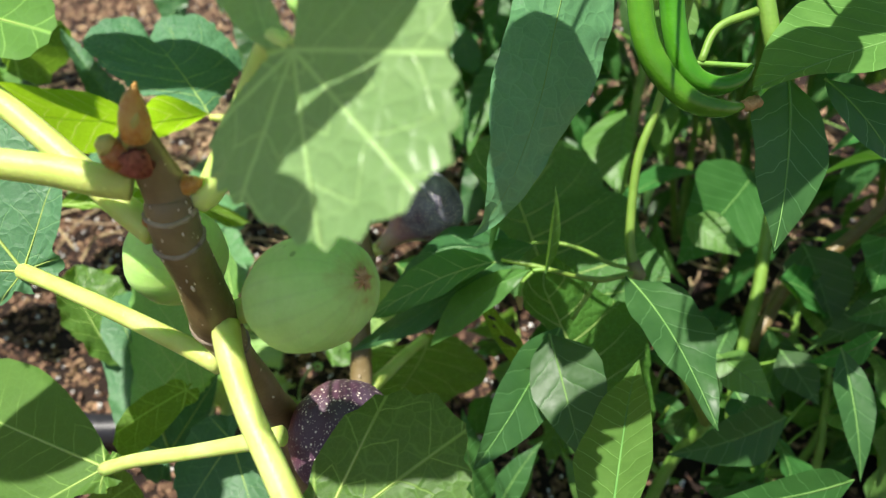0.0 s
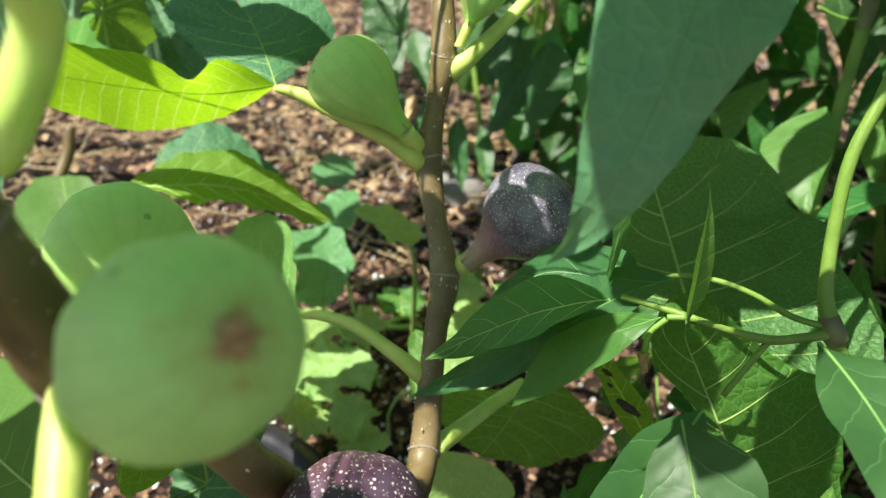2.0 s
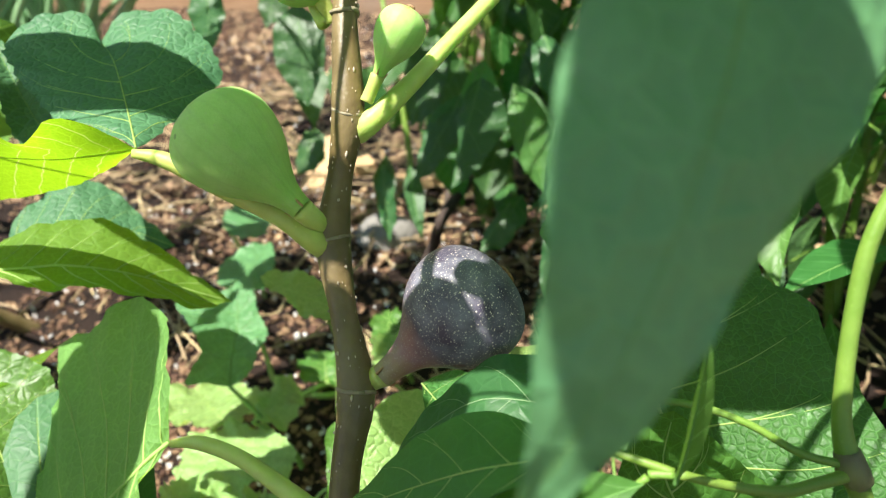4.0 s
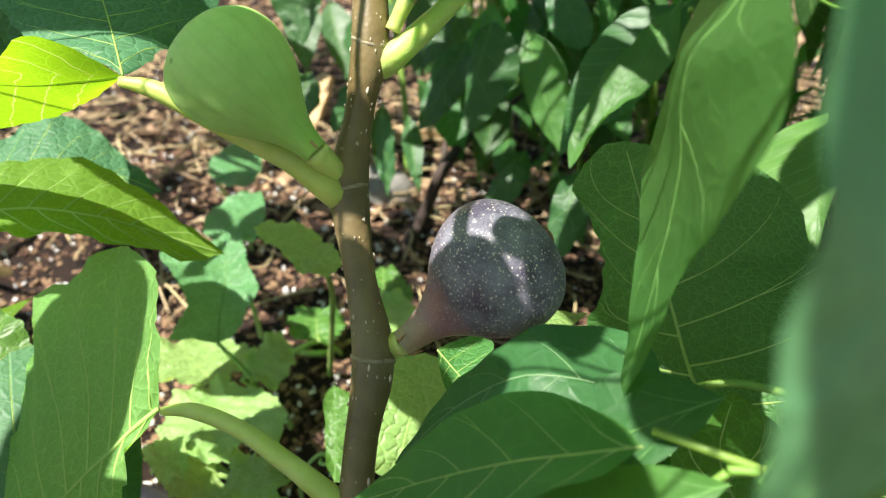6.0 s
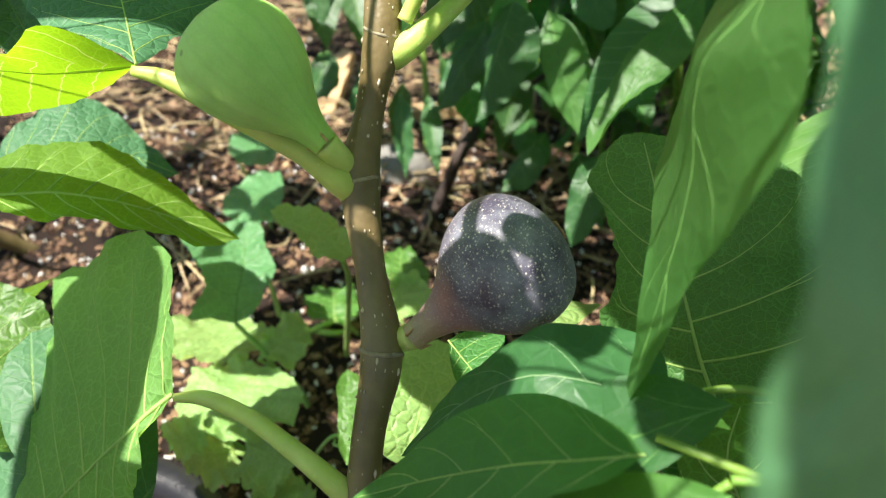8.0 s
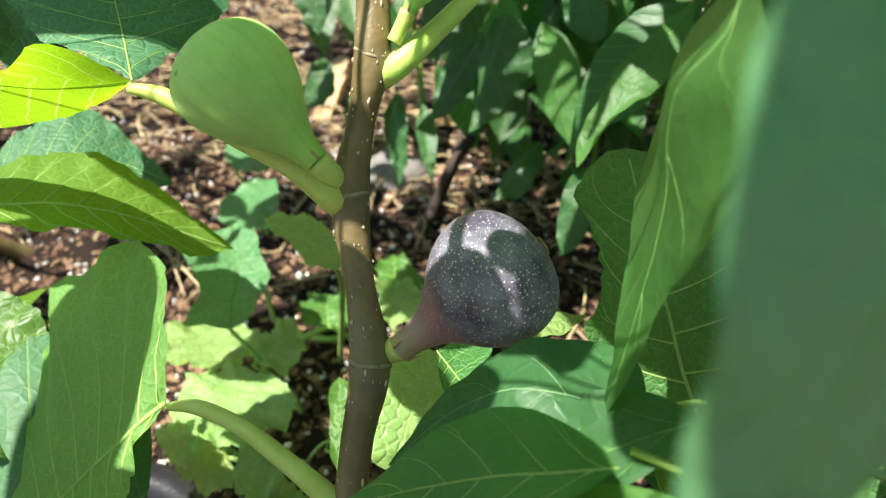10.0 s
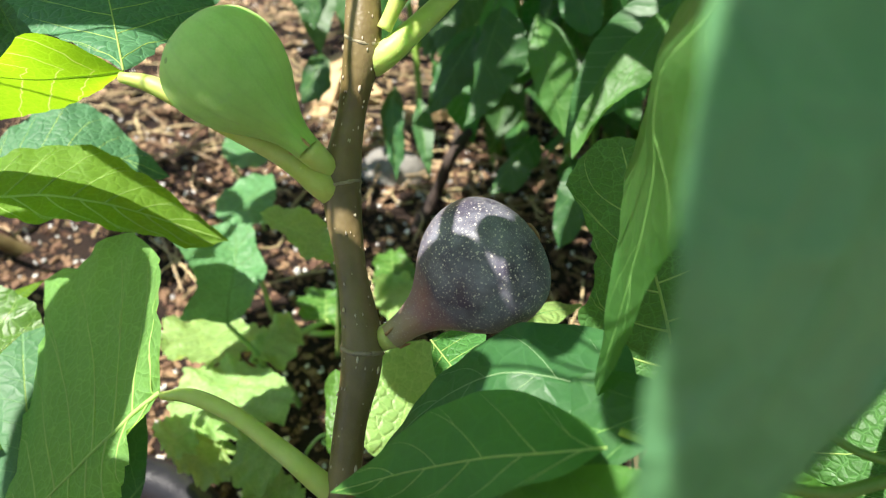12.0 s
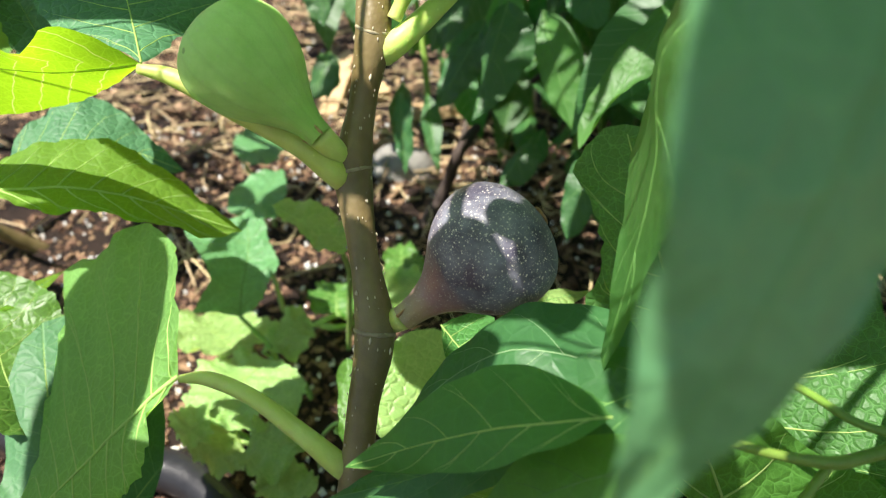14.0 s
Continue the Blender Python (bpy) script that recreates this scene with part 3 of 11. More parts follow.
ROUND = ((0.0, 0.22), (0.05, 0.24), (0.12, 0.42), (0.24, 0.74), (0.38, 0.93), (0.52, 1.0), (0.66, 0.98), (0.79, 0.87), (0.89, 0.68), (0.95, 0.45), (0.99, 0.18), (1.0, 0.03))


def fig_fruit(owner, base, end, radius, material, profile=PEAR, label="", bend=0.0, seed=0, stalk=0.004, root=None):
    """A fig from its stalk to its eye, with ribs, a bract ring at the neck and a scaly eye."""
    b, e = np.array(base, float), np.array(end, float)
    axis = (e - b) / np.linalg.norm(e - b)
    length = np.linalg.norm(e - b)
    s = np.cross(axis, (0.2, 0.9, 0.4))
    s /= np.linalg.norm(s)
    o = np.cross(axis, s)
    prof = spline(profile, 4)
    sides = 40
    verts, uvs, faces = [], [], []
    rng = random.Random(seed)
    p1, p2 = rng.uniform(0, 6), rng.uniform(0, 6)
    for u, r in prof:
        for k in range(sides):
            a = 2 * math.pi * k / sides
            q = radius * r * (1 + 0.012 * math.sin(9 * a + p1) + 0.02 * math.sin(2 * a + p2) + 0.012 * math.sin(3 * a + 5 * u))
            verts.append(b + axis * length * u + bend * length * math.sin(math.pi * u) * o + q * (math.cos(a) * s + math.sin(a) * o))
            uvs.append((k / sides, u))
    for i in range(len(prof) - 1):
        for k in range(sides):
            a, c = i * sides + k, i * sides + (k + 1) % sides
            faces.append((a, c, c + sides, a + sides))
    faces.append(tuple(range((len(prof) - 1) * sides, len(prof) * sides)))
    fruit = owner.part("fig", (verts, faces, uvs), material, label)
    if root is not None:
        r = np.array(root, float)
        owner.part("stalk", tube([r, r + (b - r) * 0.5, b + axis * 0.0015], [stalk * 1.05, stalk, stalk * 1.15], 12, 4), FIG_STALK, under=fruit)
        scales = []
        for k in range(3):
            a = 2.1 * k + p1
            d = math.cos(a) * s + math.sin(a) * o
            at = b + d * radius * 0.21
            scales.append(tube([at, at + axis * 0.0022 + d * 0.0006, at + axis * 0.004 + d * 0.0014], [0.0007, 0.0005, 0.0001], 5, 2))
        owner.part("bract", joined(scales), FIG_EYE, under=fruit)
    eye = []
    for k in range(11):
        a = 2 * math.pi * k / 11 + rng.uniform(-0.2, 0.2)
        d = math.cos(a) * s + math.sin(a) * o
        far = radius * rng.uniform(0.07, 0.15)
        p = e - axis * radius * 0.006
        eye.append(tube([p + d * radius * 0.02 + axis * 0.0005, p + d * far + axis * 0.0004, p + d * far * 1.5 - axis * 0.0002], [0.0006, 0.0005, 0.0001], 5, 2))
    owner.part("eye", joined(eye), FIG_EYE, under=fruit)
    return fruit


class Pattern:
    """Meshes to be hung many times, built round the origin."""

    def __init__(self):
        self.at, self.made = Vector((0, 0, 0)), []

    def part(self, name, shape, material, label="", under=None, smooth=True):
        verts, faces, uvs = shape
        me = bpy.data.meshes.new(name)
        me.from_pydata([tuple(v) for v in verts], [], faces)
        lay_uv(me, uvs)
        me.polygons.foreach_set("use_smooth", [smooth] * len(me.polygons))
        me.materials.append(material)
        self.made.append((name, me))
        return self

    def hang(self, owner, m):
        blade = new(self.made[0][0], self.made[0][1])
        blade.parent = owner.ob
        blade.matrix_basis = Matrix.Translation(-owner.at) @ m
        for name, me in self.made[1:]:
            new(name, me).parent = blade
        return blade


def collar(points, radius):
    """The raised scar round a stem where a leaf once stood."""
    a, b = np.array(points[0], float), np.array(points[1], float)
    axis = (b - a) / np.linalg.norm(b - a)
    s = np.cross(axis, (0.3, 0.8, 0.5))
    s /= np.linalg.norm(s)
    o = np.cross(axis, s)
    radius -= 0.0003
    loop = [a + radius * (math.cos(t) * s + math.sin(t) * o) + axis * 0.0006 * math.sin(2 * t) for t in np.linspace(0, 2 * math.pi, 25)]
    return tube(loop, [0.0008] * len(loop), 6, 1, 0.5)


def flecks(points, radii, count, seed):
    """Pale cork spots on a stem."""
    rng = random.Random(seed)
    line = spline([(*p, r) for p, r in zip(points, radii)], 10)
    shapes = []
    for _ in range(count):
        i = rng.randrange(1, len(line) - 1)
        radius = line[i][3]
        c, t = line[i][:3], line[i + 1][:3] - line[i][:3]
        t = t / np.linalg.norm(t)
        s = np.cross(t, (0.3, 0.9, 0.2))
        s /= np.linalg.norm(s)
        a = rng.uniform(0, 6.28)
        d = math.cos(a) * s + math.sin(a) * np.cross(t, s)
        size = rng.uniform(0.00016, 0.00042) * (1.9 if rng.random() < 0.12 else 1.0)
        c = c + d * radius * 0.99
        shapes.append(tube([c - t * size * 1.8, c, c + t * size * 1.8], [size * 0.2, size * 0.8, size * 0.2], 6, 2))
    return joined(shapes)


# ---- ground, bed and boards ----
def bed_height(x, y):
    """The soil rises a little towards the back of the bed."""
    up = max(0.0, y - 0.55)
    z = 0.085 * up / (0.35 + up) * 1.35
    z += 0.012 * noise.noise((x * 3.1, y * 3.1, 0.3)) + 0.006 * noise.noise((x * 11, y * 11, 1.7)) + 0.003 * noise.noise((x * 37, y * 37, 4.1))
    return z


def setting(name, shape, material, label, category, smooth=False):
    verts, faces, uvs = shape
    me = bpy.data.meshes.new(name)
    me.from_pydata([tuple(v) for v in verts], [], faces)
    me.polygons.foreach_set("use_smooth", [smooth] * len(me.polygons))
    me.materials.append(material)
    return tagged(new(name, me), label, category, kind="structure")


def grid(x0, x1, y0, y1, nx, ny, height):
    verts = [(x0 + (x1 - x0) * i / nx, y0 + (y1 - y0) * j / ny, height(x0 + (x1 - x0) * i / nx, y0 + (y1 - y0) * j / ny)) for j in range(ny + 1) for i in range(nx + 1)]
    faces = [(j * (nx + 1) + i, j * (nx + 1) + i + 1, (j + 1) * (nx + 1) + i + 1, (j + 1) * (nx + 1) + i) for j in range(ny) for i in range(nx)]
    return verts, faces, None


def plank(x0, x1, y0, y1, z0, z1, bevel=0.004):
    """A board with worn edges, as a closed box with bevelled corners."""
    bm = bmesh.new()
    bmesh.ops.create_cube(bm, size=1, matrix=Matrix.Translation(((x0 + x1) / 2, (y0 + y1) / 2, (z0 + z1) / 2)) @ Matrix.Diagonal((x1 - x0, y1 - y0, z1 - z0, 1)))
    bmesh.ops.bevel(bm, geom=bm.edges[:], offset=bevel, segments=2, affect="EDGES", profile=0.6)
    bm.verts.index_update()
    verts = [tuple(v.co) for v in bm.verts]
    faces = [tuple(v.index for v in f.verts) for f in bm.faces]
    bm.free()
    return verts, faces, None


setting("ground", grid(-40, 40, -40, 40, 8, 8, lambda x, y: -0.16), GRAVEL, "pale dusty paving round the raised bed", "ground")
setting("soil", grid(-3.4, 0.95, -0.5, 2.95, 260, 210, bed_height), SOIL, "dark crumbly potting soil in the raised bed", "soil", True)
BED = Thing("raised_bed", (0, 2.97, 0), "weathered reddish timber boards of a raised bed", "raised bed")
BED.part("board", plank(-3.46, 1.0, 2.95, 2.99, -0.155, 0.36), BOARD, smooth=False)
BED.part("board", plank(0.95, 0.99, -0.5, 2.946, -0.155, 0.20), BOARD, smooth=False)
BED.part("board", plank(-3.44, -3.40, -0.5, 2.946, -0.155, 0.20), BOARD, smooth=False)
BED.part("board", plank(-3.46, 1.0, -0.54, -0.504, -0.155, 0.12), BOARD, smooth=False)
setting("wall_back", plank(-9, 9, 5.2, 5.4, -0.155, 2.2, 0.01), STUCCO, "plain beige stucco garden wall", "wall")


def chips(count, seed, size, spread, flat=0.35, lift=0.0):
    """Bits of bark or mineral, lying every way on the soil."""
    rng = random.Random(seed)
    verts, faces = [], []
    for _ in range(count):
        x, y = spread(rng)
        l, w, h = (rng.uniform(*size) * k for k in (1.0, rng.uniform(0.35, 0.8), rng.uniform(0.5, 1.2) * flat))
        m = Matrix.Translation((x, y, bed_height(x, y) + h * 0.3 + lift)) @ Euler((rng.uniform(-0.5, 0.5), rng.uniform(-0.5, 0.5), rng.uniform(0, 6.3))).to_matrix().to_4x4()
        k = len(verts)
        for sx, sy, sz in ((-1, -1, -1), (1, -1, -1), (1, 1, -1), (-1, 1, -1), (-1, -1, 1), (1, -1, 1), (1, 1, 1), (-1, 1, 1)):
            verts.append(tuple(m @ Vector((sx * l / 2 * rng.uniform(0.6, 1), sy * w / 2 * rng.uniform(0.55, 1), sz * h / 2 * rng.uniform(0.5, 1)))))
        faces += [tuple(k + i for i in q) for q in ((0, 3, 2, 1), (4, 5, 6, 7), (0, 1, 5, 4), (1, 2, 6, 5), (2, 3, 7, 6), (3, 0, 4, 7))]
    return verts, faces, None


def stuff(name, shape, material, label, category):
    ob = setting(name, shape, material, label, category)
    ob["kind"] = "stuff"
    return ob


def near_bed(rng):
    return rng.uniform(-1.15, 0.6), 0.25 + 2.3 * rng.random() ** 0.9


def back_bed(rng):
    return rng.uniform(-2.4, 0.9), rng.uniform(0.95, 2.9)


def far_bed(rng):
    x, y = rng.uniform(-3.35, 0.92), rng.uniform(-0.45, 2.9)
    return (x, y) if x < -1.1 or y < 0.25 or x > 0.6 else (-3.35 + 2.2 * rng.random(), y)


stuff("coarse_bark_mulch", chips(9000, 23, (0.012, 0.034), far_bed), CHIP, "coarse brown bark chips over the rest of the bed", "mulch")
stuff("bark_mulch", chips(12000, 3, (0.005, 0.016), near_bed), CHIP, "loose reddish brown bark chips on dark soil", "mulch")
stuff("wood_mulch", chips(7500, 4, (0.008, 0.026), back_bed, 0.25, 0.002), CHIP_PALE, "pale dry wood chips strewn on the soil", "mulch")
def stem_bed(rng):
    return rng.uniform(-0.6, 0.25), rng.uniform(0.4, 1.15)


stuff("fine_bark_mulch", chips(8000, 13, (0.004, 0.012), stem_bed, 0.45), CHIP, "fine reddish brown bark crumbs on dark soil", "mulch")
stuff("perlite_crumbs", chips(900, 15, (0.003, 0.007), stem_bed, 0.9, 0.002), PERLITE, "white perlite grains in the soil", "perlite")
stuff("perlite_grains", chips(1500, 5, (0.003, 0.008), near_bed, 0.9, 0.002), PERLITE, "white perlite grains in the soil", "perlite")


def straws(count, seed):
    rng = random.Random(seed)
    shapes = []
    for _ in range(count):
        x, y = rng.uniform(-1.1, 0.5), rng.uniform(0.75, 1.7)
        a, l = rng.uniform(0, 6.3), rng.uniform(0.03, 0.13)
        line = []
        for q in (-0.5, 0.0, 0.5):
            px, py = x + l * q * math.cos(a) + rng.uniform(-0.008, 0.008), y + l * q * math.sin(a) + rng.uniform(-0.008, 0.008)
            line.append((px, py, bed_height(px, py) + rng.uniform(0.005, 0.022)))
        shapes.append(tube(line, [0.0012, 0.0014, 0.0010], 4, 2))
    return joined(shapes)


stuff("straw_litter", straws(900, 6), STRAW, "dry straw and dead stalks on the mulch", "straw")


# ---- the plants ----
FIG = Thing("fig_plant", (-0.075, 0.36, 0.0), "young fig plant with brown stems, broad leaves and ripening figs", "fig plant")
sheet_leaf(FIG, [(-0.1307, 0.4316, 0.2503), (-0.1324, 0.4369, 0.2616), (-0.1325, 0.4434, 0.2725), (-0.1431, 0.4555, 0.2767), (-0.1526, 0.4758, 0.2782), (-0.1737, 0.4944, 0.2770), (-0.1929, 0.5058, 0.2732), (-0.2080, 0.5038, 0.2653), (-0.2141, 0.4993, 0.2560), (-0.2362, 0.4967, 0.2438), (-0.2386, 0.4891, 0.2320), (-0.2319, 0.4777, 0.2206), (-0.2274, 0.4580, 0.2060), (-0.2110, 0.4217, 0.1891), (-0.1965, 0.3851, 0.1825)], [(-0.1307, 0.4316, 0.2503), (-0.1378, 0.4254, 0.2445), (-0.1454, 0.4182, 0.2371), (-0.1578, 0.4089, 0.2241), (-0.1743, 0.3980, 0.2059), (-0.1965, 0.3851, 0.1825)], [(-0.1307, 0.4316, 0.2503), (-0.1327, 0.4234, 0.2453), (-0.1365, 0.4169, 0.2398), (-0.1353, 0.4068, 0.2284), (-0.1400, 0.3975, 0.2128), (-0.1653, 0.3885, 0.1928), (-0.1965, 0.3851, 0.1825)], BLADE_DOWNY, seed=18, ribs=8, rise=0.10, wave=0.0014, teeth=0.0012, vein=0.0011, quilt=0.00025, crease=0.35, vein_material=VEIN_PALE, label="broad downy fig leaf hanging from its petiole")
sheet_leaf(FIG, [(-0.1506, 0.4749, 0.3643), (-0.1579, 0.4704, 0.3712), (-0.1688, 0.4620, 0.3794), (-0.1751, 0.4578, 0.3795), (-0.1911, 0.4588, 0.3681), (-0.2001, 0.4527, 0.3775), (-0.2139, 0.4501, 0.3830), (-0.2391, 0.4493, 0.3849), (-0.2685, 0.4482, 0.3867), (-0.3130, 0.4572, 0.3692)], [(-0.1506, 0.4749, 0.3643), (-0.1674, 0.4740, 0.3611), (-0.1958, 0.4747, 0.3567), (-0.2335, 0.4700, 0.3584), (-0.2752, 0.4653, 0.3627), (-0.3130, 0.4572, 0.3692)], [(-0.1506, 0.4749, 0.3643), (-0.1742, 0.4851, 0.3504), (-0.2023, 0.4954, 0.3373), (-0.2314, 0.4962, 0.3288), (-0.2638, 0.4914, 0.3250), (-0.2846, 0.4855, 0.3305), (-0.3069, 0.4699, 0.3450), (-0.3130, 0.4572, 0.3692)], BLADE_LIT_TONE, seed=15, ribs=0, rise=0.22, wave=0.0003, pucker=0.0001, quilt=0.0, teeth=0.0004, vein=0.0005, crease=0.1, vein_material=VEIN_LIT_TONE, label="fig leaf half seen from below, sunlight put into its tone")
sheet_leaf(FIG, [(-0.1507, 0.4752, 0.3648), (-0.1716, 0.4825, 0.3688), (-0.2012, 0.4919, 0.3707), (-0.2307, 0.5103, 0.3786), (-0.2590, 0.5316, 0.3915), (-0.2589, 0.5474, 0.3996), (-0.2470, 0.5604, 0.4066), (-0.2340, 0.5663, 0.4036), (-0.2240, 0.5596, 0.3914)], [(-0.1507, 0.4752, 0.3648), (-0.1680, 0.4972, 0.3726), (-0.1896, 0.5238, 0.3807), (-0.2077, 0.5448, 0.3869), (-0.2240, 0.5596, 0.3914)], [(-0.1507, 0.4752, 0.3648), (-0.1507, 0.4869, 0.3651), (-0.1543, 0.5158, 0.3668), (-0.1553, 0.5543, 0.3743), (-0.1641, 0.5687, 0.3850), (-0.1805, 0.5769, 0.3993), (-0.1972, 0.5806, 0.4052), (-0.2156, 0.5753, 0.4058), (-0.2217, 0.5707, 0.4004), (-0.2240, 0.5596, 0.3914)], BLADE_SHADE, seed=16, ribs=5, rise=0.12, wave=0.0012, teeth=0.001, vein=0.0005, crease=0.3, vein_material=VEIN_PALE, label="fig leaf half in blue-green shade tone")
sheet_leaf(FIG, [(-0.2352, 0.5191, 0.3531), (-0.2423, 0.5101, 0.3510), (-0.2552, 0.5175, 0.3618), (-0.2656, 0.5281, 0.3772), (-0.2776, 0.5376, 0.3916), (-0.2848, 0.5505, 0.3983)], [(-0.2352, 0.5191, 0.3531), (-0.2528, 0.5308, 0.3635), (-0.2670, 0.5397, 0.3780), (-0.2789, 0.5479, 0.3897), (-0.2848, 0.5505, 0.3983)], [(-0.2352, 0.5191, 0.3531), (-0.2291, 0.5250, 0.3610), (-0.2460, 0.5358, 0.3694), (-0.2626, 0.5433, 0.3825), (-0.2769, 0.5501, 0.3928), (-0.2848, 0.5505, 0.3983)], BLADE_SHADE, seed=17, ribs=4, wave=0.0015, teeth=0.0008, vein=0.0004, label="curled glossy edge of a fig leaf")
# Fig leaf in the paler vine tone, which stands in for sunlight.
sheet_leaf(FIG, [(-0.0552, 0.4892, 0.1678), (-0.0675, 0.4871, 0.1785), (-0.0753, 0.4978, 0.1890), (-0.0752, 0.5159, 0.1995), (-0.0687, 0.5347, 0.2047), (-0.0532, 0.5471, 0.2042)], [(-0.0552, 0.4892, 0.1678), (-0.0531, 0.5022, 0.1788), (-0.0523, 0.5183, 0.1914), (-0.0524, 0.5322, 0.1988), (-0.0532, 0.5471, 0.2042)], [(-0.0552, 0.4892, 0.1678), (-0.0379, 0.5013, 0.1720), (-0.0273, 0.5180, 0.1822), (-0.0265, 0.5336, 0.1920), (-0.0386, 0.5457, 0.2007), (-0.0532, 0.5471, 0.2042)], BLADE_VINE, seed=22, ribs=6, wave=0.0015, vein=0.0006, vein_material=VEIN_PALE, label="fig leaf behind the stem, sunlight put into its tone")
sheet_leaf(FIG, [(-0.0882, 0.4959, 0.1510), (-0.0936, 0.5007, 0.1571), (-0.1004, 0.5146, 0.1667), (-0.1052, 0.5308, 0.1757), (-0.1030, 0.5386, 0.1779)], [(-0.0882, 0.4959, 0.1510), (-0.0912, 0.5066, 0.1601), (-0.0945, 0.5175, 0.1695), (-0.0996, 0.5305, 0.1732), (-0.1030, 0.5386, 0.1779)], [(-0.0882, 0.4959, 0.1510), (-0.0753, 0.4953, 0.1554), (-0.0738, 0.5101, 0.1696), (-0.0851, 0.5300, 0.1771), (-0.1030, 0.5386, 0.1779)], BLADE_TOP, seed=21, ribs=5, wave=0.0015, vein=0.0005, label="fig leaf hanging low beside the stem")
sheet_leaf(FIG, [(-0.0345, 0.4871, 0.2554), (-0.0294, 0.4983, 0.2527), (-0.0175, 0.5018, 0.2542), (-0.0115, 0.4937, 0.2583), (-0.0112, 0.4795, 0.2544), (-0.0131, 0.4652, 0.2511)], [(-0.0345, 0.4871, 0.2554), (-0.0269, 0.4810, 0.2526), (-0.0192, 0.4728, 0.2520), (-0.0131, 0.4652, 0.2511)], [(-0.0345, 0.4871, 0.2554), (-0.0304, 0.4750, 0.2537), (-0.0249, 0.4666, 0.2515), (-0.0131, 0.4652, 0.2511)], BLADE_DEEP, seed=23, ribs=4, wave=0.001, vein=0.0005, vein_material=VEIN_PALE, label="pale fig leaf under the ripe fig")
# Vine tone again, to make this edge look sunlit.
sheet_leaf(FIG, [(-0.0087, 0.5127, 0.2496), (-0.0014, 0.5264, 0.2501), (0.0109, 0.5397, 0.2480), (0.0231, 0.5466, 0.2454), (0.0285, 0.5429, 0.2473)], [(-0.0087, 0.5127, 0.2496), (0.0008, 0.5167, 0.2528), (0.0129, 0.5295, 0.2501), (0.0285, 0.5429, 0.2473)], [(-0.0087, 0.5127, 0.2496), (0.0017, 0.5104, 0.2519), (0.0161, 0.5192, 0.2516), (0.0285, 0.5429, 0.2473)], BLADE_VINE, seed=24, ribs=4, wave=0.0008, vein=0.0004, label="narrow fig leaf edge behind the ripe fig, sunlight put into its tone")
sheet_leaf(FIG, [(-0.0066, 0.4568, 0.2176), (-0.0238, 0.4571, 0.2071), (-0.0501, 0.4565, 0.2005), (-0.0604, 0.4578, 0.1877), (-0.0543, 0.4623, 0.1600), (-0.0356, 0.4660, 0.1444)], [(-0.0066, 0.4568, 0.2176), (-0.0097, 0.4591, 0.2021), (-0.0179, 0.4623, 0.1807), (-0.0277, 0.4651, 0.1594), (-0.0356, 0.4660, 0.1444)], [(-0.0066, 0.4568, 0.2176), (0.0126, 0.4646, 0.2091), (0.0350, 0.4736, 0.1795), (0.0292, 0.4733, 0.1611), (-0.0011, 0.4703, 0.1420), (-0.0356, 0.4660, 0.1444)], BLADE_TOP, seed=25, ribs=6, rise=0.12, wave=0.0012, vein=0.0006, vein_material=VEIN_PALE, label="fig leaf hanging low beside the stem with yellow veins")
# The pale vine tone puts full sun into this leaf's colour.
sheet_leaf(FIG, [(-0.0649, 0.4656, 0.1400), (-0.0501, 0.4779, 0.1318), (-0.0308, 0.4840, 0.1203), (-0.0164, 0.4805, 0.1053), (-0.0217, 0.4652, 0.0917)], [(-0.0649, 0.4656, 0.1400), (-0.0543, 0.4668, 0.1251), (-0.0377, 0.4680, 0.1065), (-0.0217, 0.4652, 0.0917)], [(-0.0649, 0.4656, 0.1400), (-0.0711, 0.4548, 0.1245), (-0.0654, 0.4479, 0.1086), (-0.0425, 0.4520, 0.0915), (-0.0217, 0.4652, 0.0917)], BLADE_VINE, seed=26, ribs=5, wave=0.0012, vein=0.0005, vein_material=VEIN_PALE, label="low fig leaf, sunlight put into its tone")
sheet_leaf(FIG, [(0.0950, 0.4627, 0.2247), (0.0676, 0.4749, 0.2289), (0.0433, 0.4888, 0.2408), (0.0261, 0.5020, 0.2688), (0.0297, 0.5069, 0.2777), (0.0289, 0.5154, 0.2919), (0.0234, 0.5214, 0.3040), (0.0180, 0.5260, 0.3115), (0.0121, 0.5304, 0.3170), (0.0162, 0.5386, 0.3252), (0.0231, 0.5456, 0.3324), (0.0311, 0.5483, 0.3341)], [(0.0950, 0.4627, 0.2247), (0.0806, 0.4822, 0.2423), (0.0688, 0.4985, 0.2578), (0.0585, 0.5137, 0.2787), (0.0443, 0.5322, 0.3066), (0.0311, 0.5483, 0.3341)], [(0.0950, 0.4627, 0.2247), (0.1405, 0.4492, 0.2551), (0.1504, 0.4529, 0.2676), (0.1476, 0.4744, 0.2772), (0.1354, 0.5004, 0.2898), (0.1336, 0.5143, 0.2953), (0.1292, 0.5312, 0.2967), (0.1170, 0.5452, 0.2973), (0.1101, 0.5557, 0.3104), (0.0920, 0.5622, 0.3225), (0.0753, 0.5569, 0.3290), (0.0506, 0.5442, 0.3347), (0.0311, 0.5483, 0.3341)], BLADE_DEEP, seed=19, ribs=8, rise=0.08, wave=0.0012, teeth=0.0008, vein=0.0012, quilt=0.0004, vein_material=VEIN_PALE, label="broad green fig leaf with yellow veins")
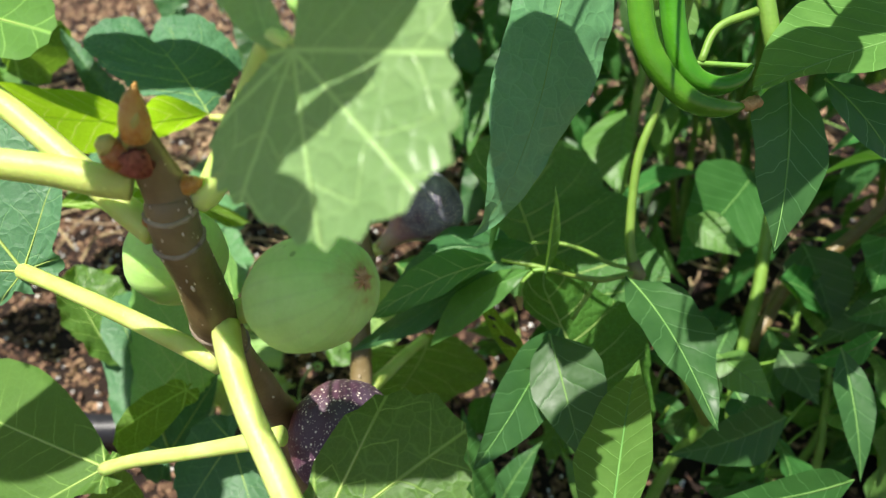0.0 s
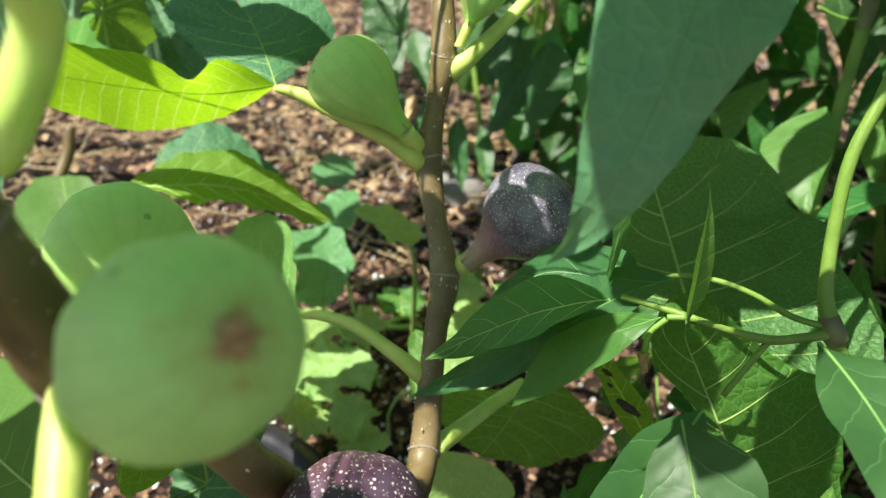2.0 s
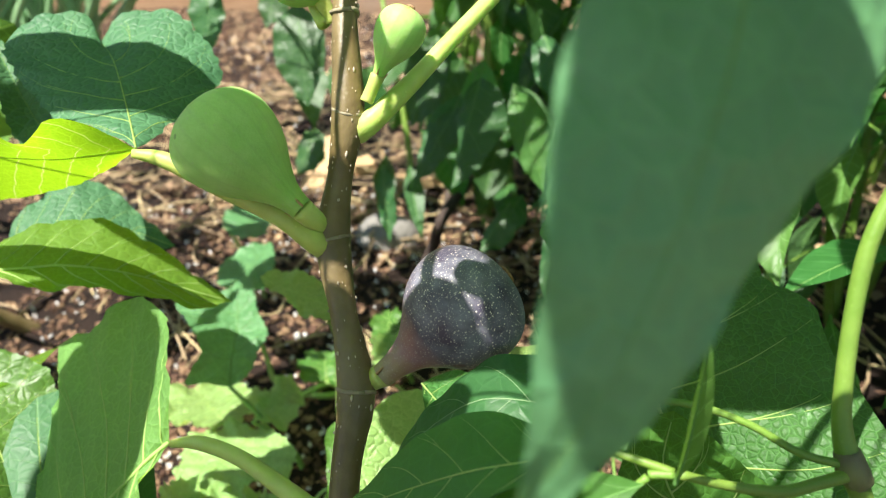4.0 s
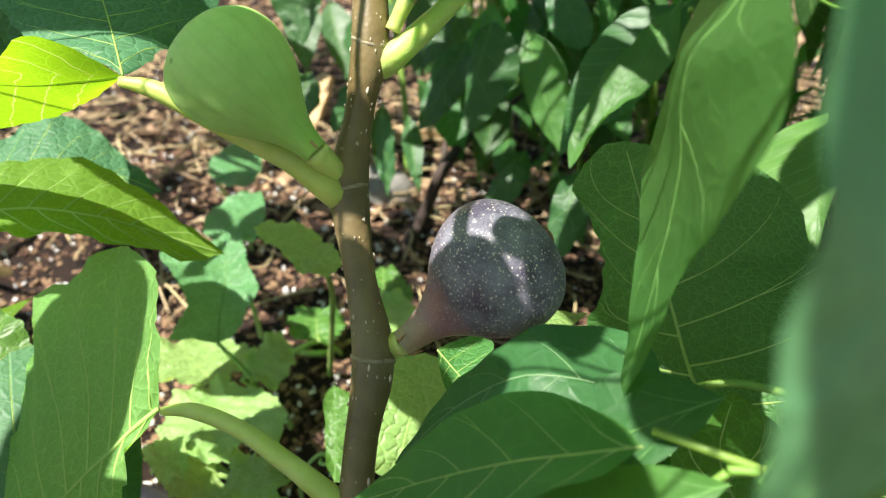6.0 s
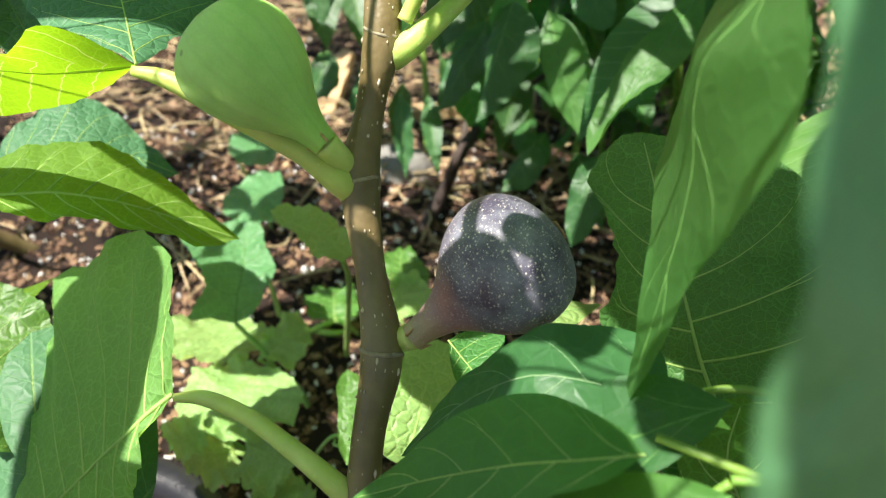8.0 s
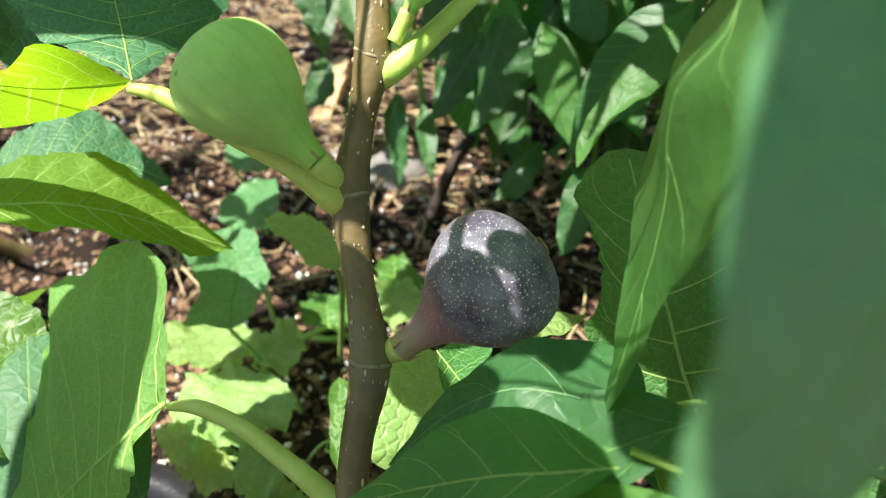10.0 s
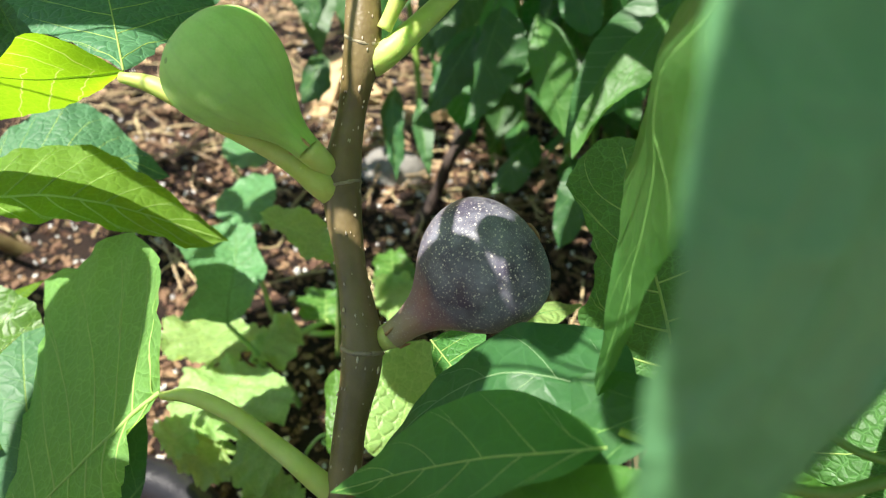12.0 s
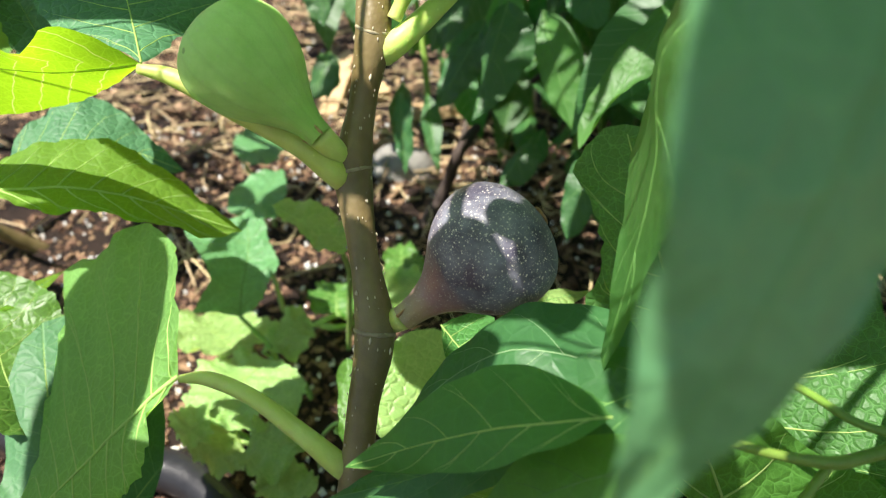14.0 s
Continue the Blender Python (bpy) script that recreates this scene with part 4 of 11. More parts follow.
sheet_leaf(FIG, [(0.1168, 0.3974, 0.1860), (0.0904, 0.3925, 0.2039), (0.0785, 0.4030, 0.2300), (0.0717, 0.4138, 0.2555), (0.0567, 0.4160, 0.2687), (0.0511, 0.4211, 0.2834), (0.0572, 0.4294, 0.2966), (0.0676, 0.4345, 0.2996)], [(0.1168, 0.3974, 0.1860), (0.1017, 0.4063, 0.2153), (0.0870, 0.4130, 0.2427), (0.0719, 0.4208, 0.2701), (0.0653, 0.4249, 0.2837), (0.0676, 0.4345, 0.2996)], [(0.1168, 0.3974, 0.1860), (0.1424, 0.4070, 0.1877), (0.1393, 0.4228, 0.2222), (0.1311, 0.4385, 0.2574), (0.1110, 0.4355, 0.2686), (0.0957, 0.4344, 0.2781), (0.0797, 0.4343, 0.2919), (0.0676, 0.4345, 0.2996)], BLADE_LITUNDER, seed=20, ribs=7, rise=0.10, wave=0.0012, teeth=0.0004, vein=0.0011, quilt=0.0003, vein_material=VEIN_PALE, label="fig leaf seen from below with strong yellow veins")
# Unseen leaves on stalks, added overhead to block sun from chosen parts below.
sheet_leaf(FIG, [(-0.2027, 0.4616, 0.5600), (-0.2138, 0.4384, 0.5600), (-0.2418, 0.4251, 0.5600), (-0.2782, 0.4244, 0.5600), (-0.3088, 0.4324, 0.5600), (-0.3277, 0.4536, 0.5600)], [(-0.2027, 0.4616, 0.5600), (-0.2402, 0.4592, 0.5640), (-0.2777, 0.4568, 0.5640), (-0.3277, 0.4536, 0.5600)], [(-0.2027, 0.4616, 0.5600), (-0.2167, 0.4832, 0.5600), (-0.2462, 0.4929, 0.5600), (-0.2823, 0.4889, 0.5600), (-0.3117, 0.4771, 0.5600), (-0.3277, 0.4536, 0.5600)], BLADE_TOP, seed=301, ribs=6, wave=0.001, label="unseen upper fig leaf added to cast shade")
FIG.part("petiole", tube([(-0.0717, 0.5293, 0.4419), (-0.1372, 0.4955, 0.5300), (-0.2027, 0.4616, 0.5600)], (0.0018, 0.0014, 0.0010), 8, 5), FIG_STALK)
sheet_leaf(FIG, [(-0.1046, 0.3974, 0.5500), (-0.1108, 0.3854, 0.5500), (-0.1274, 0.3776, 0.5500), (-0.1492, 0.3758, 0.5500), (-0.1678, 0.3785, 0.5500), (-0.1796, 0.3884, 0.5500)], [(-0.1046, 0.3974, 0.5500), (-0.1271, 0.3947, 0.5540), (-0.1496, 0.3920, 0.5540), (-0.1796, 0.3884, 0.5500)], [(-0.1046, 0.3974, 0.5500), (-0.1135, 0.4077, 0.5500), (-0.1314, 0.4113, 0.5500), (-0.1531, 0.4079, 0.5500), (-0.1705, 0.4008, 0.5500), (-0.1796, 0.3884, 0.5500)], BLADE_LIT_TONE, seed=302, ribs=6, wave=0.001, label="unseen upper fig leaf added to cast shade")
FIG.part("petiole", tube([(-0.0717, 0.5293, 0.4419), (-0.0882, 0.4634, 0.5300), (-0.1046, 0.3974, 0.5500)], (0.0018, 0.0014, 0.0010), 8, 5), FIG_STALK)
sheet_leaf(FIG, [(-0.1369, 0.3696, 0.5550), (-0.1250, 0.3657, 0.5550), (-0.1142, 0.3506, 0.5550), (-0.1074, 0.3292, 0.5550), (-0.1052, 0.3102, 0.5550), (-0.1109, 0.2966, 0.5550)], [(-0.1369, 0.3696, 0.5550), (-0.1291, 0.3477, 0.5590), (-0.1213, 0.3258, 0.5590), (-0.1109, 0.2966, 0.5550)], [(-0.1369, 0.3696, 0.5550), (-0.1436, 0.3590, 0.5550), (-0.1425, 0.3405, 0.5550), (-0.1342, 0.3196, 0.5550), (-0.1239, 0.3035, 0.5550), (-0.1109, 0.2966, 0.5550)], BLADE_TOP, seed=303, ribs=6, wave=0.001, label="unseen upper fig leaf added to cast shade")
FIG.part("petiole", tube([(-0.0717, 0.5293, 0.4419), (-0.1043, 0.4495, 0.5300), (-0.1369, 0.3696, 0.5550)], (0.0018, 0.0014, 0.0010), 8, 5), FIG_STALK)
sheet_leaf(FIG, [(0.1015, 0.4212, 0.5550), (0.0818, 0.3903, 0.5550), (0.0386, 0.3756, 0.5550), (-0.0149, 0.3800, 0.5550), (-0.0588, 0.3956, 0.5550), (-0.0835, 0.4282, 0.5550)], [(0.1015, 0.4212, 0.5550), (0.0460, 0.4233, 0.5590), (-0.0095, 0.4254, 0.5590), (-0.0835, 0.4282, 0.5550)], [(0.1015, 0.4212, 0.5550), (0.0842, 0.4536, 0.5550), (0.0423, 0.4715, 0.5550), (-0.0115, 0.4711, 0.5550), (-0.0564, 0.4589, 0.5550), (-0.0835, 0.4282, 0.5550)], BLADE_TOP, seed=308, ribs=6, wave=0.001, label="unseen upper fig leaf added to cast shade")
FIG.part("petiole", tube([(0.0065, 0.5751, 0.4439), (0.0540, 0.4982, 0.5300), (0.1015, 0.4212, 0.5550)], (0.0018, 0.0014, 0.0010), 8, 5), FIG_STALK)
sheet_leaf(FIG, [(-0.1121, 0.1965, 0.5500), (-0.1010, 0.1963, 0.5500), (-0.0876, 0.1863, 0.5500), (-0.0757, 0.1700, 0.5500), (-0.0683, 0.1545, 0.5500), (-0.0691, 0.1415, 0.5500)], [(-0.1121, 0.1965, 0.5500), (-0.0992, 0.1800, 0.5540), (-0.0863, 0.1635, 0.5540), (-0.0691, 0.1415, 0.5500)], [(-0.1121, 0.1965, 0.5500), (-0.1145, 0.1857, 0.5500), (-0.1081, 0.1703, 0.5500), (-0.0951, 0.1548, 0.5500), (-0.0818, 0.1439, 0.5500), (-0.0691, 0.1415, 0.5500)], BLADE_TOP, seed=311, ribs=6, wave=0.001, label="unseen upper fig leaf added to cast shade")
FIG.part("petiole", tube([(-0.0717, 0.5293, 0.4419), (-0.1850, 0.4500, 0.5800), (-0.1121, 0.1965, 0.5500)], (0.0018, 0.0014, 0.0010), 8, 5), FIG_STALK)
sheet_leaf(FIG, [(-0.0739, 0.1857, 0.5600), (-0.0651, 0.1927, 0.5600), (-0.0462, 0.1947, 0.5600), (-0.0231, 0.1915, 0.5600), (-0.0043, 0.1858, 0.5600), (0.0061, 0.1767, 0.5600)], [(-0.0739, 0.1857, 0.5600), (-0.0499, 0.1830, 0.5640), (-0.0259, 0.1803, 0.5640), (0.0061, 0.1767, 0.5600)], [(-0.0739, 0.1857, 0.5600), (-0.0668, 0.1769, 0.5600), (-0.0489, 0.1708, 0.5600), (-0.0256, 0.1688, 0.5600), (-0.0060, 0.1701, 0.5600), (0.0061, 0.1767, 0.5600)], BLADE_TOP, seed=312, ribs=6, wave=0.001, label="unseen upper fig leaf added to cast shade")
FIG.part("petiole", tube([(-0.0717, 0.5293, 0.4419), (-0.1850, 0.4500, 0.5800), (-0.0739, 0.1857, 0.5600)], (0.0018, 0.0014, 0.0010), 8, 5), FIG_STALK)
sheet_leaf(FIG, [(-0.1242, 0.3105, 0.5600), (-0.1334, 0.2988, 0.5600), (-0.1567, 0.2907, 0.5600), (-0.1870, 0.2880, 0.5600), (-0.2125, 0.2897, 0.5600), (-0.2282, 0.2985, 0.5600)], [(-0.1242, 0.3105, 0.5600), (-0.1554, 0.3069, 0.5640), (-0.1866, 0.3033, 0.5640), (-0.2282, 0.2985, 0.5600)], [(-0.1242, 0.3105, 0.5600), (-0.1358, 0.3198, 0.5600), (-0.1604, 0.3225, 0.5600), (-0.1904, 0.3182, 0.5600), (-0.2149, 0.3107, 0.5600), (-0.2282, 0.2985, 0.5600)], BLADE_TOP, seed=315, ribs=6, wave=0.001, label="unseen upper fig leaf added to cast shade")
FIG.part("petiole", tube([(-0.0717, 0.5293, 0.4419), (-0.1850, 0.4500, 0.5800), (-0.1242, 0.3105, 0.5600)], (0.0018, 0.0014, 0.0010), 8, 5), FIG_STALK)
sheet_leaf(FIG, [(-0.2800, 0.3980, 0.5500), (-0.2503, 0.3786, 0.5500), (-0.2371, 0.3377, 0.5500), (-0.2429, 0.2877, 0.5500), (-0.2594, 0.2471, 0.5500), (-0.2920, 0.2250, 0.5500)], [(-0.2800, 0.3980, 0.5500), (-0.2836, 0.3461, 0.5540), (-0.2872, 0.2942, 0.5540), (-0.2920, 0.2250, 0.5500)], [(-0.2800, 0.3980, 0.5500), (-0.3121, 0.3828, 0.5500), (-0.3308, 0.3442, 0.5500), (-0.3320, 0.2938, 0.5500), (-0.3213, 0.2514, 0.5500), (-0.2920, 0.2250, 0.5500)], BLADE_LIT_TONE, seed=324, ribs=6, wave=0.001, label="unseen upper fig leaf added to cast shade")
FIG.part("petiole", tube([(-0.0717, 0.5293, 0.4419), (-0.1759, 0.4637, 0.5300), (-0.2800, 0.3980, 0.5500)], (0.0010, 0.0008, 0.0006), 8, 5), FIG_STALK)
sheet_leaf(FIG, [(-0.1104, 0.3019, 0.5450), (-0.1168, 0.2905, 0.5450), (-0.1348, 0.2816, 0.5450), (-0.1590, 0.2774, 0.5450), (-0.1798, 0.2776, 0.5450), (-0.1934, 0.2849, 0.5450)], [(-0.1104, 0.3019, 0.5450), (-0.1353, 0.2968, 0.5490), (-0.1602, 0.2917, 0.5490), (-0.1934, 0.2849, 0.5450)], [(-0.1104, 0.3019, 0.5450), (-0.1207, 0.3099, 0.5450), (-0.1408, 0.3110, 0.5450), (-0.1648, 0.3053, 0.5450), (-0.1838, 0.2970, 0.5450), (-0.1934, 0.2849, 0.5450)], BLADE_TOP, seed=325, ribs=6, wave=0.001, label="unseen upper fig leaf added to cast shade")
FIG.part("petiole", tube([(-0.0717, 0.5293, 0.4419), (-0.1850, 0.4500, 0.5800), (-0.1104, 0.3019, 0.5450)], (0.0010, 0.0008, 0.0006), 8, 5), FIG_STALK)
sheet_leaf(FIG, [(-0.0480, 0.1740, 0.5500), (-0.0430, 0.1801, 0.5500), (-0.0330, 0.1823, 0.5500), (-0.0208, 0.1803, 0.5500), (-0.0111, 0.1763, 0.5500), (-0.0060, 0.1690, 0.5500)], [(-0.0480, 0.1740, 0.5500), (-0.0354, 0.1725, 0.5540), (-0.0228, 0.1710, 0.5540), (-0.0060, 0.1690, 0.5500)], [(-0.0480, 0.1740, 0.5500), (-0.0446, 0.1669, 0.5500), (-0.0353, 0.1624, 0.5500), (-0.0231, 0.1615, 0.5500), (-0.0127, 0.1631, 0.5500), (-0.0060, 0.1690, 0.5500)], BLADE_TOP, seed=330, ribs=6, wave=0.001, label="unseen upper fig leaf added to cast shade")
FIG.part("petiole", tube([(-0.0717, 0.5293, 0.4419), (-0.1850, 0.4500, 0.5800), (-0.0480, 0.1740, 0.5500)], (0.0010, 0.0008, 0.0006), 8, 5), FIG_STALK)
sheet_leaf(FIG, [(-0.0560, 0.1500, 0.5500), (-0.0526, 0.1531, 0.5500), (-0.0436, 0.1567, 0.5500), (-0.0320, 0.1598, 0.5500), (-0.0222, 0.1615, 0.5500), (-0.0160, 0.1610, 0.5500)], [(-0.0560, 0.1500, 0.5500), (-0.0440, 0.1533, 0.5540), (-0.0320, 0.1566, 0.5540), (-0.0160, 0.1610, 0.5500)], [(-0.0560, 0.1500, 0.5500), (-0.0514, 0.1491, 0.5500), (-0.0420, 0.1505, 0.5500), (-0.0304, 0.1539, 0.5500), (-0.0210, 0.1574, 0.5500), (-0.0160, 0.1610, 0.5500)], BLADE_TOP, seed=331, ribs=6, wave=0.001, label="narrow unseen upper fig leaf added to cast shade")
FIG.part("petiole", tube([(-0.0717, 0.5293, 0.4419), (-0.1850, 0.4500, 0.5800), (-0.0560, 0.1500, 0.5500)], (0.0010, 0.0008, 0.0006), 8, 5), FIG_STALK)
sheet_leaf(FIG, [(-0.0944, 0.1719, 0.5450), (-0.0871, 0.1852, 0.5450), (-0.0723, 0.1912, 0.5450), (-0.0544, 0.1887, 0.5450), (-0.0396, 0.1860, 0.5450), (-0.0324, 0.1669, 0.5450)], [(-0.0944, 0.1719, 0.5450), (-0.0758, 0.1704, 0.5490), (-0.0572, 0.1689, 0.5490), (-0.0324, 0.1669, 0.5450)], [(-0.0944, 0.1719, 0.5450), (-0.0894, 0.1576, 0.5450), (-0.0757, 0.1493, 0.5450), (-0.0576, 0.1489, 0.5450), (-0.0426, 0.1492, 0.5450), (-0.0324, 0.1669, 0.5450)], BLADE_TOP, seed=332, ribs=6, wave=0.001, label="unseen upper fig leaf added to cast shade")
FIG.part("petiole", tube([(-0.0717, 0.5293, 0.4419), (-0.1850, 0.4500, 0.5800), (-0.0944, 0.1719, 0.5450)], (0.0010, 0.0008, 0.0006), 8, 5), FIG_STALK)
sheet_leaf(FIG, [(-0.2350, 0.2150, 0.5500), (-0.2332, 0.1986, 0.5500), (-0.2439, 0.1821, 0.5500), (-0.2634, 0.1699, 0.5500), (-0.2826, 0.1644, 0.5500), (-0.3000, 0.1700, 0.5500)], [(-0.2350, 0.2150, 0.5500), (-0.2545, 0.2015, 0.5540), (-0.2740, 0.1880, 0.5540), (-0.3000, 0.1700, 0.5500)], [(-0.2350, 0.2150, 0.5500), (-0.2498, 0.2224, 0.5500), (-0.2690, 0.2182, 0.5500), (-0.2872, 0.2043, 0.5500), (-0.2992, 0.1882, 0.5500), (-0.3000, 0.1700, 0.5500)], BLADE_TOP, seed=333, ribs=6, wave=0.001, label="unseen upper fig leaf added to cast shade")
FIG.part("petiole", tube([(-0.0717, 0.5293, 0.4419), (-0.1850, 0.4500, 0.5800), (-0.2350, 0.2150, 0.5500)], (0.0010, 0.0008, 0.0006), 8, 5), FIG_STALK)
sheet_leaf(FIG, [(-0.0869, 0.1408, 0.5400), (-0.0817, 0.1471, 0.5400), (-0.0691, 0.1511, 0.5400), (-0.0528, 0.1518, 0.5400), (-0.0393, 0.1521, 0.5400), (-0.0309, 0.1448, 0.5400)], [(-0.0869, 0.1408, 0.5400), (-0.0701, 0.1420, 0.5440), (-0.0533, 0.1432, 0.5440), (-0.0309, 0.1448, 0.5400)], [(-0.0869, 0.1408, 0.5400), (-0.0809, 0.1353, 0.5400), (-0.0678, 0.1331, 0.5400), (-0.0516, 0.1347, 0.5400), (-0.0382, 0.1363, 0.5400), (-0.0309, 0.1448, 0.5400)], BLADE_TOP, seed=334, ribs=6, wave=0.001, label="unseen upper fig leaf added to cast shade")
FIG.part("petiole", tube([(-0.0717, 0.5293, 0.4419), (-0.1850, 0.4500, 0.5800), (-0.0869, 0.1408, 0.5400)], (0.0010, 0.0008, 0.0006), 8, 5), FIG_STALK)
STEM_LINE = [(-0.0717, 0.5293, 0.4419), (-0.0691, 0.5104, 0.4147), (-0.0627, 0.4899, 0.3800), (-0.0648, 0.4820, 0.3568), (-0.0651, 0.4700, 0.3334), (-0.0568, 0.4550, 0.3084), (-0.0467, 0.4366, 0.2869), (-0.0458, 0.4180, 0.2638), (-0.0424, 0.3883, 0.2189), (-0.0397, 0.3580, 0.2030), (-0.0573, 0.3590, 0.0965), (-0.0750, 0.3600, -0.0100)]
FIG.part("stem", tube(STEM_LINE, (0.0049, 0.0050, 0.0066, 0.0051, 0.0071, 0.0054, 0.0073, 0.0056, 0.0071, 0.0060, 0.0080, 0.0095), 20, 8, 0.03), BARK)
FIG.part("bark_speckle", flecks(STEM_LINE[:9], (0.0052, 0.0054, 0.0067, 0.0056, 0.0073, 0.006, 0.0077, 0.0062, 0.0076), 190, 3), LENTICEL, "pale cork spots on the bark")
FIG.part("bark_ring", collar((STEM_LINE[1], STEM_LINE[2]), 0.0056), BARK_RING)
FIG.part("bark_ring", collar((STEM_LINE[2], STEM_LINE[3]), 0.0064), BARK_RING)
FIG.part("bark_ring", collar((STEM_LINE[4], STEM_LINE[5]), 0.007), BARK_RING)
FIG.part("bark_ring", collar((STEM_LINE[6], STEM_LINE[7]), 0.0074), BARK_RING)
FIG.part("bark_ring", collar((STEM_LINE[8], STEM_LINE[9]), 0.0074), BARK_RING)
fig_fruit(FIG, (-0.0374, 0.4403, 0.2930), (0.0052, 0.4662, 0.3290), 0.0236, RIPE_FIG, RIPE, "ripe purple fig with pale flecks and a rosy neck", seed=11, root=(-0.0506, 0.4443, 0.2827), stalk=0.0042)
fig_fruit(FIG, (-0.0733, 0.4619, 0.3494), (-0.1164, 0.4670, 0.3848), 0.0206, GREEN_FIG, PEAR, "plump unripe green fig", seed=12, root=(-0.0654, 0.4751, 0.3311), stalk=0.0042)
fig_fruit(FIG, (-0.0514, 0.4931, 0.3933), (-0.0394, 0.5027, 0.4185), 0.0098, GREEN_FIG, PEAR, "small unripe green fig", seed=13, root=(-0.0549, 0.4901, 0.3848), stalk=0.0026)
fig_fruit(FIG, (-0.0812, 0.5192, 0.4180), (-0.1035, 0.5171, 0.4358), 0.0115, GREEN_FIG, ROUND, "small unripe green fig", seed=14, root=(-0.0780, 0.5197, 0.4102), stalk=0.003)
FIG.part("petiole", tube([(-0.0655, 0.4725, 0.3258), (-0.0703, 0.4646, 0.3351), (-0.0864, 0.4692, 0.3425), (-0.1125, 0.4716, 0.3516), (-0.1344, 0.4707, 0.3618), (-0.1474, 0.4685, 0.3647)], (0.005, 0.005, 0.0044, 0.0038, 0.0034, 0.0018), 12, 6, 0), FIG_STALK)
FIG.part("petiole", tube([(-0.0464, 0.4169, 0.2318), (-0.0502, 0.4073, 0.2487), (-0.0678, 0.4112, 0.2574), (-0.0894, 0.4180, 0.2624), (-0.1106, 0.4241, 0.2604), (-0.1231, 0.4236, 0.2579)], (0.0046, 0.0044, 0.0036, 0.0031, 0.0029, 0.0016), 12, 6, 0), FIG_STALK)
FIG.part("petiole", tube([(-0.0593, 0.4892, 0.3720), (-0.0520, 0.4900, 0.3783), (-0.0409, 0.5060, 0.3894), (-0.0267, 0.5279, 0.4055), (-0.0072, 0.5565, 0.4270), (0.0065, 0.5751, 0.4439)], (0.0046, 0.0046, 0.0038, 0.0034, 0.0032, 0.003), 12, 6, 0), FIG_STALK)
FIG.part("petiole", tube([(-0.0815, 0.5182, 0.4091), (-0.0907, 0.5266, 0.4196), (-0.1093, 0.5438, 0.4415)], (0.003, 0.0026, 0.0024), 12, 6, 0), FIG_STALK)
FIG.part("petiole", tube([(-0.0388, 0.3927, 0.2183), (-0.0302, 0.4126, 0.2166), (-0.0194, 0.4388, 0.2142), (-0.0100, 0.4588, 0.2122)], (0.005, 0.0042, 0.0038, 0.0036), 12, 6, 0), FIG_STALK)
FRONT_LINE = [(-0.0611, 0.2260, 0.4416), (-0.0608, 0.2295, 0.4334), (-0.0592, 0.2327, 0.4223), (-0.0586, 0.2319, 0.4167), (-0.0580, 0.2326, 0.4074), (-0.0565, 0.2362, 0.3931), (-0.0558, 0.2415, 0.3735), (-0.0603, 0.2576, 0.3524), (-0.0644, 0.2737, 0.3313), (-0.0630, 0.2907, 0.2996), (-0.0616, 0.3180, 0.2302), (-0.0710, 0.3540, -0.0100)]
FIG.part("stem", tube(FRONT_LINE, (0.0042, 0.0052, 0.0064, 0.0070, 0.0070, 0.0068, 0.0076, 0.0068, 0.0068, 0.0074, 0.0085, 0.0095), 20, 8, 0.03), BARK)
FIG.part("bark_speckle", flecks(FRONT_LINE[2:10], (0.0064, 0.0070, 0.0070, 0.0068, 0.0076, 0.0068, 0.0068, 0.0074), 110, 5), LENTICEL, "pale cork spots on the bark")
FIG.part("bark_ring", collar((FRONT_LINE[3], FRONT_LINE[4]), 0.0073), BARK_RING)
FIG.part("bark_ring", collar((FRONT_LINE[4], FRONT_LINE[5]), 0.0073), BARK_RING)
FIG.part("bark_ring", collar((FRONT_LINE[6], FRONT_LINE[7]), 0.0079), BARK_RING)
FIG.part("bark_ring", collar((FRONT_LINE[7], FRONT_LINE[8]), 0.0072), BARK_RING)
FIG.part("bud", tube([(-0.0603, 0.2246, 0.4410), (-0.0595, 0.2239, 0.4438), (-0.0590, 0.2234, 0.4469), (-0.0584, 0.2231, 0.4506), (-0.0572, 0.2225, 0.4535), (-0.0564, 0.2226, 0.4556)], (0.0036, 0.004, 0.0037, 0.0027, 0.0013, 0.0003), 16, 6, 0), BUD, "pointed orange leaf bud")
FIG.part("bud_scale", tube([(-0.0633, 0.2249, 0.4378), (-0.0599, 0.2222, 0.4429), (-0.0576, 0.2209, 0.4464), (-0.0565, 0.2210, 0.4485)], (0.0016, 0.0016, 0.0012, 0.0003), 10, 6, 0), BUD_GREEN, "yellow-green bud scale")
FIG.part("bud", tube([(-0.0630, 0.2266, 0.4325), (-0.0651, 0.2246, 0.4354), (-0.0674, 0.2232, 0.4373), (-0.0692, 0.2225, 0.4384)], (0.004, 0.0042, 0.0038, 0.0016), 14, 6, 0.12), BUD, "stubby side bud")
FIG.part("bud", tube([(-0.0665, 0.2227, 0.4384), (-0.0678, 0.2221, 0.4396), (-0.0690, 0.2214, 0.4406)], (0.0028, 0.003, 0.0012), 12, 5, 0.1), BUD_GREEN, "small yellow-green side bud")
FIG.part("scar", tube([(-0.0602, 0.2232, 0.4343), (-0.0596, 0.2204, 0.4354), (-0.0595, 0.2187, 0.4364)], (0.003, 0.0032, 0.002), 14, 5, 0.9), BUD_SCAR, "red fruit scar")
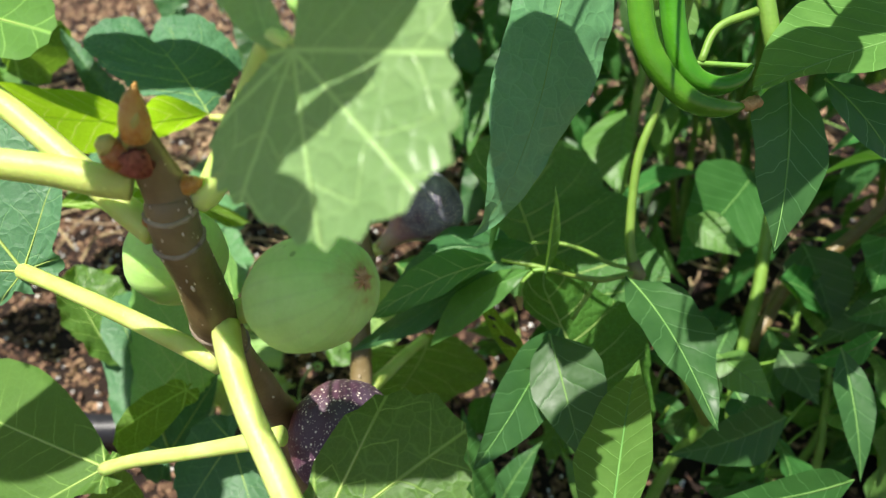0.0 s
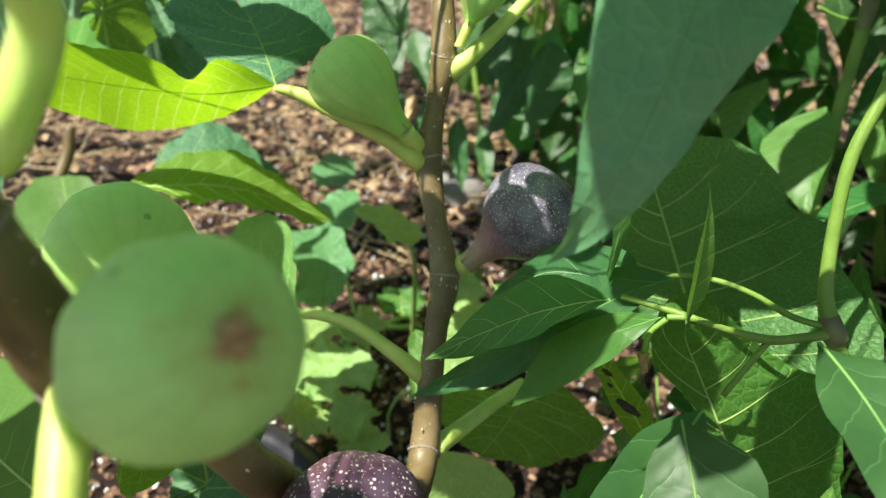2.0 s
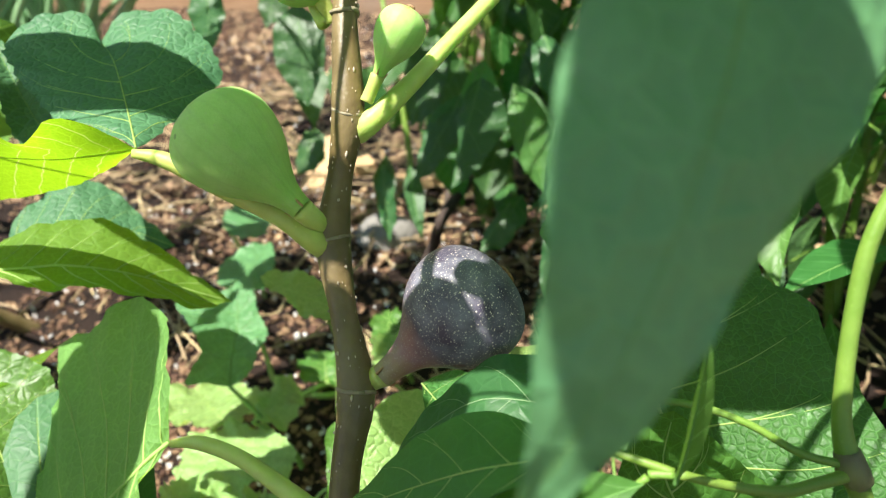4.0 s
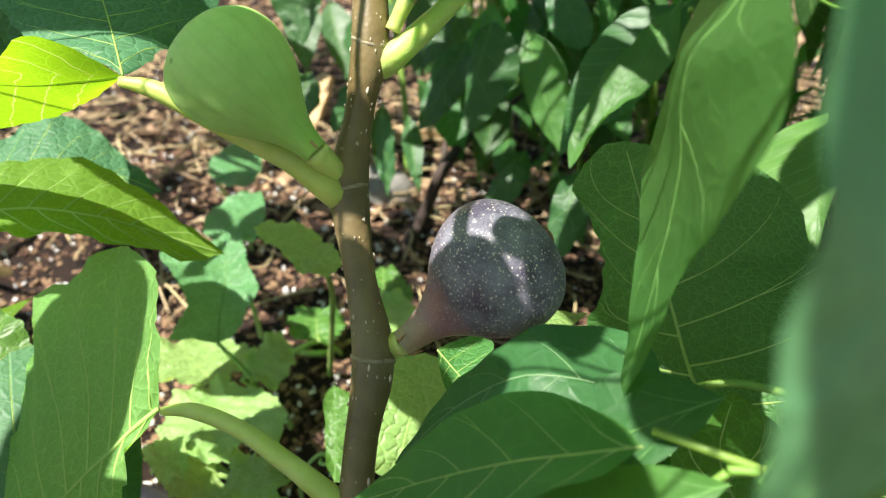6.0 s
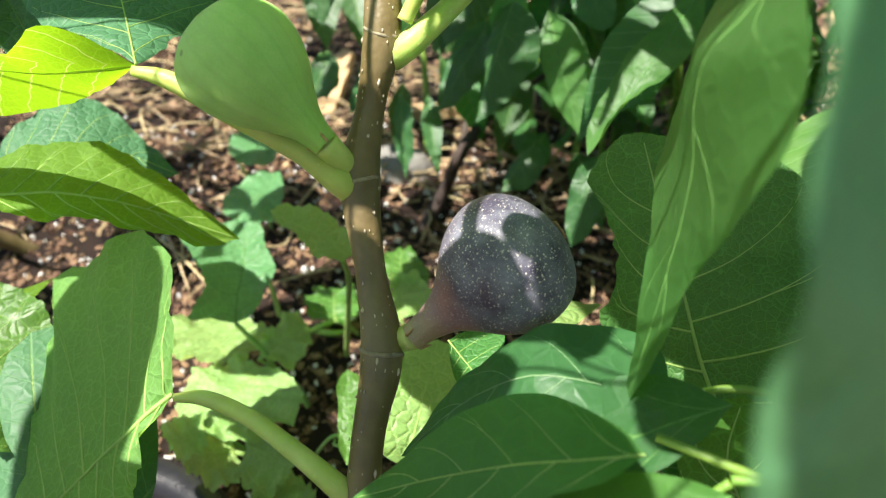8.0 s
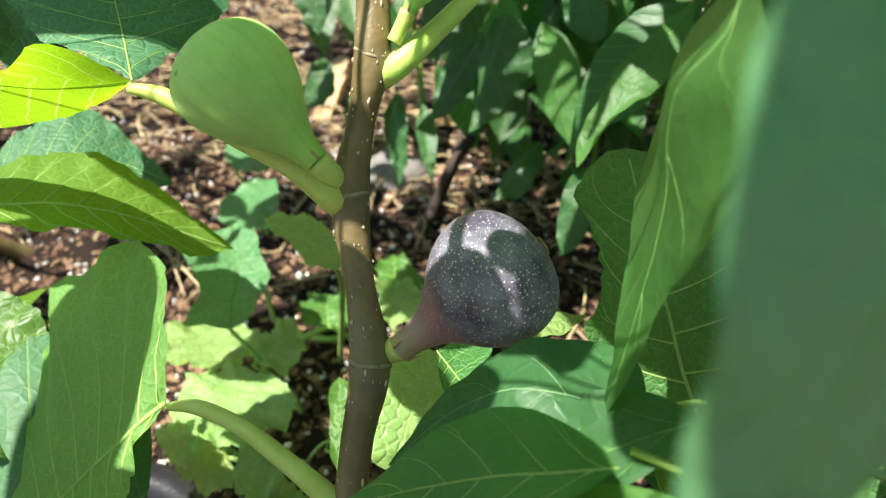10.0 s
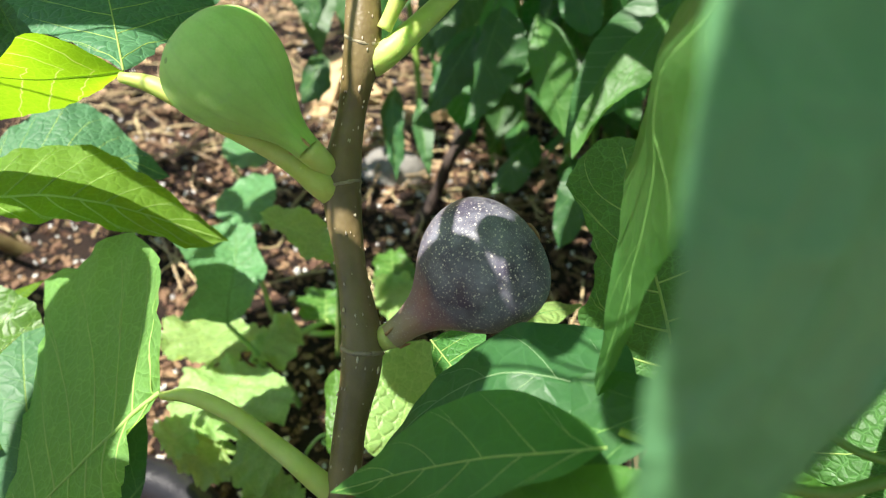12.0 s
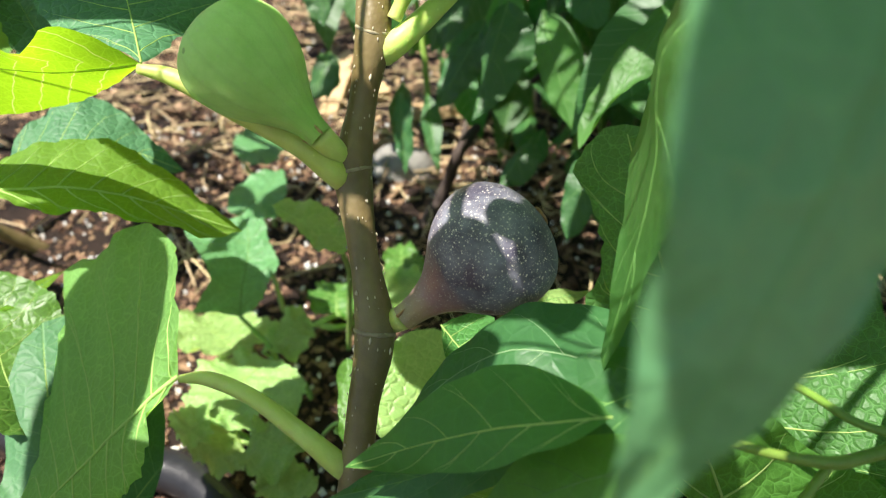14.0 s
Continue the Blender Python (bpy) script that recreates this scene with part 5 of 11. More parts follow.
FIG.part("bud", tube([(-0.0557, 0.2337, 0.4237), (-0.0522, 0.2324, 0.4251), (-0.0491, 0.2311, 0.4265)], (0.003, 0.0027, 0.0015), 12, 4, 0.15), BUD, "round brown bud")
FIG.part("bud", tube([(-0.0636, 0.2300, 0.4138), (-0.0642, 0.2285, 0.4154), (-0.0648, 0.2277, 0.4161)], (0.002, 0.0018, 0.0008), 10, 4, 0.15), BUD)
fig_fruit(FIG, (-0.0435, 0.2442, 0.3773), (-0.0037, 0.2245, 0.4029), 0.0174, GREEN_FIG, ROUND, "round unripe green fig facing outward with its eye", seed=24, root=(-0.0547, 0.2452, 0.3737), stalk=0.0042)
fig_fruit(FIG, (-0.0555, 0.3058, 0.2665), (-0.0111, 0.2859, 0.2823), 0.0256, RED_FIG, ROUND, "reddish purple fig with pale flecks", seed=25, root=(-0.0622, 0.3060, 0.2720), stalk=0.004)
fig_fruit(FIG, (-0.0789, 0.2807, 0.3625), (-0.1061, 0.3090, 0.3655), 0.0205, GREEN_FIG, ROUND, "round unripe green fig behind the stem", seed=26, root=(-0.0643, 0.2577, 0.3707), stalk=0.0036)
FIG.part("petiole", tube([(-0.0659, 0.2275, 0.4262), (-0.0742, 0.2257, 0.4282), (-0.0877, 0.2259, 0.4303), (-0.1057, 0.2255, 0.4319), (-0.1236, 0.2252, 0.4335)], (0.0044, 0.0046, 0.0044, 0.0042, 0.0042), 12, 6, 0), FIG_STALK)
FIG.part("petiole", tube([(-0.0656, 0.2339, 0.4087), (-0.0762, 0.2376, 0.4148), (-0.0943, 0.2457, 0.4255), (-0.1144, 0.2548, 0.4363), (-0.1438, 0.2671, 0.4500)], (0.0044, 0.0042, 0.004, 0.0038, 0.0038), 12, 6, 0), FIG_STALK)
FIG.part("petiole", tube([(-0.0604, 0.2496, 0.3492), (-0.0821, 0.2580, 0.3528), (-0.1083, 0.2690, 0.3553), (-0.1392, 0.2839, 0.3552), (-0.1596, 0.2936, 0.3546)], (0.004, 0.0036, 0.0034, 0.0032, 0.0034), 12, 6, 0), FIG_STALK)
FIG.part("petiole", tube([(-0.0510, 0.2372, 0.3753), (-0.0461, 0.2272, 0.3690), (-0.0374, 0.2143, 0.3611), (-0.0279, 0.2028, 0.3535), (-0.0173, 0.1903, 0.3441)], (0.0046, 0.0042, 0.004, 0.004, 0.0042), 12, 6, 0), FIG_STALK)
FIG.part("petiole", tube([(-0.0450, 0.2567, 0.3102), (-0.0622, 0.2599, 0.3016), (-0.0906, 0.2668, 0.2866), (-0.1215, 0.2774, 0.2683), (-0.1459, 0.2881, 0.2493)], (0.0042, 0.0036, 0.0032, 0.0032, 0.0034), 12, 6, 0), FIG_STALK)
FIG.part("petiole", tube([(-0.0519, 0.2360, 0.4191), (-0.0477, 0.2362, 0.4231), (-0.0401, 0.2413, 0.4397), (-0.0232, 0.2185, 0.4625), (-0.0175, 0.2105, 0.4693), (-0.0122, 0.2042, 0.4697)], (0.0042, 0.004, 0.0036, 0.0032, 0.0028, 0.0014), 12, 6, 0), FIG_STALK)
broad_leaf(FIG, (-0.0113, 0.2024, 0.4692), (0.0002, 0.1734, 0.4405), (0.0104, 0.1916, 0.4722), (0.46, 0.58, 0.70, 0.81, 0.89, 0.87, 1.06, 1.03, 1.00, 0.82, 0.76, 0.68, 0.25, 0.18, 0.25, 0.71, 0.59), FIG_SUNLIT_TONE, seed=27, arch=0.01, wave=0.015, teeth=0.03, pucker=0.008, label="broad fig leaf in sunlit tone with scalloped edge", vein=0.001, lobes=(-62, -28, 2, 34, 70, 112))
broad_leaf(FIG, (-0.1592, 0.2936, 0.3546), (-0.2257, 0.3351, 0.4179), (-0.1965, 0.2879, 0.3512), (0.10, 0.09, 0.09, 0.18, 0.26, 0.37, 0.47, 0.74, 1.03, 0.86, 0.53, 0.36, 0.16, 0.15, 0.14, 0.13, 0.12), FIG_SHADE, seed=28, arch=0.04, wave=0.02, label="fig leaf in dull blue-green shade tone", vein=0.0009)
broad_leaf(FIG, (-0.1457, 0.2884, 0.2498), (-0.2546, 0.3234, 0.2547), (-0.2303, 0.2813, 0.2323), (0.09, 0.09, 0.10, 0.10, 0.12, 0.24, 0.46, 0.81, 1.08, 0.77, 0.24, 0.07, 0.07, 0.07, 0.08, 0.08, 0.08), FIG_DULL, seed=29, arch=0.05, wave=0.02, label="downy fig leaf with a finger-shaped lobe", vein=0.0011)
broad_leaf(FIG, (-0.1280, 0.2638, 0.4627), (-0.0939, 0.2530, 0.4595), (-0.0995, 0.2627, 0.4675), (0.43, 0.43, 0.44, 0.45, 0.52, 0.60, 0.68, 0.87, 0.99, 0.82, 0.48, 0.38, 0.39, 0.39, 0.40, 0.41, 0.42), FIG_DULL, seed=30, arch=0.03, wave=0.03, label="fig leaf edge in the sun", vein=0.0009)
broad_leaf(FIG, (-0.0155, 0.1977, 0.3281), (0.0016, 0.2323, 0.3577), (-0.0180, 0.2406, 0.3625), (0.34, 0.34, 0.33, 0.32, 0.31, 0.31, 0.30, 0.64, 0.98, 1.14, 1.02, 0.90, 0.46, 0.38, 0.37, 0.36, 0.36), FIG_TOP, seed=31, arch=0.05, wave=0.02, teeth=0.025, label="dark green fig leaf in front of the reddish fig", vein=0.001, lobes=(-60, -30, 0, 30, 60))
PEPPER = Thing("pepper_plant", (0.16, 0.46, 0.0), "leafy green chili pepper plant with long pointed leaves", "pepper plant", "pepper plants")
sheet_leaf(PEPPER, [(0.0440, 0.4165, 0.3090), (0.0411, 0.4298, 0.3134), (0.0329, 0.4351, 0.3152), (0.0229, 0.4356, 0.3152), (0.0062, 0.4328, 0.3131), (-0.0083, 0.4287, 0.3017), (-0.0230, 0.4245, 0.2815), (-0.0339, 0.4172, 0.2609)], [(0.0440, 0.4165, 0.3090), (0.0322, 0.4149, 0.3098), (0.0172, 0.4134, 0.3119), (0.0017, 0.4141, 0.3076), (-0.0163, 0.4174, 0.2876), (-0.0339, 0.4172, 0.2609)], [(0.0440, 0.4165, 0.3090), (0.0361, 0.4044, 0.3061), (0.0187, 0.3977, 0.3036), (0.0008, 0.4014, 0.2950), (-0.0181, 0.4104, 0.2752), (-0.0339, 0.4172, 0.2609)], PEP_DARK, seed=34, ribs=4, rise=0.20, wave=0.0006, quilt=0.0003, vein=0.00028, vein_material=VEIN_WHITE, label="pepper leaf in shade-dark tone, banded with sunlight under the ripe fig")
sheet_leaf(PEPPER, [(0.0564, 0.4061, 0.3196), (0.0430, 0.4130, 0.3188), (0.0276, 0.4149, 0.3143), (0.0098, 0.4165, 0.2959), (-0.0116, 0.4136, 0.2759), (-0.0337, 0.4067, 0.2554), (-0.0528, 0.3975, 0.2419)], [(0.0564, 0.4061, 0.3196), (0.0422, 0.3992, 0.3159), (0.0303, 0.3974, 0.3071), (0.0086, 0.3991, 0.2867), (-0.0175, 0.3968, 0.2664), (-0.0528, 0.3975, 0.2419)], [(0.0564, 0.4061, 0.3196), (0.0485, 0.3939, 0.3176), (0.0357, 0.3872, 0.3068), (0.0195, 0.3880, 0.2924), (0.0016, 0.3892, 0.2733), (-0.0154, 0.3894, 0.2626), (-0.0352, 0.3940, 0.2507), (-0.0528, 0.3975, 0.2419)], PEP_DARK, seed=33, ribs=5, rise=0.18, wave=0.0006, quilt=0.0003, vein=0.0003, label="long pepper leaf in shade-dark tone")
sheet_leaf(PEPPER, [(0.0349, 0.3826, 0.3205), (0.0279, 0.3900, 0.3210), (0.0094, 0.3987, 0.3178), (-0.0091, 0.4004, 0.3064), (-0.0247, 0.3954, 0.2897), (-0.0398, 0.3874, 0.2738)], [(0.0349, 0.3826, 0.3205), (0.0232, 0.3799, 0.3184), (0.0042, 0.3820, 0.3080), (-0.0169, 0.3851, 0.2922), (-0.0398, 0.3874, 0.2738)], [(0.0349, 0.3826, 0.3205), (0.0261, 0.3737, 0.3184), (0.0164, 0.3736, 0.3112), (0.0041, 0.3736, 0.3016), (-0.0131, 0.3803, 0.2876), (-0.0265, 0.3845, 0.2797), (-0.0398, 0.3874, 0.2738)], PEP_MID, seed=32, ribs=5, rise=0.16, wave=0.0006, quilt=0.0001, vein=0.0004, vein_material=VEIN_PALE, label="smooth pointed pepper leaf")
sheet_leaf(PEPPER, [(0.0530, 0.3757, 0.3207), (0.0433, 0.3805, 0.3180), (0.0294, 0.3847, 0.3105), (0.0131, 0.3852, 0.2955), (0.0035, 0.3804, 0.2756), (0.0013, 0.3770, 0.2666)], [(0.0530, 0.3757, 0.3207), (0.0404, 0.3720, 0.3152), (0.0292, 0.3743, 0.3047), (0.0151, 0.3766, 0.2874), (0.0013, 0.3770, 0.2666)], [(0.0530, 0.3757, 0.3207), (0.0447, 0.3680, 0.3140), (0.0326, 0.3660, 0.3006), (0.0164, 0.3713, 0.2816), (0.0013, 0.3770, 0.2666)], PEP_LIGHT, seed=35, ribs=5, rise=0.16, wave=0.0006, quilt=0.0001, vein=0.00024, label="pointed pepper leaf in half shade")
sheet_leaf(PEPPER, [(0.0438, 0.4337, 0.4266), (0.0349, 0.4534, 0.4021), (0.0357, 0.4670, 0.3886), (0.0340, 0.4691, 0.3717), (0.0325, 0.4684, 0.3580), (0.0319, 0.4523, 0.3496), (0.0313, 0.4302, 0.3387), (0.0312, 0.4164, 0.3216), (0.0306, 0.4081, 0.3042)], [(0.0438, 0.4337, 0.4266), (0.0409, 0.4254, 0.4122), (0.0338, 0.4255, 0.4003), (0.0336, 0.4264, 0.3883), (0.0365, 0.4249, 0.3703), (0.0357, 0.4197, 0.3488), (0.0331, 0.4117, 0.3254), (0.0306, 0.4081, 0.3042)], [(0.0438, 0.4337, 0.4266), (0.0441, 0.3931, 0.4151), (0.0454, 0.3872, 0.4037), (0.0431, 0.3846, 0.3912), (0.0418, 0.3939, 0.3746), (0.0398, 0.4076, 0.3537), (0.0355, 0.4070, 0.3284), (0.0306, 0.4081, 0.3042)], PEP_GLOW, seed=41, ribs=3, rise=0.2, wave=0.0003, quilt=0.0, pucker=0.0002, crease=0.2, vein=0.00025, label="pepper leaf hanging with a curled sunlit edge")
sheet_leaf(PEPPER, [(0.0566, 0.3633, 0.4779), (0.0395, 0.3507, 0.4703), (0.0347, 0.3405, 0.4578), (0.0313, 0.3314, 0.4466), (0.0288, 0.3238, 0.4355), (0.0276, 0.3167, 0.4223), (0.0284, 0.3102, 0.4091), (0.0287, 0.3054, 0.3973), (0.0277, 0.3017, 0.3862), (0.0235, 0.3005, 0.3772)], [(0.0566, 0.3633, 0.4779), (0.0537, 0.3509, 0.4600), (0.0507, 0.3403, 0.4456), (0.0481, 0.3300, 0.4294), (0.0440, 0.3210, 0.4141), (0.0379, 0.3118, 0.3975), (0.0305, 0.3054, 0.3849), (0.0235, 0.3005, 0.3772)], [(0.0566, 0.3633, 0.4779), (0.0732, 0.3688, 0.4696), (0.0758, 0.3627, 0.4562), (0.0741, 0.3548, 0.4440), (0.0705, 0.3438, 0.4292), (0.0630, 0.3348, 0.4185), (0.0537, 0.3241, 0.4054), (0.0445, 0.3143, 0.3918), (0.0349, 0.3065, 0.3822), (0.0235, 0.3005, 0.3772)], PEP_SKY_SHEEN, seed=40, ribs=0, rise=0.08, wave=0.001, quilt=0.0002, vein=0.0003, label="long pointed pepper leaf hanging close to the path")
# Unseen pepper leaves added overhead to shade what hangs below.
sheet_leaf(PEPPER, [(-0.0338, 0.2853, 0.5500), (-0.0467, 0.2722, 0.5500), (-0.0713, 0.2689, 0.5500), (-0.1004, 0.2756, 0.5500), (-0.1234, 0.2867, 0.5500), (-0.1348, 0.3043, 0.5500)], [(-0.0338, 0.2853, 0.5500), (-0.0641, 0.2909, 0.5540), (-0.0944, 0.2967, 0.5540), (-0.1348, 0.3043, 0.5500)], [(-0.0338, 0.2853, 0.5500), (-0.0410, 0.3021, 0.5500), (-0.0628, 0.3141, 0.5500), (-0.0923, 0.3185, 0.5500), (-0.1178, 0.3165, 0.5500), (-0.1348, 0.3043, 0.5500)], PEP_GLOW, seed=309, ribs=6, wave=0.001, label="unseen upper pepper leaf added to cast shade")
PEPPER.part("petiole", tube([(0.1348, 0.4747, 0.4422), (0.0505, 0.3800, 0.5300), (-0.0338, 0.2853, 0.5500)], (0.0010, 0.0008, 0.0006), 8, 5), PEPPER_STALK)
sheet_leaf(PEPPER, [(0.0242, 0.3050, 0.5600), (0.0311, 0.2920, 0.5600), (0.0278, 0.2716, 0.5600), (0.0160, 0.2497, 0.5600), (0.0022, 0.2335, 0.5600), (-0.0138, 0.2280, 0.5600)], [(0.0242, 0.3050, 0.5600), (0.0128, 0.2819, 0.5640), (0.0014, 0.2588, 0.5640), (-0.0138, 0.2280, 0.5600)], [(0.0242, 0.3050, 0.5600), (0.0098, 0.3025, 0.5600), (-0.0045, 0.2875, 0.5600), (-0.0147, 0.2648, 0.5600), (-0.0191, 0.2440, 0.5600), (-0.0138, 0.2280, 0.5600)], PEP_LIGHT, seed=310, ribs=6, wave=0.001, label="unseen upper pepper leaf added to cast shade")
PEPPER.part("petiole", tube([(0.1348, 0.4747, 0.4422), (0.0795, 0.3898, 0.5300), (0.0242, 0.3050, 0.5600)], (0.0010, 0.0008, 0.0006), 8, 5), PEPPER_STALK)
# Small unseen leaves added so their gaps shape sun patches on the ripe fig.
sheet_leaf(PEPPER, [(-0.0702, 0.3525, 0.5500), (-0.0731, 0.3425, 0.5500), (-0.0821, 0.3363, 0.5500), (-0.0943, 0.3354, 0.5500), (-0.1044, 0.3343, 0.5500), (-0.1120, 0.3470, 0.5500)], [(-0.0702, 0.3525, 0.5500), (-0.0827, 0.3508, 0.5540), (-0.0953, 0.3492, 0.5540), (-0.1120, 0.3470, 0.5500)], [(-0.0702, 0.3525, 0.5500), (-0.0756, 0.3614, 0.5500), (-0.0859, 0.3651, 0.5500), (-0.0979, 0.3627, 0.5500), (-0.1079, 0.3612, 0.5500), (-0.1120, 0.3470, 0.5500)], PEP_LIGHT, seed=320, ribs=6, wave=0.001, label="small unseen upper pepper leaf added to cast shade")
PEPPER.part("petiole", tube([(0.1348, 0.4747, 0.4422), (0.0000, 0.3320, 0.5500), (-0.0702, 0.3525, 0.5500)], (0.0010, 0.0008, 0.0006), 8, 5), PEPPER_STALK)
sheet_leaf(PEPPER, [(-0.0544, 0.3319, 0.5450), (-0.0620, 0.3381, 0.5450), (-0.0661, 0.3527, 0.5450), (-0.0660, 0.3713, 0.5450), (-0.0644, 0.3867, 0.5450), (-0.0559, 0.3959, 0.5450)], [(-0.0544, 0.3319, 0.5450), (-0.0549, 0.3511, 0.5490), (-0.0553, 0.3703, 0.5490), (-0.0559, 0.3959, 0.5450)], [(-0.0544, 0.3319, 0.5450), (-0.0472, 0.3385, 0.5450), (-0.0437, 0.3533, 0.5450), (-0.0447, 0.3718, 0.5450), (-0.0471, 0.3871, 0.5450), (-0.0559, 0.3959, 0.5450)], PEP_LIGHT, seed=321, ribs=6, wave=0.001, label="small unseen upper pepper leaf added to cast shade")
PEPPER.part("petiole", tube([(0.1348, 0.4747, 0.4422), (0.0000, 0.3320, 0.5500), (-0.0544, 0.3319, 0.5450)], (0.0010, 0.0008, 0.0006), 8, 5), PEPPER_STALK)
sheet_leaf(PEPPER, [(-0.0509, 0.3706, 0.5400), (-0.0529, 0.3644, 0.5400), (-0.0581, 0.3610, 0.5400), (-0.0650, 0.3610, 0.5400), (-0.0707, 0.3624, 0.5400), (-0.0744, 0.3693, 0.5400)], [(-0.0509, 0.3706, 0.5400), (-0.0579, 0.3702, 0.5440), (-0.0650, 0.3698, 0.5440), (-0.0744, 0.3693, 0.5400)], [(-0.0509, 0.3706, 0.5400), (-0.0536, 0.3765, 0.5400), (-0.0592, 0.3793, 0.5400), (-0.0659, 0.3785, 0.5400), (-0.0715, 0.3765, 0.5400), (-0.0744, 0.3693, 0.5400)], PEP_LIGHT, seed=322, ribs=6, wave=0.001, label="small unseen upper pepper leaf added to cast shade")
PEPPER.part("petiole", tube([(0.1348, 0.4747, 0.4422), (0.0420, 0.4226, 0.5300), (-0.0509, 0.3706, 0.5400)], (0.0010, 0.0008, 0.0006), 8, 5), PEPPER_STALK)
sheet_leaf(PEPPER, [(-0.0533, 0.3482, 0.5350), (-0.0555, 0.3441, 0.5350), (-0.0604, 0.3421, 0.5350), (-0.0665, 0.3426, 0.5350), (-0.0715, 0.3438, 0.5350), (-0.0743, 0.3487, 0.5350)], [(-0.0533, 0.3482, 0.5350), (-0.0596, 0.3483, 0.5390), (-0.0659, 0.3485, 0.5390), (-0.0743, 0.3487, 0.5350)], [(-0.0533, 0.3482, 0.5350), (-0.0553, 0.3523, 0.5350), (-0.0601, 0.3545, 0.5350), (-0.0662, 0.3544, 0.5350), (-0.0713, 0.3534, 0.5350), (-0.0743, 0.3487, 0.5350)], PEP_LIGHT, seed=323, ribs=6, wave=0.001, label="small unseen upper pepper leaf added to cast shade")
PEPPER.part("petiole", tube([(0.1348, 0.4747, 0.4422), (0.0407, 0.4114, 0.5300), (-0.0533, 0.3482, 0.5350)], (0.0010, 0.0008, 0.0006), 8, 5), PEPPER_STALK)
sheet_leaf(PEPPER, [(-0.0688, 0.3317, 0.5350), (-0.0721, 0.3234, 0.5350), (-0.0810, 0.3184, 0.5350), (-0.0928, 0.3178, 0.5350), (-0.1026, 0.3171, 0.5350), (-0.1093, 0.3277, 0.5350)], [(-0.0688, 0.3317, 0.5350), (-0.0810, 0.3305, 0.5390), (-0.0931, 0.3293, 0.5390), (-0.1093, 0.3277, 0.5350)], [(-0.0688, 0.3317, 0.5350), (-0.0737, 0.3392, 0.5350), (-0.0834, 0.3423, 0.5350), (-0.0951, 0.3405, 0.5350), (-0.1048, 0.3394, 0.5350), (-0.1093, 0.3277, 0.5350)], PEP_LIGHT, seed=326, ribs=6, wave=0.001, label="small unseen upper pepper leaf added to cast shade")
PEPPER.part("petiole", tube([(0.1348, 0.4747, 0.4422), (0.0000, 0.3320, 0.5500), (-0.0688, 0.3317, 0.5350)], (0.0010, 0.0008, 0.0006), 8, 5), PEPPER_STALK)
sheet_leaf(PEPPER, [(-0.0044, 0.3139, 0.5450), (-0.0095, 0.3054, 0.5450), (-0.0184, 0.3021, 0.5450), (-0.0284, 0.3045, 0.5450), (-0.0364, 0.3084, 0.5450), (-0.0394, 0.3199, 0.5450)], [(-0.0044, 0.3139, 0.5450), (-0.0149, 0.3157, 0.5490), (-0.0254, 0.3175, 0.5490), (-0.0394, 0.3199, 0.5450)], [(-0.0044, 0.3139, 0.5450), (-0.0064, 0.3236, 0.5450), (-0.0136, 0.3297, 0.5450), (-0.0239, 0.3307, 0.5450), (-0.0327, 0.3297, 0.5450), (-0.0394, 0.3199, 0.5450)], PEP_LIGHT, seed=327, ribs=6, wave=0.001, label="unseen upper pepper leaf added to cast shade")
PEPPER.part("petiole", tube([(0.1348, 0.4747, 0.4422), (0.0652, 0.3943, 0.5300), (-0.0044, 0.3139, 0.5450)], (0.0010, 0.0008, 0.0006), 8, 5), PEPPER_STALK)
sheet_leaf(PEPPER, [(0.0349, 0.2092, 0.5600), (0.0318, 0.1961, 0.5600), (0.0192, 0.1863, 0.5600), (0.0010, 0.1822, 0.5600), (-0.0153, 0.1831, 0.5600), (-0.0271, 0.1922, 0.5600)], [(0.0349, 0.2092, 0.5600), (0.0163, 0.2041, 0.5640), (-0.0023, 0.1990, 0.5640), (-0.0271, 0.1922, 0.5600)], [(0.0349, 0.2092, 0.5600), (0.0255, 0.2190, 0.5600), (0.0097, 0.2210, 0.5600), (-0.0081, 0.2152, 0.5600), (-0.0216, 0.2061, 0.5600), (-0.0271, 0.1922, 0.5600)], PEP_LIGHT, seed=329, ribs=6, wave=0.001, label="unseen upper pepper leaf added to cast shade")
PEPPER.part("petiole", tube([(0.1348, 0.4747, 0.4422), (0.0848, 0.3420, 0.5300), (0.0349, 0.2092, 0.5600)], (0.0010, 0.0008, 0.0006), 8, 5), PEPPER_STALK)
sheet_leaf(PEPPER, [(0.1284, 0.3031, 0.5550), (0.1278, 0.2877, 0.5550), (0.1132, 0.2672, 0.5550), (0.0895, 0.2476, 0.5550), (0.0670, 0.2345, 0.5550), (0.0484, 0.2331, 0.5550)], [(0.1284, 0.3031, 0.5550), (0.1044, 0.2821, 0.5590), (0.0804, 0.2611, 0.5590), (0.0484, 0.2331, 0.5550)], [(0.1284, 0.3031, 0.5550), (0.1131, 0.3046, 0.5550), (0.0909, 0.2928, 0.5550), (0.0682, 0.2719, 0.5550), (0.0523, 0.2514, 0.5550), (0.0484, 0.2331, 0.5550)], PEP_LIGHT, seed=328, ribs=6, wave=0.001, label="unseen upper pepper leaf added to cast shade")
PEPPER.part("petiole", tube([(0.1348, 0.4747, 0.4422), (0.1316, 0.3889, 0.5300), (0.1284, 0.3031, 0.5550)], (0.0010, 0.0008, 0.0006), 8, 5), PEPPER_STALK)
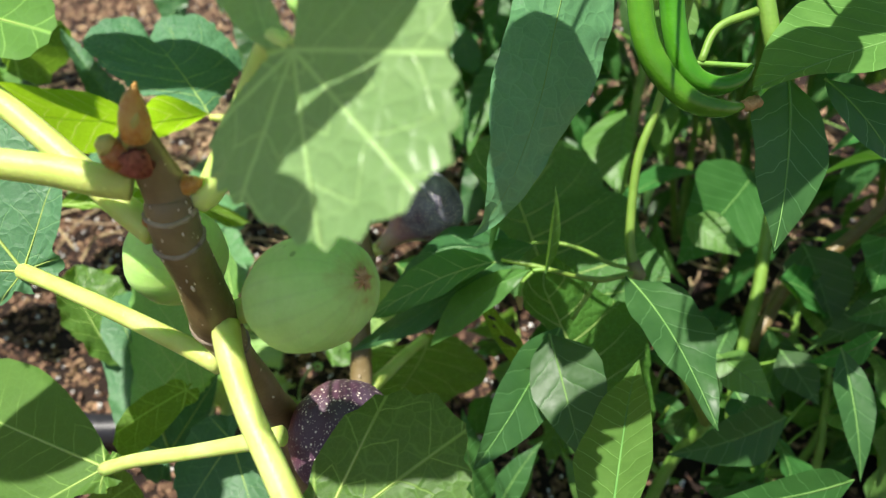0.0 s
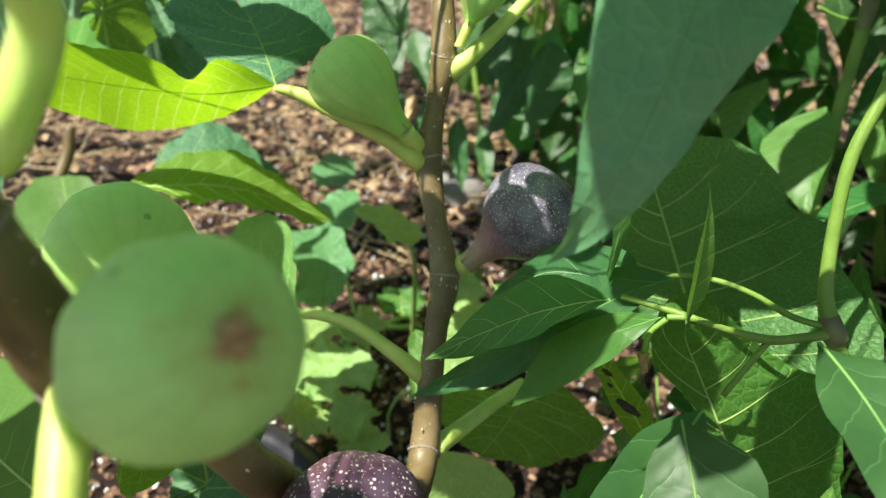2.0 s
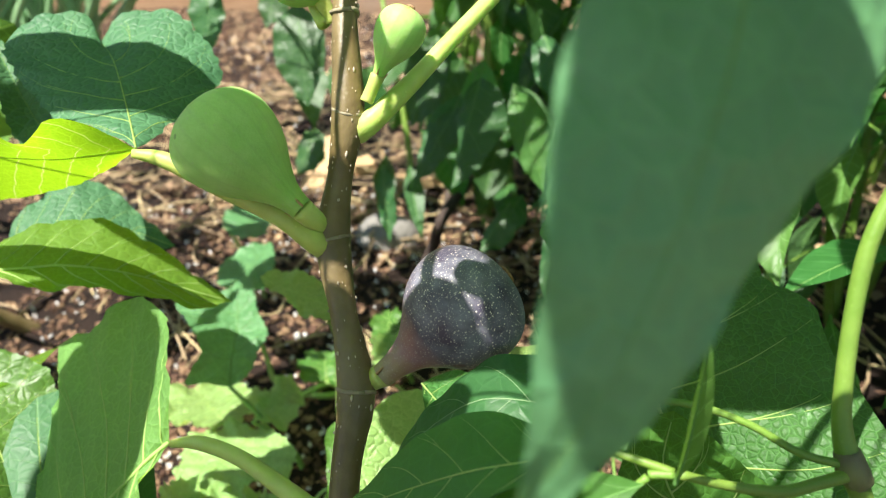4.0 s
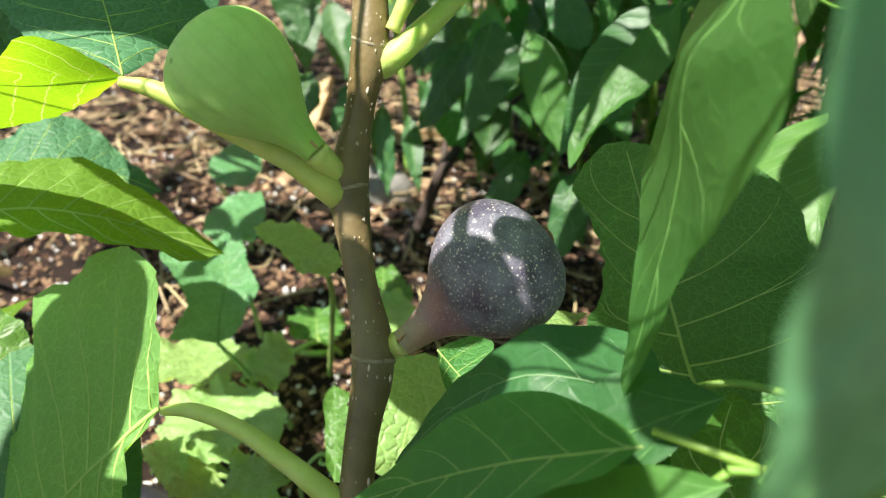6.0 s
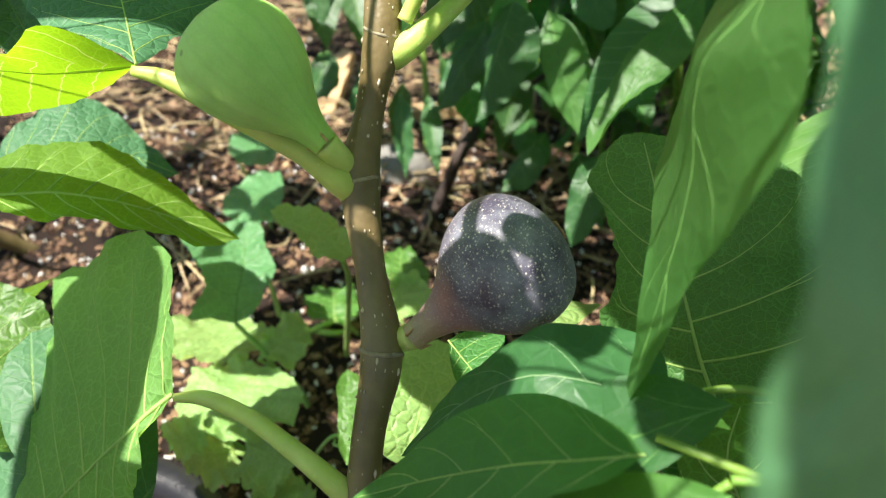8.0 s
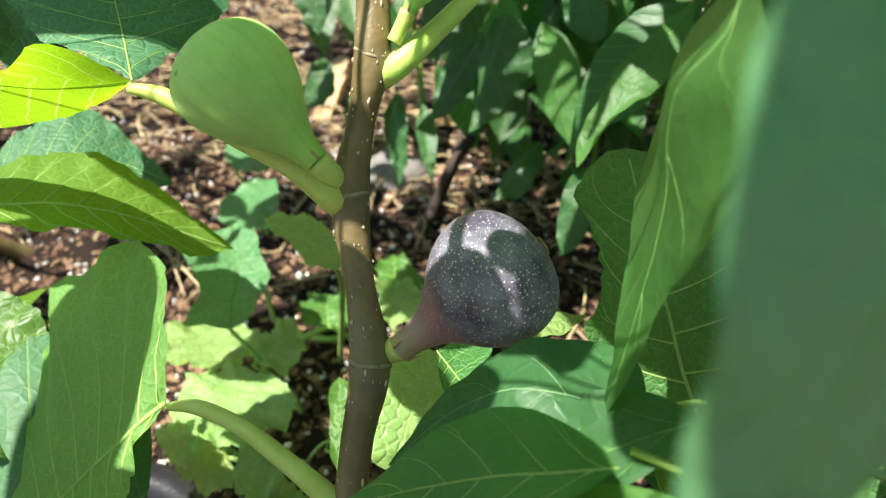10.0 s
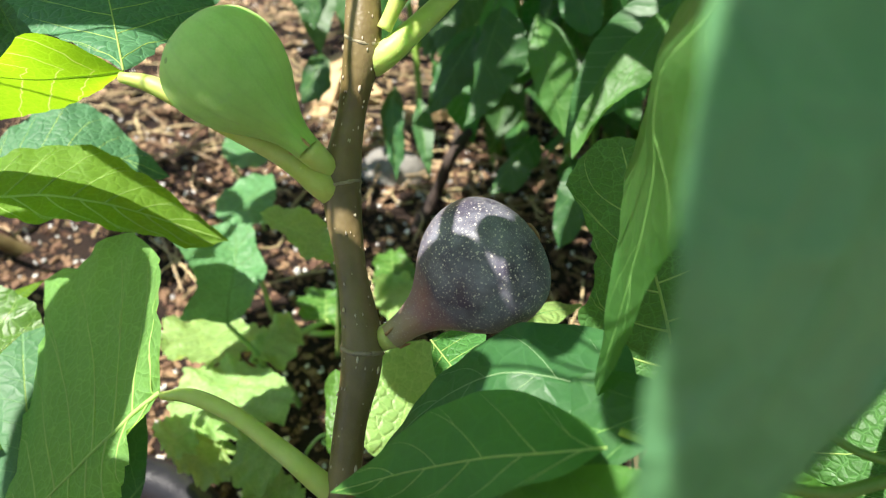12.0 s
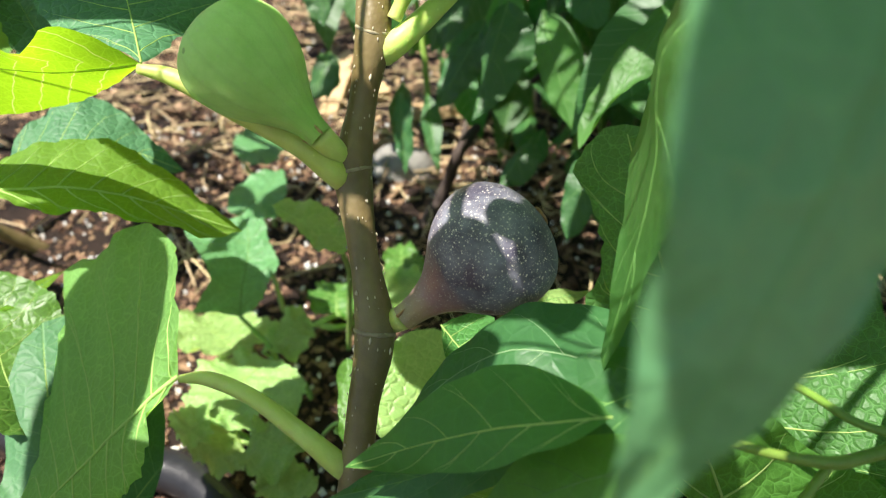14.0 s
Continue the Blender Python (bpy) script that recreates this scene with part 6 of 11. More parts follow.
PEPPER.part("stem", tube([(0.1439, 0.4084, 0.2535), (0.1255, 0.4136, 0.2846), (0.1172, 0.4160, 0.3004), (0.1123, 0.4238, 0.3174), (0.1126, 0.4383, 0.3582), (0.1200, 0.4490, 0.3837), (0.1290, 0.4637, 0.4153), (0.1348, 0.4747, 0.4422)], (0.0029, 0.0028, 0.0036, 0.0027, 0.0025, 0.0024, 0.0024, 0.0023), 14, 6, 0), PEPPER_STALK)
PEPPER.part("stem", tube([(0.1439, 0.4084, 0.2535), (0.1802, 0.4195, 0.1869)], (0.0036, 0.0038), 14, 6, 0), PEPPER_STALK)
PEPPER.part("stem", tube([(0.1802, 0.4195, 0.1869), (0.17, 0.44, 0.12), (0.16, 0.46, -0.01)], (0.0038, 0.0045, 0.006), 14, 6), PEPPER_STALK)
PEPPER.part("node", tube([(0.1199, 0.4154, 0.2967), (0.1172, 0.4160, 0.3004), (0.1148, 0.4182, 0.3059)], (0.004, 0.0046, 0.0038), 14, 6, 0), PEPPER_NODE, "dark purple stem node")
PEPPER.part("branch", tube([(0.1173, 0.4156, 0.2997), (0.1054, 0.4076, 0.3011), (0.0936, 0.3999, 0.3029), (0.0776, 0.3929, 0.3087), (0.0633, 0.3871, 0.3154)], (0.0021, 0.0018, 0.0018, 0.0014, 0.0013), 10, 6, 0), PEPPER_STALK)
PEPPER.part("petiole", tube([(0.1151, 0.4162, 0.3020), (0.1012, 0.4138, 0.3061), (0.0861, 0.4158, 0.3125), (0.0712, 0.4182, 0.3150), (0.0564, 0.4184, 0.3138), (0.0398, 0.4186, 0.3028)], (0.0014, 0.0013, 0.0012, 0.0012, 0.0011, 0.001), 8, 6, 0), PEPPER_STALK)
PEPPER.part("petiole", tube([(0.0619, 0.3868, 0.3158), (0.0529, 0.3889, 0.3165), (0.0384, 0.3934, 0.3161)], (0.0014, 0.0013, 0.0012), 8, 6, 0), PEPPER_STALK)
PEPPER.part("petiole", tube([(0.0620, 0.3866, 0.3155), (0.0553, 0.3862, 0.3145)], (0.0014, 0.0012), 8, 6, 0), PEPPER_STALK)
PEPPER.part("petiole", tube([(0.0930, 0.3997, 0.3030), (0.0873, 0.3922, 0.2972), (0.0787, 0.3816, 0.2877)], (0.0013, 0.0012, 0.0012), 8, 6, 0), PEPPER_STALK)
PEPPER.part("flower_stalk", tube([(0.0553, 0.3859, 0.3139), (0.0502, 0.3834, 0.3083), (0.0492, 0.3813, 0.3007)], (0.0012, 0.0011, 0.0014), 8, 6, 0), PEPPER_STALK)
PEPPER.part("dry_flower", tube([(0.0492, 0.3813, 0.3007), (0.0494, 0.3798, 0.2980), (0.0502, 0.3780, 0.2943)], (0.0022, 0.0018, 0.0014), 9, 4, 0.6), DRY_FLOWER, "withered brown flower")
lance_leaf(PEPPER, (0.0621, 0.3839, 0.3148), (0.0618, 0.3793, 0.3689), (0.0586, 0.3782, 0.3409), PEPPER_LIGHT, seed=35, fold=20, arch=0.03)
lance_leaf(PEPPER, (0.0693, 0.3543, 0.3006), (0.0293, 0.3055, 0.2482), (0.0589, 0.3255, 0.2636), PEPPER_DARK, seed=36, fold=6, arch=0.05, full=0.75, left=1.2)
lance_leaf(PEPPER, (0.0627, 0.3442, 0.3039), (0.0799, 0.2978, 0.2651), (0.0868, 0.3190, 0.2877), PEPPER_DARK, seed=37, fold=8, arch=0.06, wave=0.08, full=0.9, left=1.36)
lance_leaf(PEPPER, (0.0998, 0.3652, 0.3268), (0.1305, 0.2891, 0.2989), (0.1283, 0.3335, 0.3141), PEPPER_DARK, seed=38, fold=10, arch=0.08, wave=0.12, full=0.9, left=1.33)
lance_leaf(PEPPER, (0.0737, 0.2174, 0.3068), (0.1051, 0.3332, 0.2992), (0.0696, 0.2609, 0.2970), PEPPER_LIGHT, seed=39, fold=8, arch=0.03, full=0.85, right=0.77)
lance_leaf(PEPPER, (0.1983, 0.3404, 0.4563), (0.1218, 0.3175, 0.4348), (0.1808, 0.2971, 0.4400), PEPPER_LIGHT, seed=42, fold=6, arch=0.03, full=0.75, left=0.41)
lance_leaf(PEPPER, (0.1450, 0.3461, 0.4319), (0.1364, 0.2990, 0.3786), (0.1595, 0.3312, 0.4060), PEPPER_DARK, seed=43, fold=6, arch=0.06, full=0.8, left=0.91)
lance_leaf(PEPPER, (0.1643, 0.3577, 0.4297), (0.1930, 0.3295, 0.3955), (0.1880, 0.3543, 0.4175), PEPPER_DARK, seed=44, fold=8, arch=0.07)
PEPPER.part("chili", tube([(0.0763, 0.3254, 0.4739), (0.0803, 0.3165, 0.4529), (0.0879, 0.3125, 0.4405), (0.0998, 0.3116, 0.4311), (0.1123, 0.3153, 0.4280), (0.1207, 0.3194, 0.4280)], (0.0046, 0.0046, 0.0046, 0.0042, 0.0032, 0.0012), 14, 6, 0), CHILI, "shiny curved green chili")
PEPPER.part("chili", tube([(0.0896, 0.3362, 0.4731), (0.0935, 0.3269, 0.4514), (0.0999, 0.3225, 0.4384), (0.1104, 0.3241, 0.4338), (0.1207, 0.3291, 0.4354), (0.1262, 0.3349, 0.4388)], (0.0046, 0.0046, 0.0044, 0.0038, 0.0026, 0.001), 14, 6, 0), CHILI, "shiny curved green chili")
PEPPER.part("dry_flower", tube([(0.1198, 0.3195, 0.4283), (0.1237, 0.3206, 0.4288), (0.1268, 0.3216, 0.4293)], (0.0016, 0.0026, 0.002), 9, 4, 0.6), DRY_FLOWER, "withered flower at the chili tip")
PEPPER.part("stem", tube([(0.1297, 0.3557, 0.4680), (0.1341, 0.3498, 0.4525), (0.1371, 0.3478, 0.4444)], (0.0034, 0.0034, 0.0036), 12, 6, 0), PEPPER_STALK)
PEPPER.part("branch", tube([(0.1283, 0.3493, 0.4566), (0.1135, 0.3450, 0.4506), (0.1077, 0.3382, 0.4391)], (0.0018, 0.0016, 0.0015), 8, 6, 0), PEPPER_STALK)
PEPPER.part("branch", tube([(0.1265, 0.3369, 0.4384), (0.1164, 0.3384, 0.4383), (0.1056, 0.3379, 0.4386)], (0.0012, 0.0011, 0.0011), 8, 6, 0), PEPPER_STALK)
FIG_FAR = Thing("fig_plant", (-0.52, 0.80, 0.0), "small fig plant with broad leaves low over the mulch", "fig plant")
sheet_leaf(FIG_FAR, [(-0.2700, 0.4775, 0.2926), (-0.2690, 0.4911, 0.2957), (-0.2642, 0.5056, 0.2984), (-0.2435, 0.5258, 0.3029), (-0.2189, 0.5362, 0.2972), (-0.1988, 0.5365, 0.2860), (-0.1783, 0.5358, 0.2724), (-0.1540, 0.5306, 0.2592)], [(-0.2700, 0.4775, 0.2926), (-0.2478, 0.4842, 0.2925), (-0.2227, 0.4971, 0.2913), (-0.1963, 0.5073, 0.2843), (-0.1747, 0.5192, 0.2719), (-0.1540, 0.5306, 0.2592)], [(-0.2700, 0.4775, 0.2926), (-0.2477, 0.4750, 0.2926), (-0.2223, 0.4799, 0.2871), (-0.1992, 0.4893, 0.2850), (-0.1764, 0.4980, 0.2769), (-0.1587, 0.5099, 0.2670), (-0.1540, 0.5306, 0.2592)], BLADE_OLIVE, seed=45, ribs=8, rise=0.12, wave=0.0014, teeth=0.0005, vein=0.0011, quilt=0.0001, vein_material=VEIN_PALE, label="fig leaf in olive lit-through tone")
sheet_leaf(FIG_FAR, [(-0.3045, 0.5384, 0.2728), (-0.3063, 0.5565, 0.2864), (-0.2976, 0.5757, 0.2960), (-0.2816, 0.5937, 0.2989), (-0.2604, 0.5937, 0.2864), (-0.2402, 0.5881, 0.2748), (-0.2202, 0.5819, 0.2623)], [(-0.3045, 0.5384, 0.2728), (-0.2830, 0.5490, 0.2808), (-0.2644, 0.5619, 0.2835), (-0.2434, 0.5748, 0.2735), (-0.2202, 0.5819, 0.2623)], [(-0.3045, 0.5384, 0.2728), (-0.2750, 0.5374, 0.2761), (-0.2492, 0.5440, 0.2736), (-0.2295, 0.5591, 0.2687), (-0.2202, 0.5819, 0.2623)], BLADE_SHADE, seed=46, ribs=6, wave=0.0015, vein=0.0006, vein_material=VEIN_PALE, label="fig leaf in shade tone")
sheet_leaf(FIG_FAR, [(-0.2228, 0.4357, 0.1830), (-0.2254, 0.4212, 0.2016), (-0.2459, 0.4266, 0.2130), (-0.2675, 0.4433, 0.2244), (-0.2806, 0.4677, 0.2342), (-0.2802, 0.4919, 0.2359)], [(-0.2228, 0.4357, 0.1830), (-0.2328, 0.4396, 0.1966), (-0.2519, 0.4532, 0.2116), (-0.2724, 0.4755, 0.2219), (-0.2802, 0.4919, 0.2359)], [(-0.2228, 0.4357, 0.1830), (-0.2252, 0.4500, 0.1895), (-0.2315, 0.4674, 0.2047), (-0.2433, 0.4882, 0.2181), (-0.2605, 0.4951, 0.2304), (-0.2802, 0.4919, 0.2359)], BLADE_TOP, seed=49, ribs=6, wave=0.0025, teeth=0.0006, vein=0.0006, vein_material=VEIN_PALE, label="glossy fig leaf in patchy sun")
sheet_leaf(FIG_FAR, [(-0.2872, 0.4813, 0.2192), (-0.2866, 0.4939, 0.2208), (-0.2745, 0.5038, 0.2216), (-0.2615, 0.5151, 0.2246)], [(-0.2872, 0.4813, 0.2192), (-0.2737, 0.4876, 0.2236), (-0.2672, 0.5007, 0.2225), (-0.2615, 0.5151, 0.2246)], [(-0.2872, 0.4813, 0.2192), (-0.2691, 0.4768, 0.2225), (-0.2613, 0.4907, 0.2223), (-0.2615, 0.5151, 0.2246)], BLADE_LIT_TONE, seed=48, ribs=3, vein=0.0005, label="small fig leaf in lit-through tone")
FIG_FAR.part("stem", tube([(-0.5200, 0.8000, -0.0100), (-0.6039, 0.7120, 0.1221), (-0.6107, 0.7465, 0.1912), (-0.6121, 0.7599, 0.2171)], (0.009, 0.008, 0.007, 0.006), 14, 6, 0), BARK)
FIG_FAR.part("petiole", tube([(-0.6335, 0.7374, 0.1000), (-0.5435, 0.7012, 0.1417), (-0.5166, 0.7057, 0.1572)], (0.004, 0.0035, 0.0035), 12, 6, 0), FIG_STALK)
broad_leaf(FIG_FAR, (-0.4650, 0.6024, 0.1521), (-0.5264, 0.6555, 0.2015), (-0.5213, 0.6124, 0.1612), (0.22, 0.25, 0.28, 0.31, 0.35, 0.38, 1.09, 1.29, 1.02, 0.85, 0.56, 0.27, 0.13, 0.08, 0.11, 0.14, 0.17), FIG_TOP, seed=47, arch=0.04, wave=0.03, label="dark fig leaf", vein=0.0013)
broad_leaf(FIG_FAR, (-0.1756, 0.3890, 0.1559), (-0.2518, 0.4852, 0.2159), (-0.2379, 0.3980, 0.1739), (0.14, 0.14, 0.15, 0.15, 0.16, 0.16, 0.29, 0.49, 0.95, 0.82, 0.58, 0.31, 0.12, 0.12, 0.12, 0.13, 0.13), FIG_SHADE, seed=51, arch=0.05, wave=0.03, label="fig leaf in shade tone low on the plant", vein=0.0012)
broad_leaf(FIG_FAR, (-0.1410, 0.3652, 0.2329), (-0.1719, 0.3350, 0.2235), (-0.1455, 0.3492, 0.2253), (0.14, 0.16, 0.18, 0.20, 0.21, 0.23, 0.47, 1.05, 0.99, 0.61, 0.34, 0.27, 0.19, 0.13, 0.08, 0.10, 0.12), FIG_UNDER, seed=52, arch=0.05, wave=0.03, label="small fig leaf in lit-through tone", vein=0.0009)
broad_leaf(FIG_FAR, (-0.1942, 0.3429, 0.1577), (-0.1645, 0.3377, 0.1860), (-0.1723, 0.3446, 0.1847), (0.78, 0.79, 0.70, 0.61, 0.52, 0.41, 0.57, 0.72, 0.87, 1.02, 0.83, 0.58, 0.50, 0.55, 0.60, 0.65, 0.69), FIG_UNDER, seed=53, arch=0.04, wave=0.04, label="small fig leaf in lit-through tone", vein=0.0008)
broad_leaf(FIG_FAR, (-0.1200, 0.3674, 0.1926), (-0.1372, 0.3319, 0.1719), (-0.0949, 0.3505, 0.1795), (0.41, 0.46, 0.52, 0.61, 0.82, 1.03, 1.15, 1.14, 1.04, 0.89, 0.75, 0.64, 0.56, 0.49, 0.43, 0.36, 0.33), FIG_SHADE, seed=54, arch=0.04, wave=0.04, label="fig leaf in shade tone low on the plant", vein=0.0009)
broad_leaf(FIG_FAR, (-0.3251, 0.5503, 0.3853), (-0.3164, 0.6132, 0.3945), (-0.3273, 0.5544, 0.4106), (0.21, 0.19, 0.18, 0.20, 0.25, 0.32, 0.38, 0.55, 0.78, 0.92, 0.72, 0.61, 0.50, 0.37, 0.26, 0.24, 0.23), FIG_TOP, seed=55, arch=0.04, wave=0.05, label="fig leaf in the sun", vein=0.0009)
broad_leaf(FIG_FAR, (-0.4740, 0.6668, 0.2833), (-0.5700, 0.7355, 0.3380), (-0.5421, 0.6546, 0.2916), (0.15, 0.10, 0.06, 0.14, 0.22, 0.31, 0.41, 0.69, 0.88, 0.82, 0.64, 0.52, 0.42, 0.36, 0.31, 0.26, 0.22), FIG_DULL, seed=56, arch=0.04, wave=0.05, label="fig leaf in the sun", vein=0.001)
broad_leaf(FIG_FAR, (-0.4776, 0.6526, 0.3030), (-0.5208, 0.7311, 0.3456), (-0.5270, 0.6804, 0.3282), (0.25, 0.24, 0.24, 0.24, 0.23, 0.23, 0.30, 0.62, 0.98, 0.80, 0.63, 0.44, 0.38, 0.32, 0.27, 0.26, 0.25), FIG_DULL, seed=57, arch=0.04, wave=0.06, label="fig leaf in the sun", vein=0.001)
VINE = Thing("vine_plant", (-0.16, 0.62, 0.0), "pale green vine seedling with crinkled leaves on the soil", "vine plant")
sheet_leaf(VINE, [(-0.2227, 0.6177, 0.1248), (-0.2381, 0.6074, 0.1328), (-0.2506, 0.6010, 0.1363), (-0.2435, 0.6184, 0.1529), (-0.2613, 0.6347, 0.1665), (-0.2820, 0.6519, 0.1727), (-0.2691, 0.6712, 0.1708), (-0.2499, 0.6870, 0.1705)], [(-0.2227, 0.6177, 0.1248), (-0.2246, 0.6270, 0.1409), (-0.2283, 0.6456, 0.1533), (-0.2369, 0.6667, 0.1619), (-0.2499, 0.6870, 0.1705)], [(-0.2227, 0.6177, 0.1248), (-0.2116, 0.6240, 0.1313), (-0.2044, 0.6360, 0.1488), (-0.2020, 0.6478, 0.1577), (-0.2190, 0.6665, 0.1651), (-0.2287, 0.6811, 0.1730), (-0.2499, 0.6870, 0.1705)], BLADE_COOL2, seed=62, ribs=4, wave=0.002, teeth=0.0006, vein=0.0006, label="cool green drooping vine leaf")
sheet_leaf(VINE, [(-0.2702, 0.7085, 0.1544), (-0.2859, 0.7189, 0.1574), (-0.2894, 0.7466, 0.1652), (-0.2763, 0.7697, 0.1693), (-0.2600, 0.7792, 0.1696)], [(-0.2702, 0.7085, 0.1544), (-0.2652, 0.7250, 0.1602), (-0.2624, 0.7516, 0.1640), (-0.2600, 0.7792, 0.1696)], [(-0.2702, 0.7085, 0.1544), (-0.2445, 0.7038, 0.1572), (-0.2377, 0.7301, 0.1591), (-0.2464, 0.7567, 0.1668), (-0.2600, 0.7792, 0.1696)], BLADE_COOL2, seed=63, ribs=4, wave=0.002, vein=0.0005, label="pale cool green leaf in the sun")
sheet_leaf(VINE, [(-0.3407, 0.8409, 0.1427), (-0.3560, 0.8529, 0.1484), (-0.3602, 0.8805, 0.1562), (-0.3476, 0.9076, 0.1574), (-0.3285, 0.9088, 0.1527)], [(-0.3407, 0.8409, 0.1427), (-0.3327, 0.8568, 0.1466), (-0.3295, 0.8829, 0.1494), (-0.3285, 0.9088, 0.1527)], [(-0.3407, 0.8409, 0.1427), (-0.3180, 0.8331, 0.1416), (-0.3061, 0.8599, 0.1425), (-0.3162, 0.8956, 0.1462), (-0.3285, 0.9088, 0.1527)], BLADE_COOL2, seed=64, ribs=3, wave=0.002, vein=0.0005)
sheet_leaf(VINE, [(-0.1787, 0.6082, 0.2313), (-0.1718, 0.6169, 0.2336), (-0.1557, 0.6194, 0.2320), (-0.1370, 0.6149, 0.2279), (-0.1239, 0.6049, 0.2264), (-0.1166, 0.5971, 0.2208)], [(-0.1787, 0.6082, 0.2313), (-0.1624, 0.6037, 0.2281), (-0.1441, 0.5998, 0.2251), (-0.1284, 0.5971, 0.2228), (-0.1166, 0.5971, 0.2208)], [(-0.1787, 0.6082, 0.2313), (-0.1675, 0.5969, 0.2285), (-0.1490, 0.5898, 0.2259), (-0.1365, 0.5807, 0.2202), (-0.1216, 0.5837, 0.2199), (-0.1166, 0.5971, 0.2208)], BLADE_VINE, seed=61, ribs=5, wave=0.002, teeth=0.0008, vein=0.0005, vein_material=VEIN_PALE, label="small sunlit leaf held up on a stalk")
sheet_leaf(VINE, [(-0.2345, 0.6236, 0.0796), (-0.2529, 0.6114, 0.0855), (-0.2797, 0.6125, 0.0869), (-0.3007, 0.6371, 0.0859), (-0.3046, 0.6587, 0.0836), (-0.2931, 0.6671, 0.0739)], [(-0.2345, 0.6236, 0.0796), (-0.2492, 0.6328, 0.0803), (-0.2718, 0.6496, 0.0767), (-0.2931, 0.6671, 0.0739)], [(-0.2345, 0.6236, 0.0796), (-0.2246, 0.6362, 0.0773), (-0.2135, 0.6550, 0.0850), (-0.2372, 0.6719, 0.0819), (-0.2757, 0.6837, 0.0757), (-0.2931, 0.6671, 0.0739)], BLADE_VINE, seed=58, ribs=5, rise=0.14, wave=0.004, teeth=0.0016, pucker=0.0022, vein=0.0006, vein_material=VEIN_PALE)
sheet_leaf(VINE, [(-0.2156, 0.6292, 0.0822), (-0.2224, 0.6530, 0.0847), (-0.2195, 0.6785, 0.0867), (-0.2103, 0.6860, 0.0861), (-0.1982, 0.6810, 0.0833)], [(-0.2156, 0.6292, 0.0822), (-0.2103, 0.6430, 0.0836), (-0.2047, 0.6623, 0.0842), (-0.1982, 0.6810, 0.0833)], [(-0.2156, 0.6292, 0.0822), (-0.1960, 0.6235, 0.0857), (-0.1835, 0.6315, 0.0847), (-0.1823, 0.6559, 0.0854), (-0.1982, 0.6810, 0.0833)], BLADE_VINE, seed=68, ribs=5, rise=0.14, wave=0.004, teeth=0.0016, pucker=0.0022, vein=0.0006, vein_material=VEIN_PALE)
sheet_leaf(VINE, [(-0.2044, 0.6216, 0.0854), (-0.2327, 0.6252, 0.0816), (-0.2523, 0.6093, 0.0818), (-0.2547, 0.5893, 0.0790), (-0.2504, 0.5702, 0.0754), (-0.2365, 0.5549, 0.0747), (-0.2228, 0.5555, 0.0806)], [(-0.2044, 0.6216, 0.0854), (-0.2128, 0.6051, 0.0807), (-0.2183, 0.5858, 0.0800), (-0.2196, 0.5688, 0.0819), (-0.2228, 0.5555, 0.0806)], [(-0.2044, 0.6216, 0.0854), (-0.1786, 0.6114, 0.0889), (-0.1626, 0.5949, 0.0856), (-0.1646, 0.5748, 0.0824), (-0.1830, 0.5647, 0.0820), (-0.1997, 0.5484, 0.0805), (-0.2228, 0.5555, 0.0806)], BLADE_VINE, seed=59, ribs=5, rise=0.14, wave=0.004, teeth=0.0016, pucker=0.0022, vein=0.0006, vein_material=VEIN_PALE, label="crinkled vine leaf dappled with sun")
sheet_leaf(VINE, [(-0.2138, 0.5491, 0.0866), (-0.2261, 0.5598, 0.0889), (-0.2356, 0.5490, 0.0941), (-0.2376, 0.5352, 0.0916), (-0.2257, 0.5268, 0.0931)], [(-0.2138, 0.5491, 0.0866), (-0.2181, 0.5425, 0.0869), (-0.2225, 0.5336, 0.0895), (-0.2257, 0.5268, 0.0931)], [(-0.2138, 0.5491, 0.0866), (-0.2043, 0.5326, 0.0853), (-0.2135, 0.5240, 0.0841), (-0.2218, 0.5225, 0.0885), (-0.2257, 0.5268, 0.0931)], BLADE_VINE, seed=69, ribs=5, rise=0.14, wave=0.004, teeth=0.0016, pucker=0.0022, vein=0.0006, vein_material=VEIN_PALE)
sheet_leaf(VINE, [(-0.1803, 0.5447, 0.0872), (-0.1825, 0.5574, 0.0894), (-0.1652, 0.5558, 0.0904), (-0.1474, 0.5477, 0.0905), (-0.1375, 0.5390, 0.0923), (-0.1419, 0.5316, 0.0914)], [(-0.1803, 0.5447, 0.0872), (-0.1666, 0.5413, 0.0867), (-0.1520, 0.5361, 0.0886), (-0.1419, 0.5316, 0.0914)], [(-0.1803, 0.5447, 0.0872), (-0.1783, 0.5248, 0.0830), (-0.1618, 0.5151, 0.0809), (-0.1442, 0.5188, 0.0847), (-0.1419, 0.5316, 0.0914)], BLADE_VINE, seed=60, ribs=5, rise=0.14, wave=0.004, teeth=0.0016, pucker=0.0022, vein=0.0006, vein_material=VEIN_PALE)
